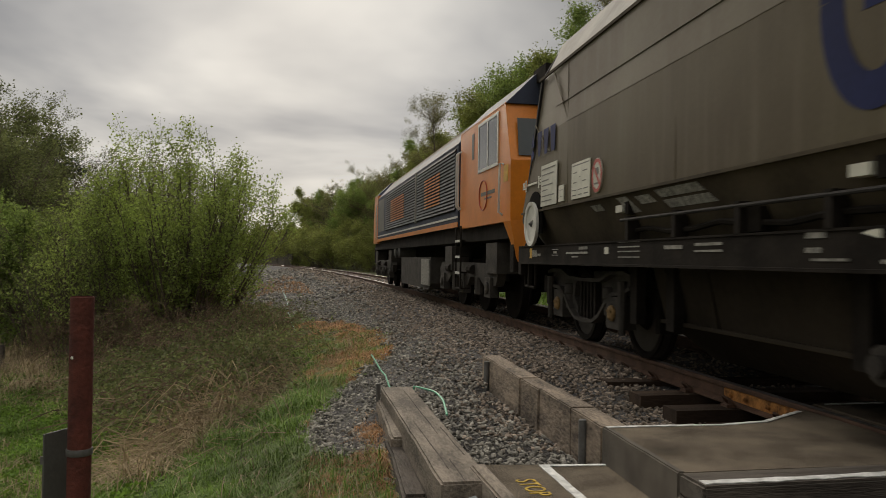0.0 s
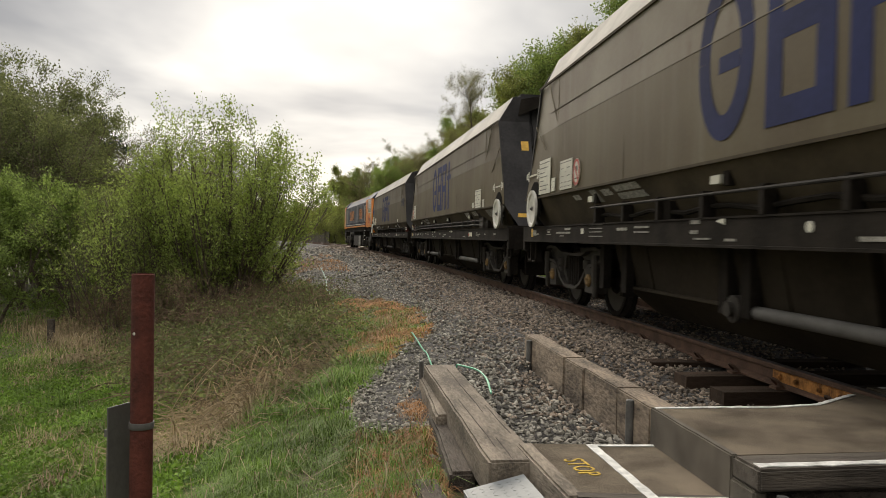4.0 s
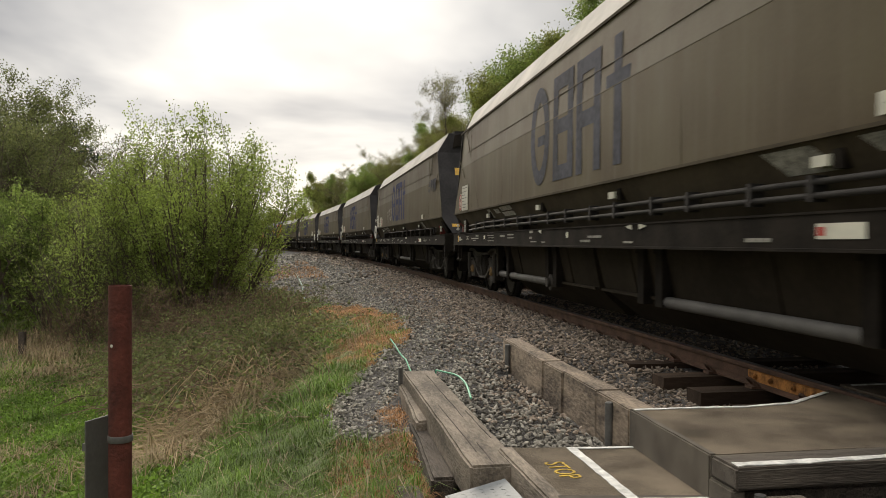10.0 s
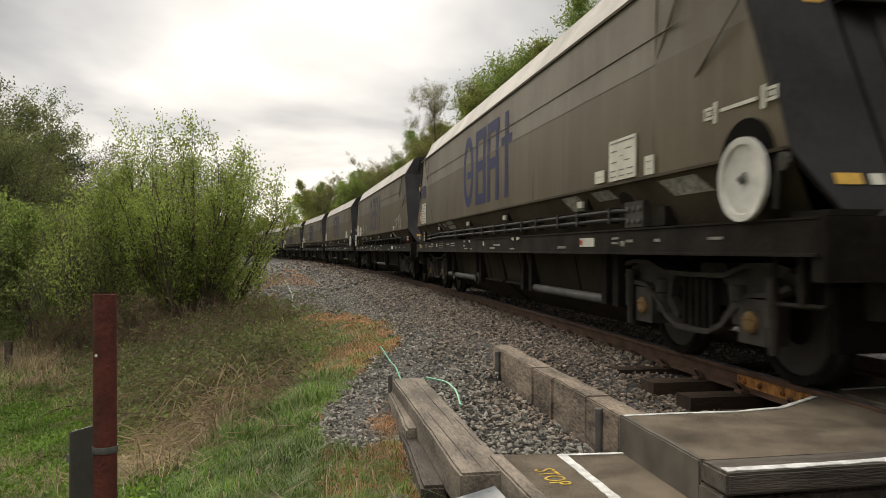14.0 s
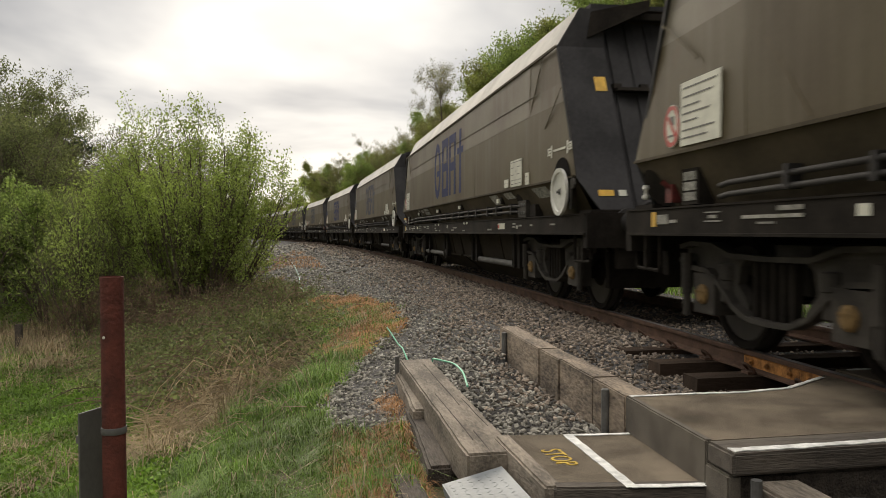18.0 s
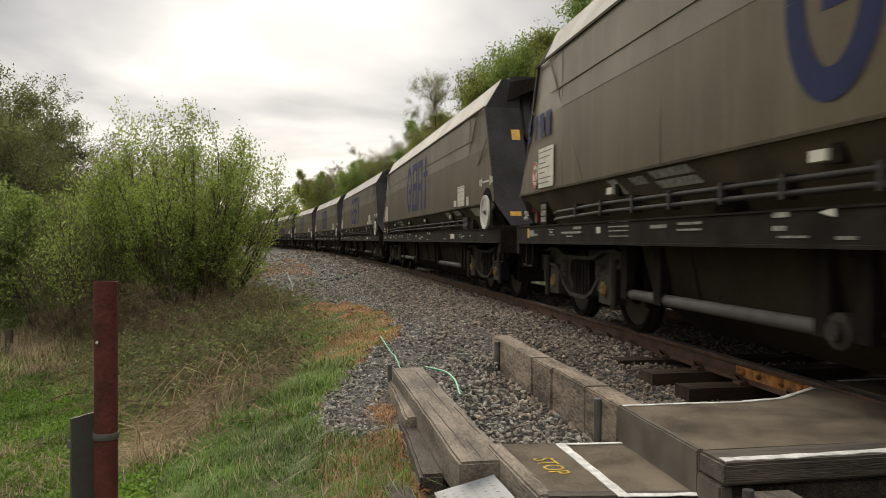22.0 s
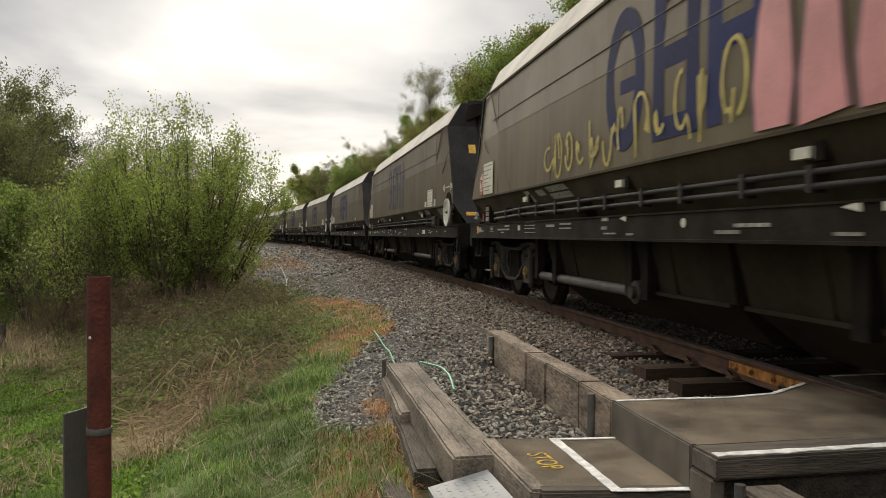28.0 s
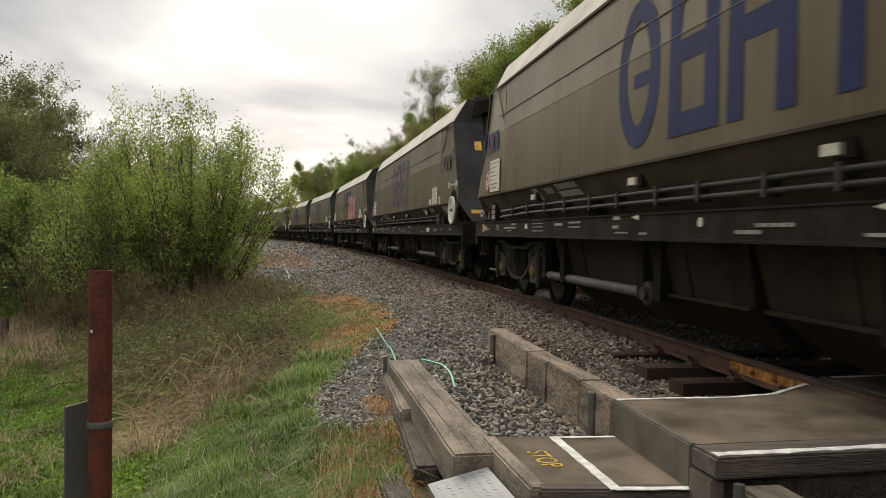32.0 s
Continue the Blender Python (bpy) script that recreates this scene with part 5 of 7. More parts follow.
def common_side(wagon):
    for y in (4.60, 1.50, -1.12, -4.30):
        part("marker_lamp", Geo().soft_box(-1.395, -1.29, y - 0.075, y + 0.075, 1.41, 1.475, 0.012), M_CARD, wagon, "small pale box lamp")
        part("lamp_bracket", Geo().soft_box(-1.375, -1.25, y - 0.17, y - 0.09, 1.39, 1.50, 0.012), M_UNDER, wagon)
    for y0, y1, z0, z1 in ((7.25, 7.12, 1.03, 1.055), (6.66, 6.42, 1.03, 1.04), (6.66, 6.42, 1.095, 1.105), (6.60, 6.48, 1.055, 1.08), (6.13, 5.46, 1.045, 1.068), (5.95, 5.75, 1.008, 1.022), (5.72, 5.46, 1.09, 1.12),
                           (3.72, 3.42, 1.07, 1.10), (1.9, 1.6, 0.985, 1.0), (-0.4, -0.8, 1.03, 1.055), (-3.5, -3.8, 0.983, 1.01), (-5.12, -5.28, 1.02, 1.04), (-5.12, -5.28, 1.065, 1.085), (-5.33, -5.41, 1.0, 1.05), (-5.45, -5.59, 1.035, 1.06), (-6.03, -6.13, 1.035, 1.06), (-6.9, -7.1, 1.04, 1.06)):
        solebar_print(wagon, y0, y1, z0, z1)
    for z in (1.005, 1.055, 1.095, 1.14):
        solebar_print(wagon, 4.66, 4.19, z, z + 0.011)
    solebar_print(wagon, 7.60, 7.51, 1.0, 1.125, M_YELLOW, "reflector", "amber reflector")
    solebar_print(wagon, 7.49, 7.28, 1.02, 1.10, M_STENCIL, "number_bar", "pale number panel")
    plate = solebar_print(wagon, -4.25, -4.66, 1.0, 1.09, M_CARD, "notice_plate", "white plate with a red corner")
    part("red_corner", Geo().box(-1.380, -1.3762, -4.33, -4.26, 1.02, 1.07), M_RED, plate)
    solebar_print(wagon, 4.99, 4.89, 1.04, 1.105, M_CARD, "small_plate", "small white plate")
    for base, tip in ((1.37, 1.50), (-1.59, -1.45), (-1.75, -1.92)):
        g = Geo().add([(-1.379, base, 1.155), (-1.379, tip, 1.127), (-1.379, base, 1.098), (-1.372, base, 1.155), (-1.372, tip, 1.127), (-1.372, base, 1.098)], [(0, 1, 2), (5, 4, 3), (0, 3, 4, 1), (1, 4, 5, 2), (2, 5, 3, 0)])
        part("arrow_mark", g, M_CARD, wagon, "white painted arrow")
    part("oval_mark", Geo().lathe((-1.371, 0.30, 1.07), (-1, 0, 0), [(0.036, 0), (0.036, 0.006)], 16), M_CARD, wagon, "round cream mark")
    for y0, y1, z0, z1 in ((3.22, 2.84, 1.09, 1.11), (3.22, 2.84, 1.045, 1.06), (1.95, 1.78, 1.11, 1.15), (1.95, 1.82, 1.03, 1.06), (-0.16, -0.47, 0.985, 1.012), (-1.38, -1.60, 0.975, 0.995), (1.36, 1.20, 0.975, 0.995)):
        solebar_print(wagon, y0, y1, z0, z1)
    for y in (-6.0, 2.6):
        part("valve_box", Geo().soft_box(-1.33, -1.22, y - 0.13, y + 0.13, 1.17, 1.33, 0.02), M_UNDER, wagon, "black control valve")


def build_wagon(kind):
    piped = kind == "piped"
    wagon = thing("hopper_wagon", "dusty olive-brown bogie coal hopper wagon rolling along the line", "wagon", "coal train")
    build_body(wagon)
    build_frame(wagon, piped)
    build_bogie(wagon, 6.22, True)
    build_bogie(wagon, -6.22, piped)
    common_side(wagon)
    logo(wagon, -1.62, 1.85, 1.73, 2.98, M_BLUE)
    if piped:
        for z, r in ((1.33, 0.021), (1.25, 0.021)):
            part("pipe", Geo().tube([(-1.33, 6.5, z - 0.04), (-1.375, 6.3, z - 0.03), (-1.375, 4.8, z), (-1.375, -5.2, z), (-1.34, -5.5, z - 0.01)], r, 10), M_DARKPIPE, wagon, "long grimy air pipe", True)
        clamp = None
        for k in range(15):
            y = 5.6 - k * 0.76 + 0.12 * math.sin(k * 3.1)
            g = Geo().soft_box(-1.402, -1.30, -0.022, 0.022, 1.215, 1.37, 0.008)
            m = Matrix.Translation((0, y, 0))
            if clamp is None:
                clamp = part("pipe_clamp", g, M_DARKPIPE, wagon)
                clamp.matrix_basis = m
            else:
                again(clamp, m)
        hand_wheel(wagon, -7.46, -1)
        skirt_labels(wagon, ((4.50, 4.30, 1.40, 1.545), (4.10, 3.80, 1.46, 1.53), (3.66, 2.98, 1.485, 1.55), (3.60, 2.90, 1.40, 1.465), (-3.90, -4.40, 1.39, 1.545), (-4.74, -5.20, 1.45, 1.545), (-6.30, -6.90, 1.40, 1.535)))
        # no opening is cut: a flat black plate paints the shade of the arch
        part("arch_recess", skirt_card([(7.90 - 0.2 * (1 - math.cos(a)), 1.30 + 0.20 * math.sin(a)) for a in [k * math.pi / 10 for k in range(11)]] + [(7.50, 1.18), (7.80, 1.18)], 0.006), M_UNDER, wagon, "flat black plate painted as a shaded arched recess")
        box = part("label_holder", Geo().soft_box(-1.35, -1.22, 6.80, 7.08, 1.17, 1.45, 0.012), M_UNDER, wagon, "black framed label holder")
        for k in range(3):
            part("label_card", Geo().box(-1.354, -1.349, 6.84, 7.04, 1.20 + 0.08 * k, 1.265 + 0.08 * k), M_STENCIL, box)
        ring_sign(wagon, 7.13, 1.80, 0.17)
        placard(wagon, 6.36, 6.98, 1.62, 2.11, NOTICE)
        placard(wagon, -5.74, -5.14, 1.61, 1.99, GRID)
        placard(wagon, -5.02, -4.78, 1.62, 1.74, [(0.5, 0.2, 0.8)], "small_plate", "small white country plate")
        placard(wagon, -6.09, -5.92, 1.60, 1.76, [(0.7, 0.2, 0.8), (0.3, 0.3, 0.7)], "small_plate", "small white plate")
        plate = part("valve_bracket", Geo().soft_box(-1.36, -1.26, -5.78, -5.40, 1.17, 1.40, 0.02), M_BOGIE, wagon, "bolted grey bracket holding the pipe ends")
        for dy in (-0.12, 0.0, 0.12):
            for dz in (-0.06, 0.05):
                part("bolt", Geo().lathe((-1.36, -5.59 + dy, 1.285 + dz), (-1, 0, 0), [(0.026, 0), (0.026, 0.012), (0.014, 0.014)], 8), M_PIPE, plate)
        # the shaded hollow over the pipe ends, painted as a flat plate
        part("pipe_arch", skirt_card([(-5.36 + 0.15 * math.cos(a), 1.40 + 0.10 * math.sin(a)) for a in [k * math.pi / 10 for k in range(11)]], 0.007), M_UNDER, wagon, "flat black plate painted as a shaded arch over the pipe ends")
        part("end_valve", Geo().soft_box(-1.32, -1.2, 7.32, 7.44, 1.20, 1.35, 0.02).tube([(-1.32, 7.38, 1.33), (-1.37, 7.40, 1.38)], 0.022, 8), M_DULLRED, wagon, "dull red brake valve")
        part("cock", Geo().lathe((-1.34, 7.80, 1.24), (0, 0, 1), [(0.015, 0), (0.032, 0.015), (0.032, 0.04), (0.015, 0.05), (0.015, 0.08), (0.03, 0.10), (0.022, 0.13)], 10), M_WHITE, wagon, "white isolating cock", True)
    else:
        hand_wheel(wagon, 7.32, 1)
        skirt_labels(wagon, ((5.30, 5.05, 1.46, 1.52), (4.50, 4.28, 1.40, 1.545), (4.20, 3.92, 1.46, 1.53), (3.80, 3.10, 1.485, 1.55), (3.72, 3.00, 1.40, 1.465), (-4.86, -5.14, 1.38, 1.545)))
        placard(wagon, 6.40, 7.02, 1.62, 2.11, NOTICE)
        placard(wagon, 6.14, 6.32, 1.63, 1.81, [(0.7, 0.2, 0.8), (0.3, 0.3, 0.7)], "small_plate", "small white plate")
        placard(wagon, 5.32, 5.88, 1.62, 2.0, GRID)
        ring_sign(wagon, 5.12, 1.80, 0.17)
        placard(wagon, -5.17, -4.93, 1.62, 1.74, [(0.5, 0.2, 0.8)], "small_plate", "small white country plate")
        part("grab_bar", Geo().tube([(-1.375, 4.6, 1.34), (-1.375, -6.3, 1.34), (-1.37, -6.6, 1.33), (-1.36, -6.66, 1.20)], 0.014, 8), M_DARKPIPE, wagon, "thin steel bar")
        br = None
        for k in range(13):
            y = 4.45 - k * 0.90
            g = Geo().soft_box(-1.385, -1.27, -0.03, 0.03, 1.16, 1.37, 0.01)
            m = Matrix.Translation((0, y, 0))
            if br is None:
                br = part("bracket", g, M_UNDER, wagon)
                br.matrix_basis = m
            else:
                again(br, m)
        part("cable_run", Geo().tube([(-1.30, 4.6 - 0.4 * k, 1.235 + 0.025 * math.sin(k * 1.9)) for k in range(25)], 0.022, 6), M_UNDER, wagon)
        g = Geo().lathe((-1.36, -7.05, 1.30), (-1, 0, 0), [(0.06, 0), (0.06, 0.03), (0.042, 0.03), (0.042, 0.0)], 12)
        part("end_valve", g, M_BOGIE, wagon)
        # shade of the rear arch, painted as a black plate on the skirt
        part("arch_recess", skirt_card([(-7.90 + 0.2 * (1 - math.cos(a)), 1.30 + 0.20 * math.sin(a)) for a in [k * math.pi / 10 for k in range(11)]] + [(-7.50, 1.18), (-7.80, 1.18)], 0.006), M_UNDER, wagon, "flat black plate painted as a shaded arched recess")
        part("brake_valve", Geo().soft_box(-1.36, -1.24, -7.52, -7.44, 1.18, 1.34, 0.02).tube([(-1.36, -7.48, 1.33), (-1.38, -7.46, 1.38)], 0.022, 8), M_DULLRED, wagon, "dull red brake valve")
        part("cock", Geo().lathe((-1.37, -7.66, 1.24), (0, 0, 1), [(0.015, 0), (0.032, 0.015), (0.032, 0.04), (0.015, 0.05), (0.015, 0.08), (0.03, 0.10), (0.022, 0.13)], 10), M_WHITE, wagon, "white isolating cock", True)
    return wagon


def scrawl(wagon, y0, y1, z0, z1, strokes, width, mat, seed, label):
    """Sprayed loops that spell nothing."""
    rng = random.Random(seed)
    step = (y0 - y1) / strokes
    for k in range(strokes):
        cy, h = y0 - step * (k + 0.5), z1 - z0
        g = Geo()
        a0, turn = rng.uniform(0, 360), rng.choice((-1, 1)) * rng.uniform(200, 420)
        lift = 1 + 0.35 * k / strokes
        pts = arc(cy, z0 + h * lift * rng.uniform(0.45, 0.6), step * rng.uniform(0.22, 0.42), h * lift * rng.uniform(0.25, 0.5), a0, a0 + turn * rng.choice((0.35, 0.6, 1.0)), 18)
        tail = pts[-1]
        pts += [(tail[0] - step * 0.25 * j / 4, tail[1] + (rng.uniform(z0, z1) - tail[1]) * j / 4) for j in range(1, 5)]
        if k % 3 == 1:
            pts = [(cy + step * 0.3, z1), (cy + step * 0.25, (z0 + z1) / 2), (cy + step * 0.2, z0)] + pts
        ribbon(g, pts, width, 0.008 + 0.0006 * k)
        part("graffiti_stroke", g, mat, wagon, label if k == 0 else "")


def pink_blocks(wagon):
    """Fat rounded sprayed arches with dull outlines."""
    for k, (y, w, z1) in enumerate(((-1.08, 0.44, 2.78), (-2.02, 0.46, 2.74), (-2.98, 0.44, 2.66))):
        run = [(y + w / 2, 1.62), (y + w / 2, 1.9)] + arc(y, z1 - 0.45, w / 2, 0.32, 0, 180, 12) + [(y - w / 2, 1.9), (y - w / 2 - 0.03, 1.62)]
        part("graffiti_outline", ribbon(Geo(), run, 0.38, 0.009 + 0.0004 * k), M_MAUVE, wagon, "dull mauve sprayed outline")
        part("graffiti_block", ribbon(Geo(), run, 0.32, 0.0115 + 0.0004 * k), M_PINK, wagon, "pink sprayed arch")



def tangle(wagon):
    """A small tangle of pale sprayed loops and two tall arcs behind it."""
    runs = [arc(-5.42, 1.79, 0.17, 0.12, 40, 320), arc(-5.68, 1.83, 0.10, 0.11, -60, 330), arc(-5.90, 1.77, 0.17, 0.18, 180, 0) + [(-5.75, 1.72)], arc(-6.12, 1.93, 0.08, 0.06, 20, 260) + arc(-6.14, 1.83, 0.06, 0.05, 90, -120, 8), [(-6.14, 1.76), (-6.11, 1.70), (-6.10, 1.64)],
            arc(-6.62, 1.84, 0.36, 0.30, 42, -46), arc(-6.58, 1.90, 0.07, 0.05, 60, 330), [(-6.60, 1.86), (-6.57, 1.74), (-6.54, 1.60)]]
    for k, run in enumerate(runs):
        part("graffiti_stroke", ribbon(Geo(), run, 0.040 if k < 5 else 0.055, 0.008 + 0.0006 * k), M_WHITESPRAY, wagon, "pale sprayed stroke")


# ---- locomotive: y forward, the rear cab faces the wagons ----
def build_loco_bogie(loco, y):
    bogie = part("bogie", Geo().soft_box(-0.9, 0.9, -2.0, 2.0, 0.55, 0.75, 0.03), M_UNDER, loco, "three-axle black bogie")
    bogie.matrix_basis = Matrix.Translation((0, y, 0))
    for sgn in (-1, 1):
        out = [(-2.45, 0.78), (-2.2, 0.92), (2.2, 0.92), (2.45, 0.78), (2.3, 0.55), (1.6, 0.50), (1.2, 0.66), (0.5, 0.66), (0.3, 0.50), (-0.3, 0.50), (-0.5, 0.66), (-1.2, 0.66), (-1.6, 0.50), (-2.3, 0.55)]
        part("side_frame", Geo().prism(out, sgn * 1.08, sgn * 1.22), M_BOGIE, bogie, "heavy cast side frame")
        for v in (-1.95, 0.0, 1.95):
            part("axle_box", Geo().soft_box(sgn * 1.20 - 0.07, sgn * 1.20 + 0.07, v - 0.19, v + 0.19, 0.35, 0.68, 0.03), M_BOGIE, bogie)
            part("axle_cap", Geo().lathe((sgn * 1.26, v, 0.51), (sgn, 0, 0), [(0.10, 0), (0.10, 0.03), (0.05, 0.05)], 12), M_BOGIE, bogie)
        for v in (-0.98, 0.98):
            part("coil_spring", Geo().lathe((sgn * 1.16, v, 0.36), (0, 0, 1), [(0.09, 0), (0.09, 0.3)], 10), M_BOGIE, bogie)
            part("brake_cylinder", Geo().lathe((sgn * 1.24, v + 0.3, 0.80), (0, 1, 0), [(0.08, -0.16), (0.08, 0.16)], 10), M_UNDER, bogie)
    for v in (-1.95, 0.0, 1.95):
        g = Geo()
        r = 0.53
        for sgn in (-1, 1):
            g.lathe((sgn * 0.72, 0, 0), (sgn, 0, 0), [(0.1, -0.05), (0.44, -0.03), (r + 0.028, -0.045), (r + 0.028, -0.02), (r, -0.012), (r - 0.002, 0.095), (0.45, 0.095), (0.2, 0.05), (0.1, 0.1)], 28)
        g.tube([(-1.1, 0, 0), (1.1, 0, 0)], 0.09, 10)
        w = part("wheelset", g, M_WHEEL, bogie, "grimy disc wheels on an axle", True)
        w.matrix_basis = Matrix.Translation((0, v, r))
    return bogie


def build_loco():
    loco = thing("locomotive", "dark blue-grey diesel locomotive with orange cabs leading the wagons", "locomotive")
    W = 1.32
    # hood
    prof = [(W, 1.62), (W, 3.22), (0.80, 3.80), (0.0, 3.88)]
    ring = [(-x, z) for x, z in prof] + [(x, z) for x, z in reversed(prof[:-1])]
    g = Geo()
    n = len(ring)
    g.add([(x, -6.35, z) for x, z in ring] + [(x, 7.9, z) for x, z in ring], [(i, i + 1, i + 1 + n, i + n) for i in range(n - 1)] + [tuple(range(n))[::-1], tuple(range(n, 2 * n))])
    part("hood", g, M_LOCO, loco, "dark blue-grey engine hood")
    for sgn in (-1, 1):
        g = Geo().add([(sgn * (W + 0.006), y, 3.20) for y in (-6.33, 7.88)] + [(sgn * 0.80, y, 3.805) for y in (7.88, -6.33)], [(0, 1, 2, 3)])
        part("roof_slope", g, M_LOCOROOF, loco, "pale dusty roof slope")
    # louvres
    for y0, y1 in ((-6.15, -1.35), (-1.15, 5.4)):
        part("louvre_backing", Geo().box(-W - 0.008, -W + 0.002, y0, y1, 1.92, 3.14), M_UNDER, loco)
        for k in range(17):
            z = 1.95 + k * 0.0715
            g = Geo().add([(-W - 0.008, y0, z + 0.052), (-W - 0.008, y1, z + 0.052), (-W - 0.034, y1, z), (-W - 0.034, y0, z), (-W - 0.030, y0, z - 0.008), (-W - 0.030, y1, z - 0.008)], [(0, 1, 2, 3), (3, 2, 5, 4)])
            part("louvre", g, M_LOUVRE, loco)
    g = Geo()
    for y0, y1 in ((-4.6, -2.6), (0.9, 3.9)):
        for k in range(3, 13):
            z = 1.95 + k * 0.0715
            for a in range(4):
                w = (y1 - y0) / 4
                g.box(-W - 0.036, -W - 0.020, y0 + w * a + 0.04, y0 + w * (a + 1) - 0.04, z + 0.002, z + 0.034)
    tagged(part("logo_block", g, M_ORANGE, loco, "orange plain mark across the louvres"), kind="stuff")
    part("radiator_intake", Geo().box(-W - 0.008, -W + 0.004, 5.9, 7.7, 1.95, 3.1), M_INK, loco, "black radiator intake")
    part("panel_gap", Geo().box(-W - 0.036, -W, -1.33, -1.17, 1.9, 3.18), M_INK, loco)
    part("white_stripe", Geo().box(-W - 0.012, -W - 0.002, -6.35, 7.9, 1.775, 1.815), M_HAND, loco, "thin white stripe")
    part("orange_stripe", Geo().box(-W - 0.010, -W + 0.004, -6.35, 7.9, 1.60, 1.70), M_ORANGE, loco, "orange lower edge")
    # cabs
    for s, name in ((-1, "rear_cab"), (1, "front_cab")):
        y0, y1 = (s * 6.55, s * 10.0) if s < 0 else (8.0, 9.4)
        side = [(y0, 1.55), (y0, 3.32), (y0 + s * 0.0, 3.36), (y1 - s * 0.35, 3.36), (y1 - s * 0.02, 2.45), (y1, 1.55)]
        g = Geo()
        n = len(side)
        g.add([(-W, y, z) for y, z in side] + [(W, y, z) for y, z in side], [tuple(range(n)), tuple(range(2 * n - 1, n - 1, -1))] + [(i, i + n, (i + 1) % n + n, (i + 1) % n) for i in range(n)])
        cab = part(name, g, M_ORANGE, loco, "bright orange driving cab")
        g = Geo()
        r = [(-W - 0.005, 3.34), (-0.80, 3.86), (0.80, 3.86), (W + 0.005, 3.34)]
        a, b = min(y0, y1 - s * 0.30), max(y0, y1 - s * 0.30)
        g.add([(x, a, z) for x, z in r] + [(x, b, z) for x, z in r], [(0, 1, 5, 4), (1, 2, 6, 5), (2, 3, 7, 6), (3, 2, 1, 0), (4, 5, 6, 7), (0, 4, 7, 3)])
        part("cab_roof", g, M_LOCO, cab, "grey-blue cab roof")
        for sx in (-1, 1):
            g = Geo().add([(sx * 0.30, y1 - s * 0.20 + s * 0.012, 3.10), (sx * 1.18, y1 - s * 0.20 + s * 0.012, 3.10), (sx * 1.20, y1 - s * 0.035 + s * 0.012, 2.52), (sx * 0.30, y1 - s * 0.035 + s * 0.012, 2.52)], [(0, 1, 2, 3)])
            part("windscreen", g, M_GLASS, cab, "dark windscreen")
        if s < 0:
            part("rear_roof_overhang", Geo().box(-0.85, 0.85, y1 - 0.12, y1 + 0.45, 3.66, 3.87), M_UNDER, cab)
            part("side_window", Geo().box(-W - 0.008, -W + 0.002, -9.25, -8.05, 2.50, 3.24), M_GLASS, cab, "tinted sliding side window")
            f = Geo()
            for q in ((-9.30, -9.25, 2.45, 3.29), (-8.05, -8.0, 2.45, 3.29), (-9.25, -8.05, 2.45, 2.50), (-9.25, -8.05, 3.24, 3.29), (-8.67, -8.62, 2.5, 3.24)):
                f.box(-W - 0.016, -W - 0.002, *q)
            part("window_frame", f, M_HAND, cab, "pale window frame")
            part("door_slot", Geo().box(-W - 0.006, -W + 0.002, -7.66, -7.50, 2.75, 3.2), M_INK, cab)
            ring = Geo().tube([(-W - 0.004, -8.35 + 0.27 * math.cos(k * 0.314), 2.05 + 0.25 * math.sin(k * 0.314)) for k in range(21)], 0.010, 5)
            part("ring_mark", ring, M_RED, cab, "thin dark red ring")
            part("mark_bars", Geo().box(-W - 0.005, -W + 0.002, -9.1, -8.2, 2.04, 2.10).box(-W - 0.005, -W + 0.002, -8.9, -8.45, 1.97, 2.0), M_INK, cab)
            part("warning_plate", Geo().box(-W - 0.006, -W + 0.002, -9.86, -9.62, 2.15, 2.4), M_YELLOW, cab, "yellow warning plate")
    for y in (-6.45, -6.62):
        part("handrail", Geo().tube([(-W, y, 3.02), (-W - 0.06, y, 2.98), (-W - 0.06, y, 1.98), (-W, y, 1.92)], 0.018, 8), M_HAND, loco, "white handrail", True)
    part("handrail", Geo().tube([(-W, -9.62, 2.42), (-W - 0.06, -9.60, 2.44), (-W - 0.06, -9.56, 1.7), (-W, -9.56, 1.66)], 0.018, 8), M_HAND, loco, "white handrail", True)
    part("handrail", Geo().tube([(-W, 8.02, 3.0), (-W - 0.05, 8.02, 2.96), (-W - 0.05, 8.02, 1.75), (-W, 8.02, 1.7)], 0.016, 8), M_HAND, loco, "white handrail", True)
    # frame and underside
    part("underframe", Geo().box(-1.25, 1.25, -9.9, 9.3, 1.30, 1.60).box(-0.6, 0.6, -9.9, 9.3, 1.0, 1.3), M_UNDER, loco, "black underframe")
    part("fuel_tank", Geo().prism([(-2.9, 0.40), (-2.7, 0.26), (1.9, 0.26), (2.1, 0.40), (2.1, 1.02), (-2.9, 1.02)], -1.22, 1.22), M_BOGIE, loco, "grey-brown fuel tank")
    part("tank_panel", Geo().soft_box(-1.25, -1.2, -2.8, -1.7, 0.34, 0.98, 0.02), M_STENCIL, loco)
    for y in (2.6, 3.5):
        part("air_tank", Geo().lathe((-1.1, y, 1.18), (-1, 0, 0), [(0.04, -0.4), (0.17, -0.38), (0.17, 0.12), (0.1, 0.16)], 14), M_PIPE, loco, "round air tank end", True)
    for y in (-5.2, -8.7, 8.7, 4.6):
        part("sand_box", Geo().soft_box(-1.26, -0.9, y - 0.35, y + 0.35, 0.75, 1.25, 0.04), M_BOGIE, loco, "grimy sand box")
    g = Geo()
    for z in (0.42, 0.72, 1.02, 1.32):
        g.box(-1.36, -1.15, -6.75, -6.35, z, z + 0.025)
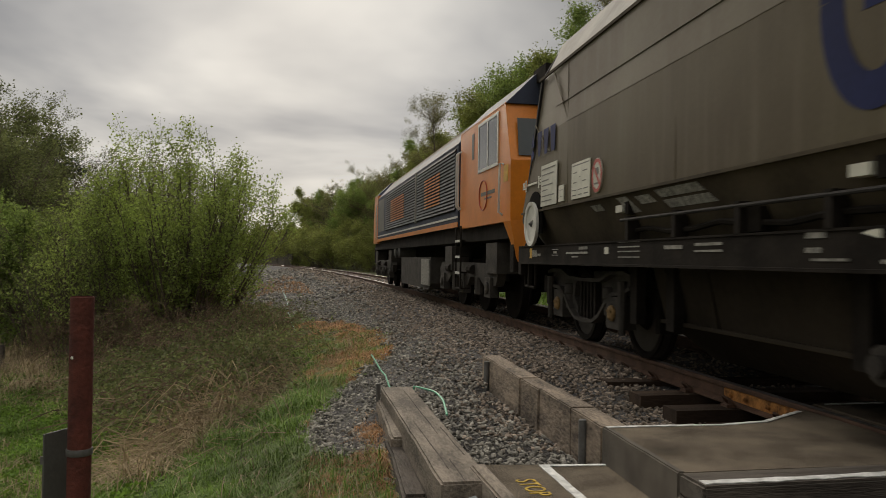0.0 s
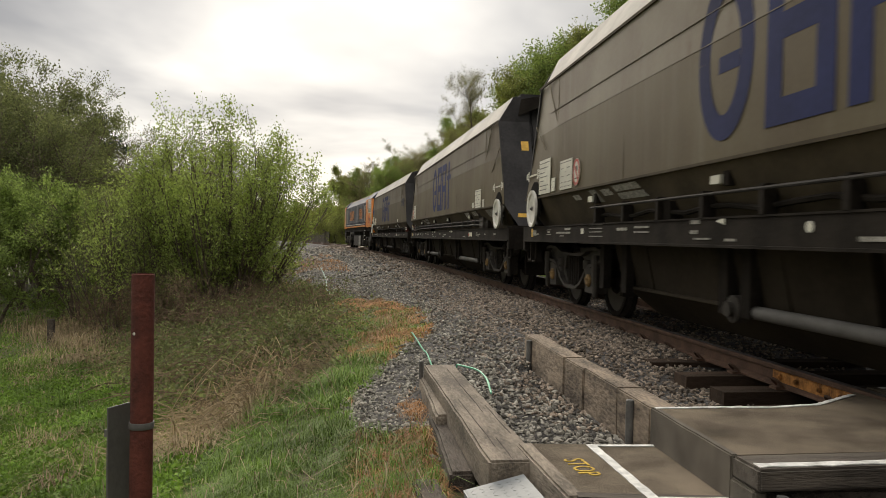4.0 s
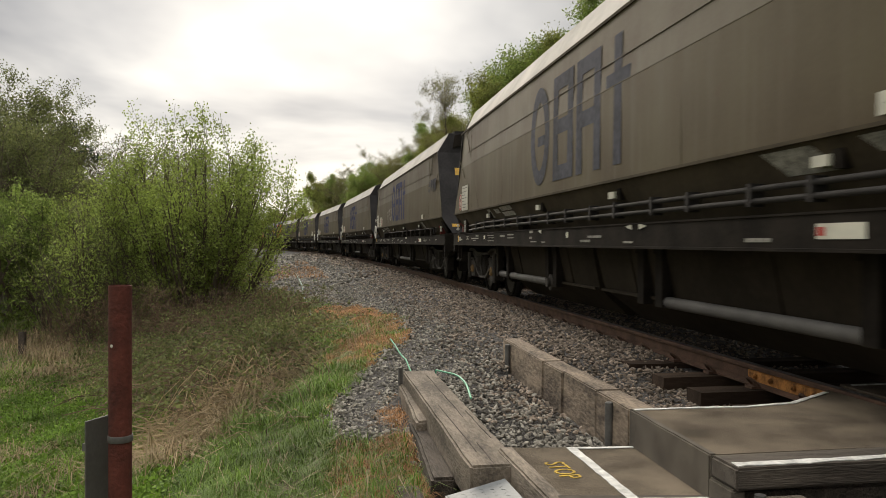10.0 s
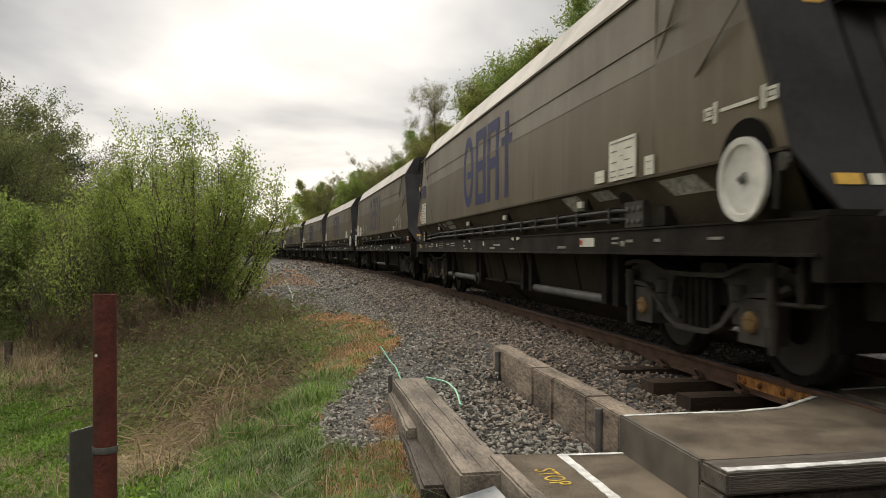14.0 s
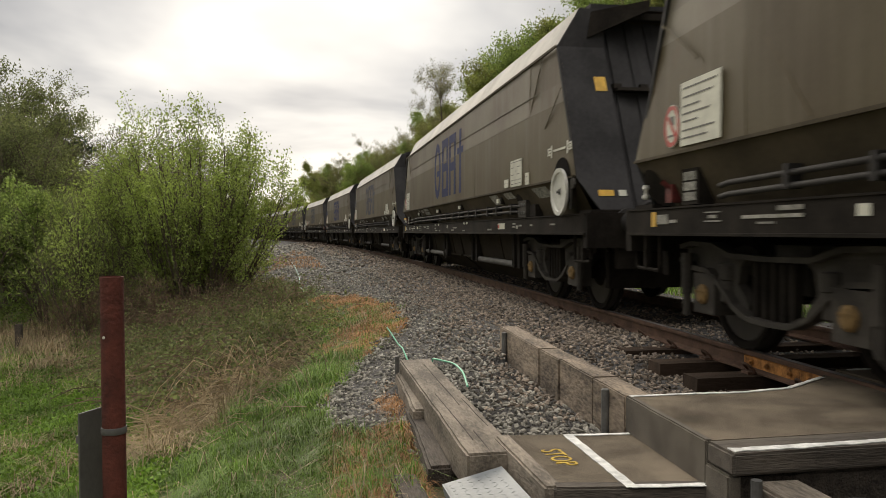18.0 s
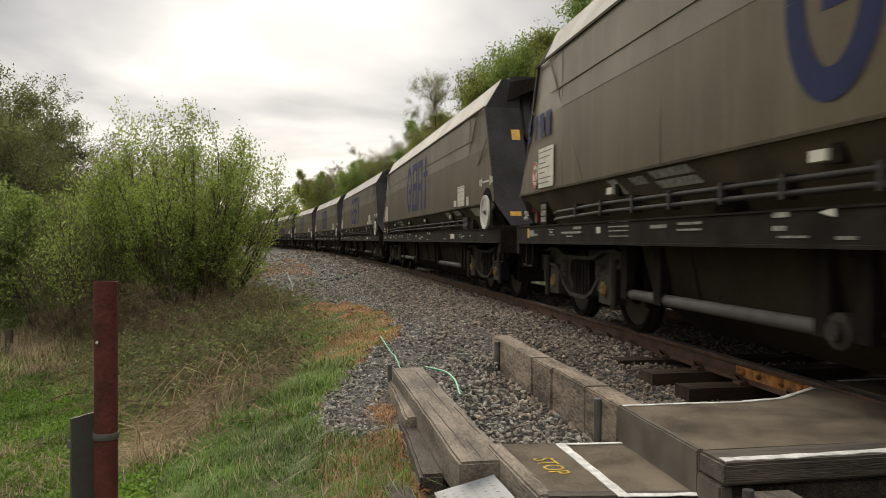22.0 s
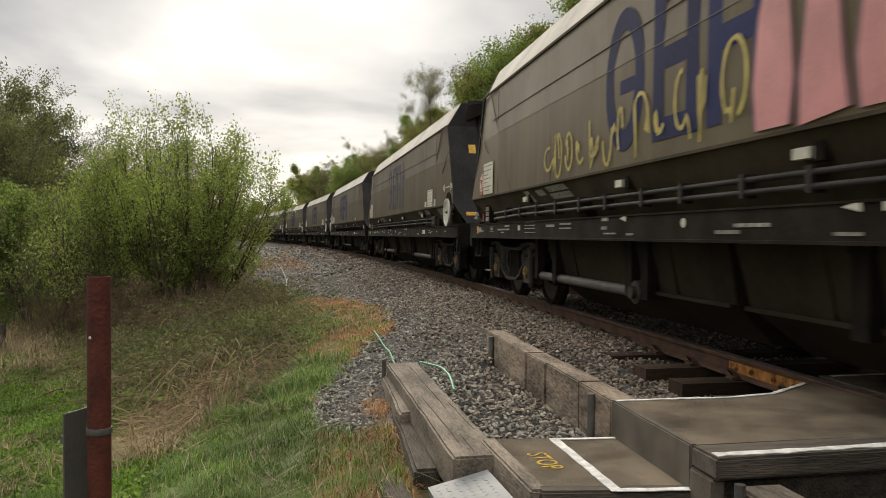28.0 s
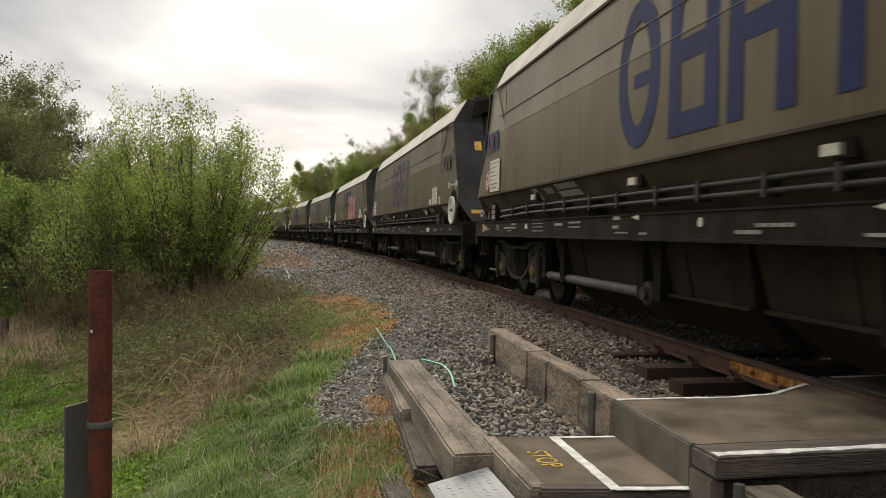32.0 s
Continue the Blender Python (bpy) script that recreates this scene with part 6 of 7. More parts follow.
    g.box(-1.36, -1.33, -6.78, -6.75, 0.42, 1.6).box(-1.36, -1.33, -6.35, -6.32, 0.42, 1.6)
    part("cab_steps", g, M_UNDER, loco, "black cab steps")
    for z in (0.70, 1.0, 1.30):
        part("step_edge", Geo().box(-1.366, -1.355, -6.75, -6.35, z, z + 0.045), M_HAND, loco, "white step edge")
    part("rear_valance", Geo().add([(-W, -10.0, 1.56), (-1.0, -10.1, 1.56), (-1.0, -10.1, 0.95), (-1.2, -10.0, 0.95), (-W, -9.6, 1.56)], [(0, 1, 2, 3), (0, 3, 4)]), M_ORANGE, loco, "orange corner below the cab")
    for s, end, reach in ((-1, 9.85, 0.42), (1, 9.4, 0.6)):
        part("buffer_beam", Geo().box(-1.25, 1.25, s * end - 0.1, s * end + 0.1, 0.8, 1.4), M_UNDER, loco)
        for x in (-0.87, 0.87):
            part("buffer", Geo().lathe((x, s * end, 1.06), (0, s, 0), [(0.15, 0), (0.13, reach - 0.2), (0.22, reach - 0.1), (0.22, reach - 0.04), (0.1, reach)], 16), M_UNDER, loco, "round black buffer", True)
    build_loco_bogie(loco, -6.55)
    build_loco_bogie(loco, 6.55)
    return loco


# ---- the train and its motion ----
# how far the first wagon's middle has come, in wagon lengths, by powers of the time
RUN = [0.11094147, 0.53235012, -0.0013491256, 0.00027694816, -1.1306349e-05, 1.2802503e-07]
DIM = {6, 7, 9, 15, 17}
PLAIN = {1, 3, 4, 5, 7, 14}
# play in the couplings
SLACK = {13: 0.14}


def run_at(t):
    """How far along the line the first wagon's middle stands at t seconds."""
    return PITCH * sum(c * t ** k for k, c in enumerate(RUN))


def build_train():
    train = [(build_loco(), -PITCH - 1.5)]
    made = {}
    for k in range(1, 19):
        kind = "plain" if k in PLAIN else "piped"
        if kind not in made:
            made[kind] = wagon = build_wagon(kind)
        else:
            wagon = copy_thing(made[kind], Matrix())
        train.append((wagon, (k - 1) * PITCH - SLACK.get(k, 0.0)))
    for k in range(1, 19):
        wagon = train[k][0]
        if k in DIM:
            for o in wagon.children:
                if o.name.startswith("logo_shape"):
                    o.material_slots[0].link = "OBJECT"
                    o.material_slots[0].material = M_BLUEDIM
        if k in (1, 4, 8, 9, 13, 14, 17, 18):
            small_mark(wagon, 6.95, 2.40, M_BLUEDIM if k in (4, 9, 17) else M_BLUE)
        if k in (1, 5, 17):
            small_mark(wagon, -6.6, 2.42, M_BLUEDIM)
        wagon["label"] = "dusty olive-brown coal hopper wagon " + ("with two long side pipes" if k not in PLAIN else "with brake wheel at leading end")
    scrawl(train[5][0], 3.4, 1.9, 1.75, 2.2, 3, 0.05, M_WHITESPRAY, 3, "pale sprayed scribble")
    scrawl(train[7][0], 4.75, 2.9, 1.68, 2.02, 11, 0.030, M_WHITESPRAY, 5, "pale sprayed scribble")
    tangle(train[7][0])
    scrawl(train[16][0], 3.75, -0.62, 1.64, 2.12, 12, 0.036, M_YELSPRAY, 7, "yellow sprayed scribble")
    pink_blocks(train[16][0])
    train[7][0]["label"] = "olive-brown bogie coal hopper wagon with pale sprayed scribbles"
    train[16][0]["label"] = "olive-brown bogie coal hopper wagon with yellow and pink graffiti"
    return train


def motions():
    times = [k * 0.5 for k in range(65)]
    for ob, back in TRAIN:
        walk(ob, [(t, on_line(run_at(t) - back)) for t in times])
        for w in [o for o in ob.children_recursive if o.name.startswith("wheelset")]:
            home = w.matrix_basis.translation.copy()
            rows = []
            for f in range(0, 961, 2):
                s = run_at(f / 30) - back
                if -14 < s < 62:
                    rows.append((f / 30, Matrix.Translation(home) @ Matrix.Rotation(-(s / home.z) % (2 * math.pi), 4, "X")))
            rows = [(0.0, rows[0][1])] * (rows[0][0] > 0) + rows + [(32.0, rows[-1][1])] * (rows[-1][0] < 32)
            walk(w, rows)


TRAIN = build_train()


# ---- plants ----
def leaf_mesh(name, spots, size, mat, parent, rng, label="", slim=0.5, droop=0.3):
    """Many small leaves, four-cornered and folded at random angles, at the given spots."""
    c = np.asarray(spots, float)
    n = len(c)
    d = rng.normal(size=(n, 3))
    d[:, 2] -= droop * rng.random(n)
    d /= np.linalg.norm(d, axis=1)[:, None]
    e = np.cross(d, rng.normal(size=(n, 3)))
    e /= np.linalg.norm(e, axis=1)[:, None] + 1e-9
    l = size * rng.uniform(0.6, 1.3, n)[:, None]
    a, b = c - d * l * 0.5, c + d * l * 0.5
    m1, m2 = c + e * l * slim * 0.5, c - e * l * slim * 0.5
    v = np.stack([a, m1, b, m2], 1).reshape(-1, 3)
    me = bpy.data.meshes.new(name)
    me.vertices.add(4 * n)
    me.vertices.foreach_set("co", v.ravel())
    me.loops.add(4 * n)
    me.loops.foreach_set("vertex_index", np.arange(4 * n))
    me.polygons.add(n)
    me.polygons.foreach_set("loop_start", np.arange(0, 4 * n, 4))
    me.update()
    me.materials.append(mat)
    ob = new(name, me)
    ob.parent = parent
    return tagged(ob, label)


def grow(rng, p, d, length, r, level, plan, wood, tips, low=0.3):
    """One branch with its side branches. plan: for each level (side branches, their share of length, angle, straying, pull upwards)."""
    kids, share, angle, stray, pull = plan[level]
    n = 5 if level < 2 else 4
    pts, rs = [p.copy()], [r]
    for k in range(n):
        d = (d + Vector(rng.normal(size=3)) * stray + Vector((0, 0, pull))).normalized()
        p = p + d * length / n
        pts.append(p.copy())
        rs.append(r * (1 - 0.78 * (k + 1) / n))
    wood.append((pts, rs, level))
    if level + 1 < len(plan):
        for k in range(kids):
            f = rng.uniform(0.25, 1.0) if level else rng.uniform(low, 1.0)
            i = min(n - 1, int(f * n))
            q = pts[i].lerp(pts[i + 1], f * n - i)
            around = d.orthogonal().normalized()
            around.rotate(Matrix.Rotation(rng.uniform(0, 6.283), 3, d))
            t = radians(angle) * rng.uniform(0.6, 1.3)
            dd = (pts[i + 1] - pts[i]).normalized() * math.cos(t) + around * math.sin(t)
            grow(rng, q, dd, length * share * rng.uniform(0.65, 1.2) * (1.15 - 0.45 * f), max(0.004, rs[i] * 0.6), level + 1, plan, wood, tips, low)
    if level >= len(plan) - 2:
        for i in range(1 if level == len(plan) - 1 else 3, n + 1):
            tips.append(pts[i])


def plant(name, label, category, seed, stems, plan, height, leaves, size, mat, bark, spread=0.3, clump=0.12, foot=0.3, radius=0.06, slim=0.5, group="", lean=(0, 0), low=0.3, dome=0.0):
    rng = np.random.default_rng(seed)
    tree = thing(name, label, category, group)
    wood, tips = [], []
    for k in range(stems):
        a = 6.283 * k / stems + rng.uniform(-0.4, 0.4)
        u = rng.uniform(0.1, 1.2)
        if dome:
            # an even fan: the stems are spread like seeds in a flower head
            a, u = 2.39996 * k, 1.2 * math.sqrt((k + 0.5) / stems)
        d = Vector((math.cos(a) * spread * u + lean[0], math.sin(a) * spread * u + lean[1], 1)).normalized()
        p = Vector((math.cos(a) * foot * rng.uniform(0, 1), math.sin(a) * foot * rng.uniform(0, 1), -0.15))
        grow(rng, p, d, height * rng.uniform(0.80, 1.0) * (1 - dome * u * u), radius * rng.uniform(0.6, 1.0), 0, plan, wood, tips, low)
    g = Geo()
    for pts, rs, level in wood:
        g.tube(pts, [max(0.0035, q) for q in rs], 6 if level == 0 else 4 if level == 1 else 3, caps=False)
    part("trunk", g, bark, tree)
    if leaves:
        t = np.array([p[:] for p in tips])
        pick = rng.integers(0, len(t), leaves)
        spots = t[pick] + rng.normal(size=(leaves, 3)) * clump
        spots[:, 2] = np.maximum(spots[:, 2], 0.05)
        leaf_mesh("crown", spots, size, mat, tree, rng, slim=slim)
    return tree


def place(tree, x, y, turn=0.0, scale=1.0, dz=0.0):
    tree.matrix_basis = Matrix.LocRotScale((x, y, ground_z(x, y) + dz), Euler((0, 0, radians(turn))), (scale, scale, scale))
    return tree


def repeat(tree, x, y, turn, scale, dz=0.0):
    made = copy_thing(tree, Matrix())
    made.matrix_basis = Matrix.LocRotScale((x, y, ground_z(x, y) + dz), Euler((0, 0, radians(turn))), (scale, scale, scale * (0.92 + 0.16 * ((x * 7.3 + y * 3.1) % 1))))
    return made


# plans: (side branches, share of length, angle, straying, pull upwards) for each level
WILLOW = [(12, 0.26, 26, 0.05, 0.045), (4, 0.5, 30, 0.10, 0.12), (0, 0, 0, 0.15, 0.10)]
SHRUB = [(8, 0.42, 34, 0.09, 0.05), (5, 0.5, 38, 0.14, 0.08), (0, 0, 0, 0.18, 0.08)]
THORN = [(9, 0.5, 55, 0.2, 0.02), (6, 0.5, 50, 0.25, 0.02), (0, 0, 0, 0.28, 0.02)]
BROAD = [(14, 0.40, 52, 0.05, 0.03), (7, 0.5, 45, 0.14, 0.05), (5, 0.5, 45, 0.2, 0.04), (0, 0, 0, 0.25, 0.0)]
BUSHY = [(18, 0.42, 50, 0.05, 0.03), (7, 0.5, 45, 0.14, 0.05), (4, 0.5, 45, 0.2, 0.04), (0, 0, 0, 0.25, 0.0)]
BIRCH = [(16, 0.34, 42, 0.04, 0.02), (6, 0.5, 40, 0.12, 0.02), (3, 0.5, 40, 0.2, -0.03), (0, 0, 0, 0.2, -0.06)]
YOUNG = [(28, 0.25, 50, 0.03, 0.04), (7, 0.5, 40, 0.12, 0.06), (5, 0.5, 40, 0.2, 0.03), (0, 0, 0, 0.2, 0.0)]
PINE = [(40, 0.34, 74, 0.02, 0.02), (7, 0.42, 45, 0.08, 0.03), (0, 0, 0, 0.15, 0.03)]


def build_left_bank():
    willow = plant("willow_bush", "tall many-stemmed willow bush in fresh green leaf", "bush", 11, 46, WILLOW, 5.2, 58000, 0.064, M_LEAF, M_BARK, lean=(0.03, 0), spread=0.50, clump=0.09, foot=0.6, radius=0.045, low=0.16, slim=0.6, dome=0.14)
    place(willow, -3.25, 19.0, 20, 1.0)
    skirt = plant("low_willow", "low leafy willow shoots at the foot of the bush", "bush", 12, 13, SHRUB, 3.2, 4500, 0.07, M_LEAF, M_BARK, spread=0.6, clump=0.06, foot=0.8, radius=0.022)
    place(skirt, -4.6, 19.2, 0, 0.85)
    for x, y, a, sc in ((-5.6, 19.2, 80, 1.0), (-3.6, 19.8, 40, 0.8), (-6.3, 20.2, 240, 1.0)):
        repeat(skirt, x, y, a, sc)
    brush = plant("dead_brush", "tangled brown leafless brush at the foot of the willow", "brush", 14, 22, THORN, 1.7, 1500, 0.05, M_LEAFDULL, M_TWIG, spread=1.1, clump=0.08, foot=0.7, radius=0.014)
    place(brush, -2.9, 18.4, 0, 0.8)
    for x, y, a, sc in ((-3.4, 18.2, 70, 1.0), (-2.9, 19.8, 150, 0.8), (-4.3, 18.3, 220, 0.95), (-2.9, 17.2, 300, 0.7), (-1.25, 15.6, 20, 0.32), (-5.4, 18.4, 110, 0.85), (-1.9, 16.2, 260, 0.42), (-0.95, 17.0, 70, 0.26)):
        repeat(brush, x, y, a, sc)
    thorn = plant("hawthorn_bush", "dense green hawthorn bush with dark stems", "bush", 13, 5, THORN, 4.2, 26000, 0.085, M_LEAFMID, M_BARK, spread=0.5, clump=0.08, foot=0.35, radius=0.085)
    place(thorn, -7.6, 21.6, 0, 0.86)
    repeat(thorn, -9.2, 20.2, 130, 0.85)
    repeat(thorn, -11.8, 22.0, 250, 0.92)
    repeat(thorn, -5.7, 21.6, 70, 0.92)
    repeat(thorn, -6.2, 24.0, 200, 0.9)
    repeat(thorn, -10.4, 25.0, 10, 0.95)
    repeat(willow, -8.2, 28.0, 140, 0.80)
    repeat(willow, -6.6, 33.0, 60, 0.85)
    scrub = plant("scrub_bush", "brown budding scrub with few leaves", "bush", 15, 18, SHRUB, 5.2, 7000, 0.08, M_BUD, M_PALEBARK, spread=0.4, clump=0.07, foot=0.8, radius=0.032)
    place(scrub, -9.9, 40.0, 0, 1.25)
    for x, y, a, sc in ((-8.4, 41.0, 90, 1.15), (-11.4, 37.0, 40, 1.2), (-9.0, 46.0, 200, 1.3), (-12.6, 30.0, 300, 1.1), (-7.4, 45.0, 20, 1.1), (-11.0, 33.0, 150, 1.05)):
        repeat(scrub, x, y, a, sc)
    pine = plant("pine_tree", "dark green pine standing behind the bushes", "tree", 16, 1, PINE, 9.6, 34000, 0.24, M_PINE, M_BARK, spread=0.02, clump=0.16, foot=0.0, radius=0.16, slim=0.22)
    place(pine, -13.2, 37.0, 0, 0.80)
    repeat(pine, -14.8, 38.5, 120, 0.84)
    repeat(pine, -13.4, 44.5, 60, 0.62)
    olive = plant("olive_leaved_tree", "dense twiggy tree in dull olive young leaf", "tree", 19, 3, BUSHY, 7.6, 30000, 0.095, M_LEAFDULL, M_BARK, spread=0.22, clump=0.12, foot=0.5, radius=0.10, low=0.12)
    place(olive, -11.2, 28.5, 0, 0.92)
    for x, y, a, sc in ((-13.4, 29.5, 100, 1.02), (-15.6, 30.5, 210, 1.1), (-12.6, 34.0, 300, 1.12), (-18.0, 33.0, 50, 1.2), (-14.6, 36.5, 160, 1.2)):
        repeat(olive, x, y, a, sc)
    birch = plant("birch_tree", "slender birch with thin early foliage", "tree", 17, 1, BIRCH, 10.5, 12000, 0.085, M_LEAFOLIVE, M_PALEBARK, spread=0.04, clump=0.09, foot=0.0, radius=0.13)
    place(birch, -17.0, 40.0, 0, 1.0)
    bare = plant("bare_birch", "bare birch with fine pale twigs", "tree", 18, 1, BIRCH, 11.0, 500, 0.07, M_BUD, M_PALEBARK, spread=0.05, clump=0.06, foot=0.0, radius=0.12)
    place(bare, -13.9, 38.0, 0, 0.74)
    repeat(birch, -19.2, 37.5, 180, 1.0)
    repeat(thorn, -16.5, 26.0, 30, 1.2)
    repeat(thorn, -20.5, 30.0, 160, 1.5)
    for k, (s, q, sc) in enumerate(((62, -9.5, 1.0), (78, -9, 1.15), (95, -8, 1.2), (115, -8, 1.3), (140, -8, 1.4), (170, -9, 1.5))):
        p = rail_point(s, q)
        repeat(thorn if k % 2 else willow, p.x, p.y, 50 * k, sc)
    stump = thing("fence_stump", "short dark weathered fence stump in the grass", "fence post")
    part("post", Geo().soft_box(-0.06, 0.06, -0.06, 0.06, -0.2, 0.55, 0.015, 0.01, 0), M_DARKTIMBER, stump)
    place(stump, -6.55, 17.2)
    return willow, thorn, birch, scrub


def build_right_bank(willow, thorn, birch, scrub):
    oak = plant("roadside_tree", "broad tree in young olive-green leaf above the line", "tree", 21, 1, BROAD, 11.5, 64000, 0.14, M_LEAFOLIVE, M_BARK, spread=0.05, clump=0.24, foot=0.0, radius=0.2, group="trees along the cutting")
    elm = plant("roadside_tree", "broad tree in fresh green leaf above the line", "tree", 22, 2, BROAD, 10.5, 64000, 0.14, M_LEAFMID, M_BARK, spread=0.12, clump=0.24, foot=0.3, radius=0.16, group="trees along the cutting")
    ash = plant("roadside_tree", "tree with sparse budding brown twigs above the line", "tree", 23, 3, BROAD, 11.5, 26000, 0.10, M_BUDGREEN, M_BARK, spread=0.14, clump=0.12, foot=0.4, radius=0.13, group="trees along the cutting")
    low = plant("bank_bush", "rounded olive-green bush on the cutting bank", "bush", 24, 7, THORN, 4.0, 20000, 0.11, M_LEAFOLIVE, M_BARK, spread=0.55, clump=0.14, foot=0.5, radius=0.06, group="bushes on the bank")
    kinds = [oak, elm, ash]
    rng = random.Random(8)
    used = set()
    k = 0
    for s0, s1, step, q0, q1, sc in ((26, 40, 3.2, 10.0, 13.5, 1.0), (40, 54, 2.2, 10.6, 13.4, 0.98), (41, 56, 2.4, 9.2, 10.6, 0.62), (61, 78, 2.7, 8.8, 12.0, 0.88), (78, 100, 2.9, 8.5, 12.5, 0.82), (100, 138, 3.6, 8.0, 12.0, 0.88), (138, 175, 5.0, 7.5, 11.0, 0.6), (30, 72, 6.0, 17, 22, 1.15)):
        s = s0
        while s < s1:
            p = rail_point(s, rng.uniform(q0, q1))
            kind = kinds[(k * 2 + k // 3) % 3] if s < 40 else rng.choice((oak, elm)) if s < 57 else rng.choice((oak, ash, elm, oak, ash))
            size = sc * rng.uniform(0.85, 1.12)
            if kind.name not in used:
                place(kind, p.x, p.y, rng.uniform(0, 360), size)
                used.add(kind.name)
            else:
                repeat(kind, p.x, p.y, rng.uniform(0, 360), size)
            s += step * rng.uniform(0.8, 1.2)
            k += 1
    repeat(oak, 11.4, 45.5, 30, 1.05)
    repeat(elm, 12.0, 43.5, 200, 1.05)
    repeat(elm, 11.9, 48.5, 80, 1.05)
    lone = plant("young_tree", "slender tree with thin brownish early foliage standing alone", "tree", 27, 1, YOUNG, 11.6, 17000, 0.085, M_BUDGREEN, M_BARK, spread=0.03, clump=0.17, foot=0.0, radius=0.13, low=0.35)
    place(lone, 8.4, 54.7, 40)
    first = True
    s = 24
    while s < 210:
        p = rail_point(s, rng.uniform(6.5, 9.0) if s < 80 else rng.uniform(5.2, 8.5))
        size = rng.uniform(0.8, 1.2) * (1.0 if s < 90 else 1.35)
        if first:
            place(low, p.x, p.y, 0, size)
            first = False
        else:
            repeat(low, p.x, p.y, rng.uniform(0, 360), size)
        s += 3.4 if s < 120 else 4.5
    for x, y, sc in ((-20, 150, 1.9), (-29, 165, 1.8), (-12, 160, 1.9), (-38, 175, 2.0), (-47, 180, 2.0), (-24, 185, 2.2)):
        repeat(low, x, y, x * 13, sc)
    # concrete fence beyond the bend
    fence = thing("concrete_fence", "grey concrete panel fence beside the far bend", "fence")
    panel = post = None
    for k in range(12):
        s = 120 + 3.0 * k
        p = rail_point(s, 4.6)
        m = Matrix.Translation((p.x, p.y, -0.5)) @ Matrix.Rotation(s / RADIUS, 4, "Z")
        if panel is None:
            panel = part("panel", Geo().soft_box(-0.06, 0.06, 0.1, 2.9, 0, 2.0 , 0.02), M_CONCRETE, fence)
            post = part("post", Geo().soft_box(-0.1, 0.1, -0.1, 0.1, 0, 2.15, 0.02), M_CONCRETE, fence)
            panel.matrix_basis = m
            post.matrix_basis = m
        else:
            again(panel, m)
            again(post, m)


def blades(name, spots, length, mat, rng, lean, width, label):
    """Grass: each blade bends once; lean: how far it hangs over, as a share of its length."""
    c = np.asarray(spots, float)
    n = len(c)
    a = rng.uniform(0, 2 * math.pi, n)
    out = np.stack([np.cos(a), np.sin(a), np.zeros(n)], 1)
    side = np.stack([-np.sin(a), np.cos(a), np.zeros(n)], 1)
    patch = np.array([noise.noise((q[0] * 2.3, q[1] * 2.3, 4)) for q in spots])
    l = (length * rng.uniform(0.5, 1.25, n) * np.maximum(0.35, 1 + 1.2 * patch))[:, None]
    h = lean * rng.uniform(0.2, 1.3, n)[:, None]
    w = width * rng.uniform(0.6, 1.2, n)[:, None]
    up = np.array([0, 0, 1.0])
    mid = c + l * (0.55 * up + 0.25 * h * out)
    tip = c + l * (up * np.maximum(0.08, 1 - 0.55 * h) + h * out)
    v = np.stack([c - side * w, c + side * w, mid + side * w * 0.75, mid - side * w * 0.75, tip], 1).reshape(-1, 3)
    k = np.arange(n)[:, None] * 5
    quads, tris = (k + [0, 1, 2, 3]), (k + [3, 2, 4])
    me = bpy.data.meshes.new(name)
    me.vertices.add(5 * n)
    me.vertices.foreach_set("co", v.ravel())
    me.loops.add(7 * n)
    me.loops.foreach_set("vertex_index", np.concatenate([quads, tris], 1).ravel())
    me.polygons.add(2 * n)
    me.polygons.foreach_set("loop_start", (np.arange(n)[:, None] * 7 + [0, 4]).ravel())
    me.update()
    me.materials.append(mat)
    return tagged(new(name, me), label, "grass", kind="stuff")


def near_run(x, y, a, b):
    """Distance of a place from the straight run between two places."""
    d = Vector(b) - Vector(a)
    f = max(0.0, min(1.0, (Vector((x, y)) - Vector(a)).dot(d) / d.length_squared))
    return (Vector((x, y)) - Vector(a) - d * f).length


def bramble_x(y):
    return -1.40 - 0.15 * (y - 9)


def bramble_width(y):
    return 0.45 + 0.12 * (y - 9)


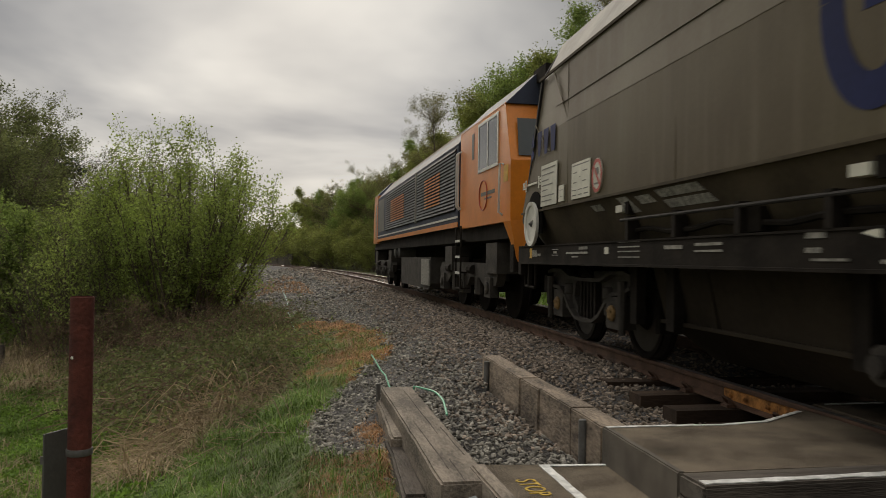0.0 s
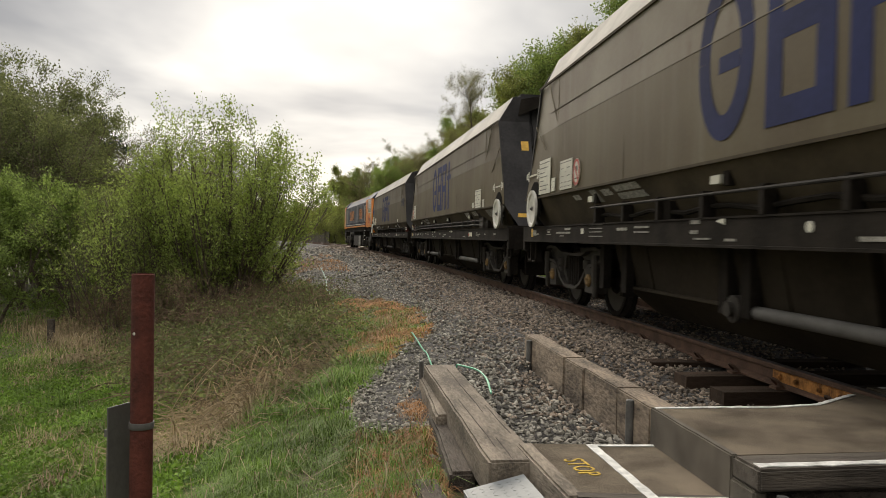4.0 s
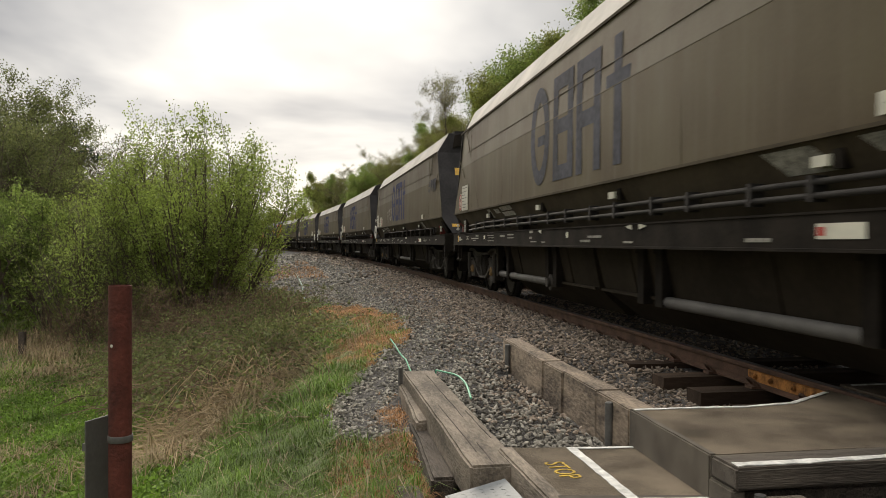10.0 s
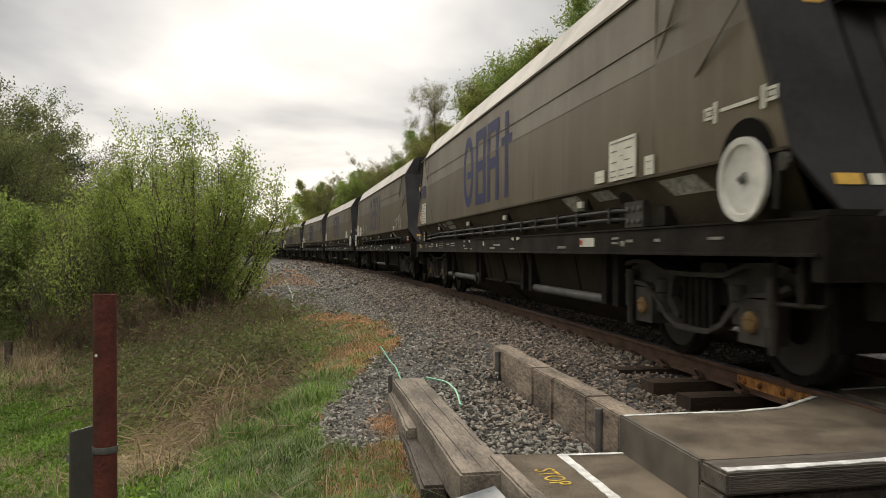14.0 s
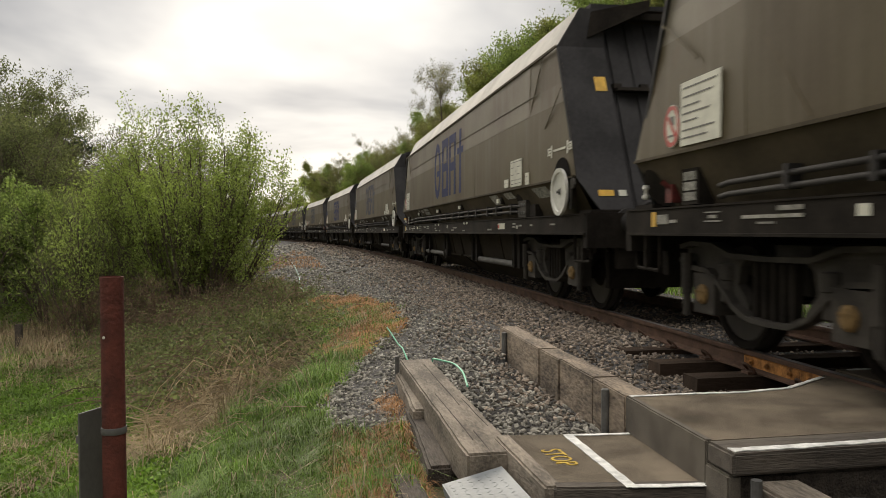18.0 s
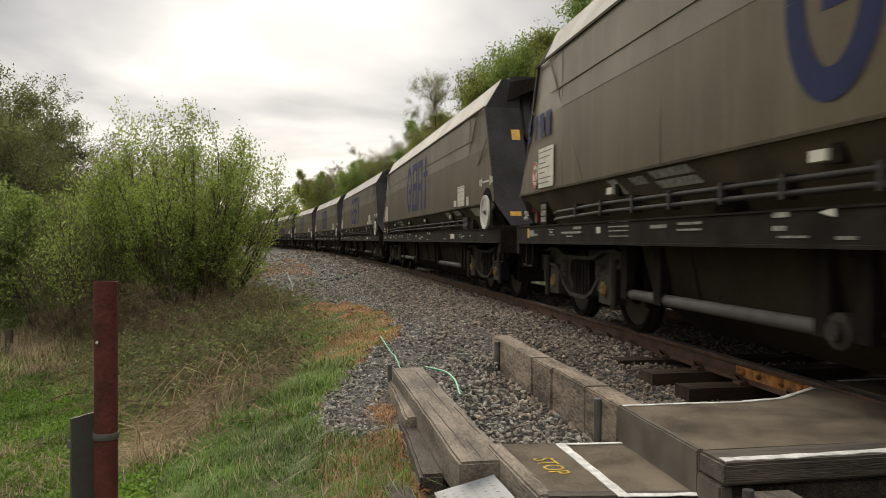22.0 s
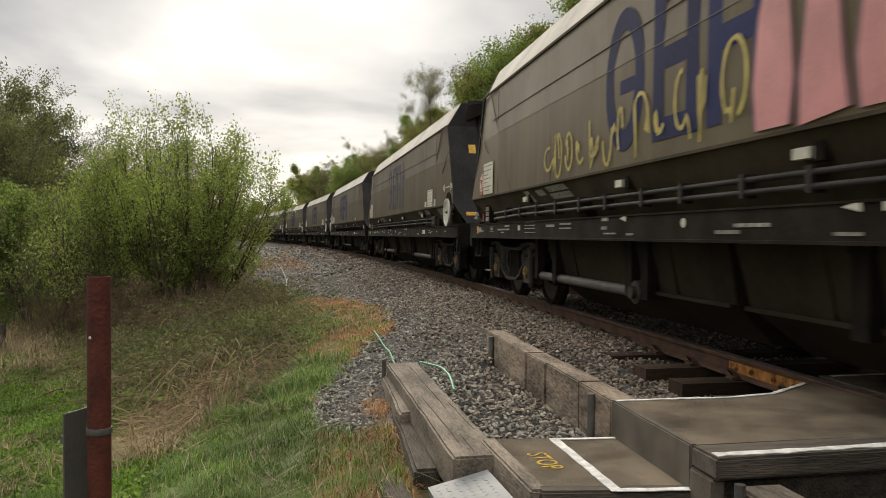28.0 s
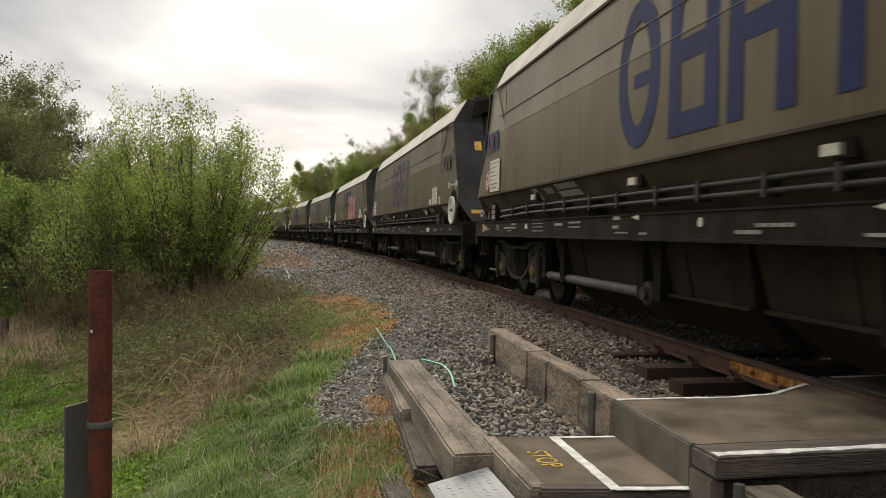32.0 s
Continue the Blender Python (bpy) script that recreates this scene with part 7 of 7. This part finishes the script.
def build_grass():
    rng = np.random.default_rng(5)
    py = random.Random(6)
    green, rank, straw, brown, weeds, tall = [], [], [], [], [], []
    tufts, tufts_dead = [], []
    for y0, y1, x0, x1, count in ((2.6, 6, -4.2, 0.62, 120000), (6, 10, -6, 0.62, 120000), (10, 15, -8, 1.4, 76000), (15, 24, -12, 1.6, 48000), (24, 45, -14, 0, 10000)):
        for _ in range(count):
            x, y = py.uniform(x0, x1), py.uniform(y0, y1)
            s, q = line_coords(x, y)
            edge = ballast_edge(s)
            d = edge - q + 0.22 * noise.noise((x * 2.2, y * 2.2, 2))
            if d < -0.03:
                continue
            if x > 0.53 and y < 7.4 or 0.46 < x and y < 4.2:
                continue
            n1, n2 = noise.noise((x * 0.8, y * 0.8, 7)), noise.noise((x * 2.0, y * 2.0, 9))
            if 10.0 < s < 19.5 and d < 1.0 + 0.8 * n1:
                p_brown = min(0.95, 0.97 - 0.55 * max(0, d - 0.5)) * min(1, (s - 10.0) / 1.2 + 0.35) * min(1, 0.75 + 1.2 * n2)
            elif y < 7.2 and 0.0 < x:
                p_brown = 0.62 + 0.7 * n2
            else:
                p_brown = 0.14 * max(0, n2) if x > -0.6 else 0.0
            band = math.exp(-(near_run(x, y, (-1.50, 7.2), (-0.82, 11.6)) / (0.27 + 0.12 * n2)) ** 2)
            thicket = math.exp(-((x - bramble_x(y)) / bramble_width(y)) ** 2) if y > 8.3 else 0.0
            tuft = max(0.0, noise.noise((x * 1.3, y * 1.3, 21)) - 0.25) if x < -1.7 else 0.0
            band *= max(0.15, 0.75 + 1.6 * n2)
            p_straw = 0.012 + 0.55 * min(1, band) + 1.1 * tuft + (0.10 if y > 13 and x < -1 else 0)
            spot = (x, y, ground_z(x, y) - 0.012)
            if py.random() < 0.62 * thicket and p_brown < 0.3:
                continue
            r = py.random()
            if r < p_brown:
                brown.append(spot)
            elif r < p_brown + p_straw:
                straw.append(spot)
            elif not (band > 0.5 and py.random() < 0.6):
                (rank if n1 + 0.5 * n2 > 0.22 or x > -1.2 and py.random() < 0.5 else green).append(spot)
                if x < -1.3 and py.random() < 0.16 + 0.3 * max(0, n2):
                    weeds.append(spot)
    for cx, cy, wide in ((-7.4, 19.6, 0.5), (-5.8, 16.6, 0.35), (-4.3, 17.2, 0.3), (-6.6, 18.2, 0.4), (-5.0, 14.6, 0.2)):
        for _ in range(700):
            x, y = py.gauss(cx, wide), py.gauss(cy, wide)
            tall.append((x, y, ground_z(x, y) - 0.01))
    for _ in range(900):
        x, y = py.gauss(0.52, 0.07), py.gauss(6.75, 0.30)
        brown.append((x, y, ground_z(x, y) - 0.01))
    # the sprayed strip beside the stones is thick with withered blades
    for _ in range(34000):
        s, d = py.uniform(9.3, 19.5), abs(py.gauss(0, 0.75))
        p = rail_point(s, ballast_edge(s) - d + 0.05)
        if noise.noise((p.x * 1.6, p.y * 1.2, 41)) > -0.02 + 0.22 * d - 0.32 * min(1, (s - 9.3) / 2.5):
            brown.append((p.x, p.y, ground_z(p.x, p.y) - 0.01))
    for _ in range(16000):
        x, y = py.uniform(-0.05, 0.56), py.uniform(4.0, 7.6)
        if noise.noise((x * 2.4, y * 1.4, 43)) + 0.8 * (x - 0.28) > 0.06 and ballast_edge(y) - (x - TRACK_X) > -0.03:
            brown.append((x, y, ground_z(x, y) - 0.01))
    blades("grass", green, 0.095, M_GRASS, rng, 1.3, 0.0032, "short lush green spring grass on the bank")
    blades("rank_grass", rank, 0.15, M_RANK, rng, 1.35, 0.0030, "longer bright green tufts of grass")
    blades("dry_grass", straw, 0.24, M_STRAW, rng, 1.75, 0.0032, "flattened pale dry grass stems")
    blades("straw_tuft", tall, 0.42, M_STRAW, rng, 1.3, 0.006, "tall tufts of last year's pale straw")
    blades("brown_grass", brown, 0.085, M_BROWN, rng, 1.6, 0.0038, "orange-brown sprayed grass beside the ballast")
    # brambles: arching stems with small leaves, thickest below the willow
    g, spots, lawn, far = Geo(), [], [], []
    for _ in range(4300):
        y = 8.3 + 13.7 * py.random() ** 0.8
        x = bramble_x(y) + py.gauss(0, 0.75) * bramble_width(y)
        s, q = line_coords(x, y)
        if q > ballast_edge(s) - (1.4 if y < 14 else 0.85) or y < 9.5 and py.random() < 0.5:
            continue
        a, l, hi = py.uniform(0, 6.28), py.uniform(0.3, 1.25), py.uniform(0.08, 0.50) * (1.6 if y > 15 else 1.0)
        z = ground_z(x, y)
        pts = [Vector((x + math.cos(a) * l * f, y + math.sin(a) * l * f, z + hi * math.sin(min(2.6, f * 2.4)) + 0.03 * py.random())) for f in (0, 0.25, 0.5, 0.75, 1.0)]
        g.tube(pts, py.uniform(0.0028, 0.0065), 3, caps=False)
        if py.random() < (0.38 if y > 15 else 0.8 if y > 11 else 0.5):
            for p in pts[1:]:
                spots += [(p.x + py.gauss(0, 0.06), p.y + py.gauss(0, 0.06), p.z + py.gauss(0.02, 0.04)) for _ in range(9)]
    # tussocks that stand out of the rough grass, a few of them dead
    for _ in range(330):
        x, y = py.uniform(-6.5, -1.3), py.uniform(3.5, 17.5)
        if abs(x) > 0.45 * y + 0.8 or abs(x - bramble_x(y)) < 0.8 * bramble_width(y) and y > 8.3 and py.random() < 0.7:
            continue
        wide, dead = py.uniform(0.05, 0.13), py.random() < 0.22
        for _ in range(int(700 * wide)):
            a, b = py.gauss(x, wide), py.gauss(y, wide)
            (tufts_dead if dead else tufts).append((a, b, ground_z(a, b) - 0.01))
    # pale dead canes arching out of the thicket
    canes = Geo()
    for _ in range(190):
        f = py.random()
        if py.random() < 0.55:
            x, y = -1.5 + 0.75 * f + py.gauss(0, 0.28), 7.4 + 4.6 * f + py.gauss(0, 0.25)
        else:
            y = 9 + 9 * f
            x = bramble_x(y) + py.gauss(0, 0.7) * bramble_width(y)
        a, l, hi, z = py.uniform(0, 6.28), py.uniform(0.35, 1.1), py.uniform(0.12, 0.55), ground_z(x, y)
        canes.tube([Vector((x + math.cos(a) * l * t, y + math.sin(a) * l * t, z + hi * math.sin(1.25 * math.pi * t + 0.15) * (1 if t < 0.8 else 0.9))) for t in (0, 0.2, 0.4, 0.6, 0.75)], py.uniform(0.0035, 0.0065), 4, caps=False)
    # dry stalks lying over the straw
    stalks = Geo()
    for _ in range(2800):
        f = py.random()
        x, y = -1.52 + 0.72 * f + py.gauss(0, 0.26), 7.1 + 4.6 * f + py.gauss(0, 0.2)
        a, l, z = py.uniform(0, 6.28), py.uniform(0.15, 0.6), ground_z(x, y)
        stalks.tube([Vector((x, y, z)), Vector((x + math.cos(a) * l * 0.5, y + math.sin(a) * l * 0.5, z + py.uniform(0.04, 0.22))), Vector((x + math.cos(a) * l, y + math.sin(a) * l, z + py.uniform(0.0, 0.2)))], py.uniform(0.002, 0.0045), 3, caps=False)
    for _ in range(9000):
        y = py.uniform(27, 58)
        s, q = y * 1.002, py.uniform(-8.4, -3.6)
        p = rail_point(s, q)
        n1 = noise.noise((p.x * 0.35, p.y * 0.2, 33))
        if n1 > -0.02:
            far.append((p.x, p.y, ballast_z(p.x, p.y) - 0.01))
    for _ in range(22000):
        x, y = py.uniform(5.6, 13), py.uniform(2, 30)
        if line_coords(x, y)[1] > 3.0:
            lawn.append((x, y, ground_z(x, y) - 0.01))
    blades("tussock", tufts, 0.24, M_RANK, rng, 1.0, 0.0042, "tussocks of longer grass in the rough meadow")
    blades("dead_tussock", tufts_dead, 0.26, M_STRAW, rng, 1.5, 0.004, "dead pale tussocks among the green")
    tagged(part("dead_canes", canes, M_STRAW), "pale dead canes arching out of the bramble", "dead canes", kind="stuff")
    blades("withered_grass", far, 0.16, M_BROWN, rng, 1.2, 0.009, "withered orange grass on the far slope")
    blades("lawn", lawn, 0.22, M_RANK, rng, 0.9, 0.009, "green grass beyond the far rail")
    tagged(part("dry_stalks", stalks, M_STRAW), "broken pale stalks lying over the grass", "dry stalks", kind="stuff")
    bramble = thing("bramble", "tangled brown bramble stems with small dull leaves", "bramble", kind="stuff")
    part("stems", g, M_TWIG, bramble)
    leaf_mesh("leaves", spots, 0.05, M_LEAFDULL, bramble, rng, slim=0.7)
    more = []
    for x, y, z in weeds:
        h = py.uniform(0.04, 0.16)
        more += [(x + py.gauss(0, 0.06), y + py.gauss(0, 0.06), z + h * (0.4 + 0.6 * py.random())) for _ in range(4)]
    tagged(leaf_mesh("weeds", more, 0.04, M_RANK, None, rng, slim=0.75), "low broad-leaved weeds among the grass", "weeds", kind="stuff")
    # pale stones and clods lying in the near grass
    for x, y, r in ((0.02, 4.05, 0.09), (0.33, 3.9, 0.06)):
        bm_v, bm_f = stone_shapes()[0]
        gg = Geo().add([(v[0] * r * 2 + x, v[1] * r * 2 + y, v[2] * r * 2 + ground_z(x, y) + r * 0.3) for v in bm_v], [tuple(int(i) for i in f) for f in bm_f])
        tagged(part("stone", gg, M_STONE_PART), "pale loose stone lying in the grass", "stone")


PLANTS = build_left_bank()
build_right_bank(*PLANTS)
build_grass()


build_stones(BED)


motions()
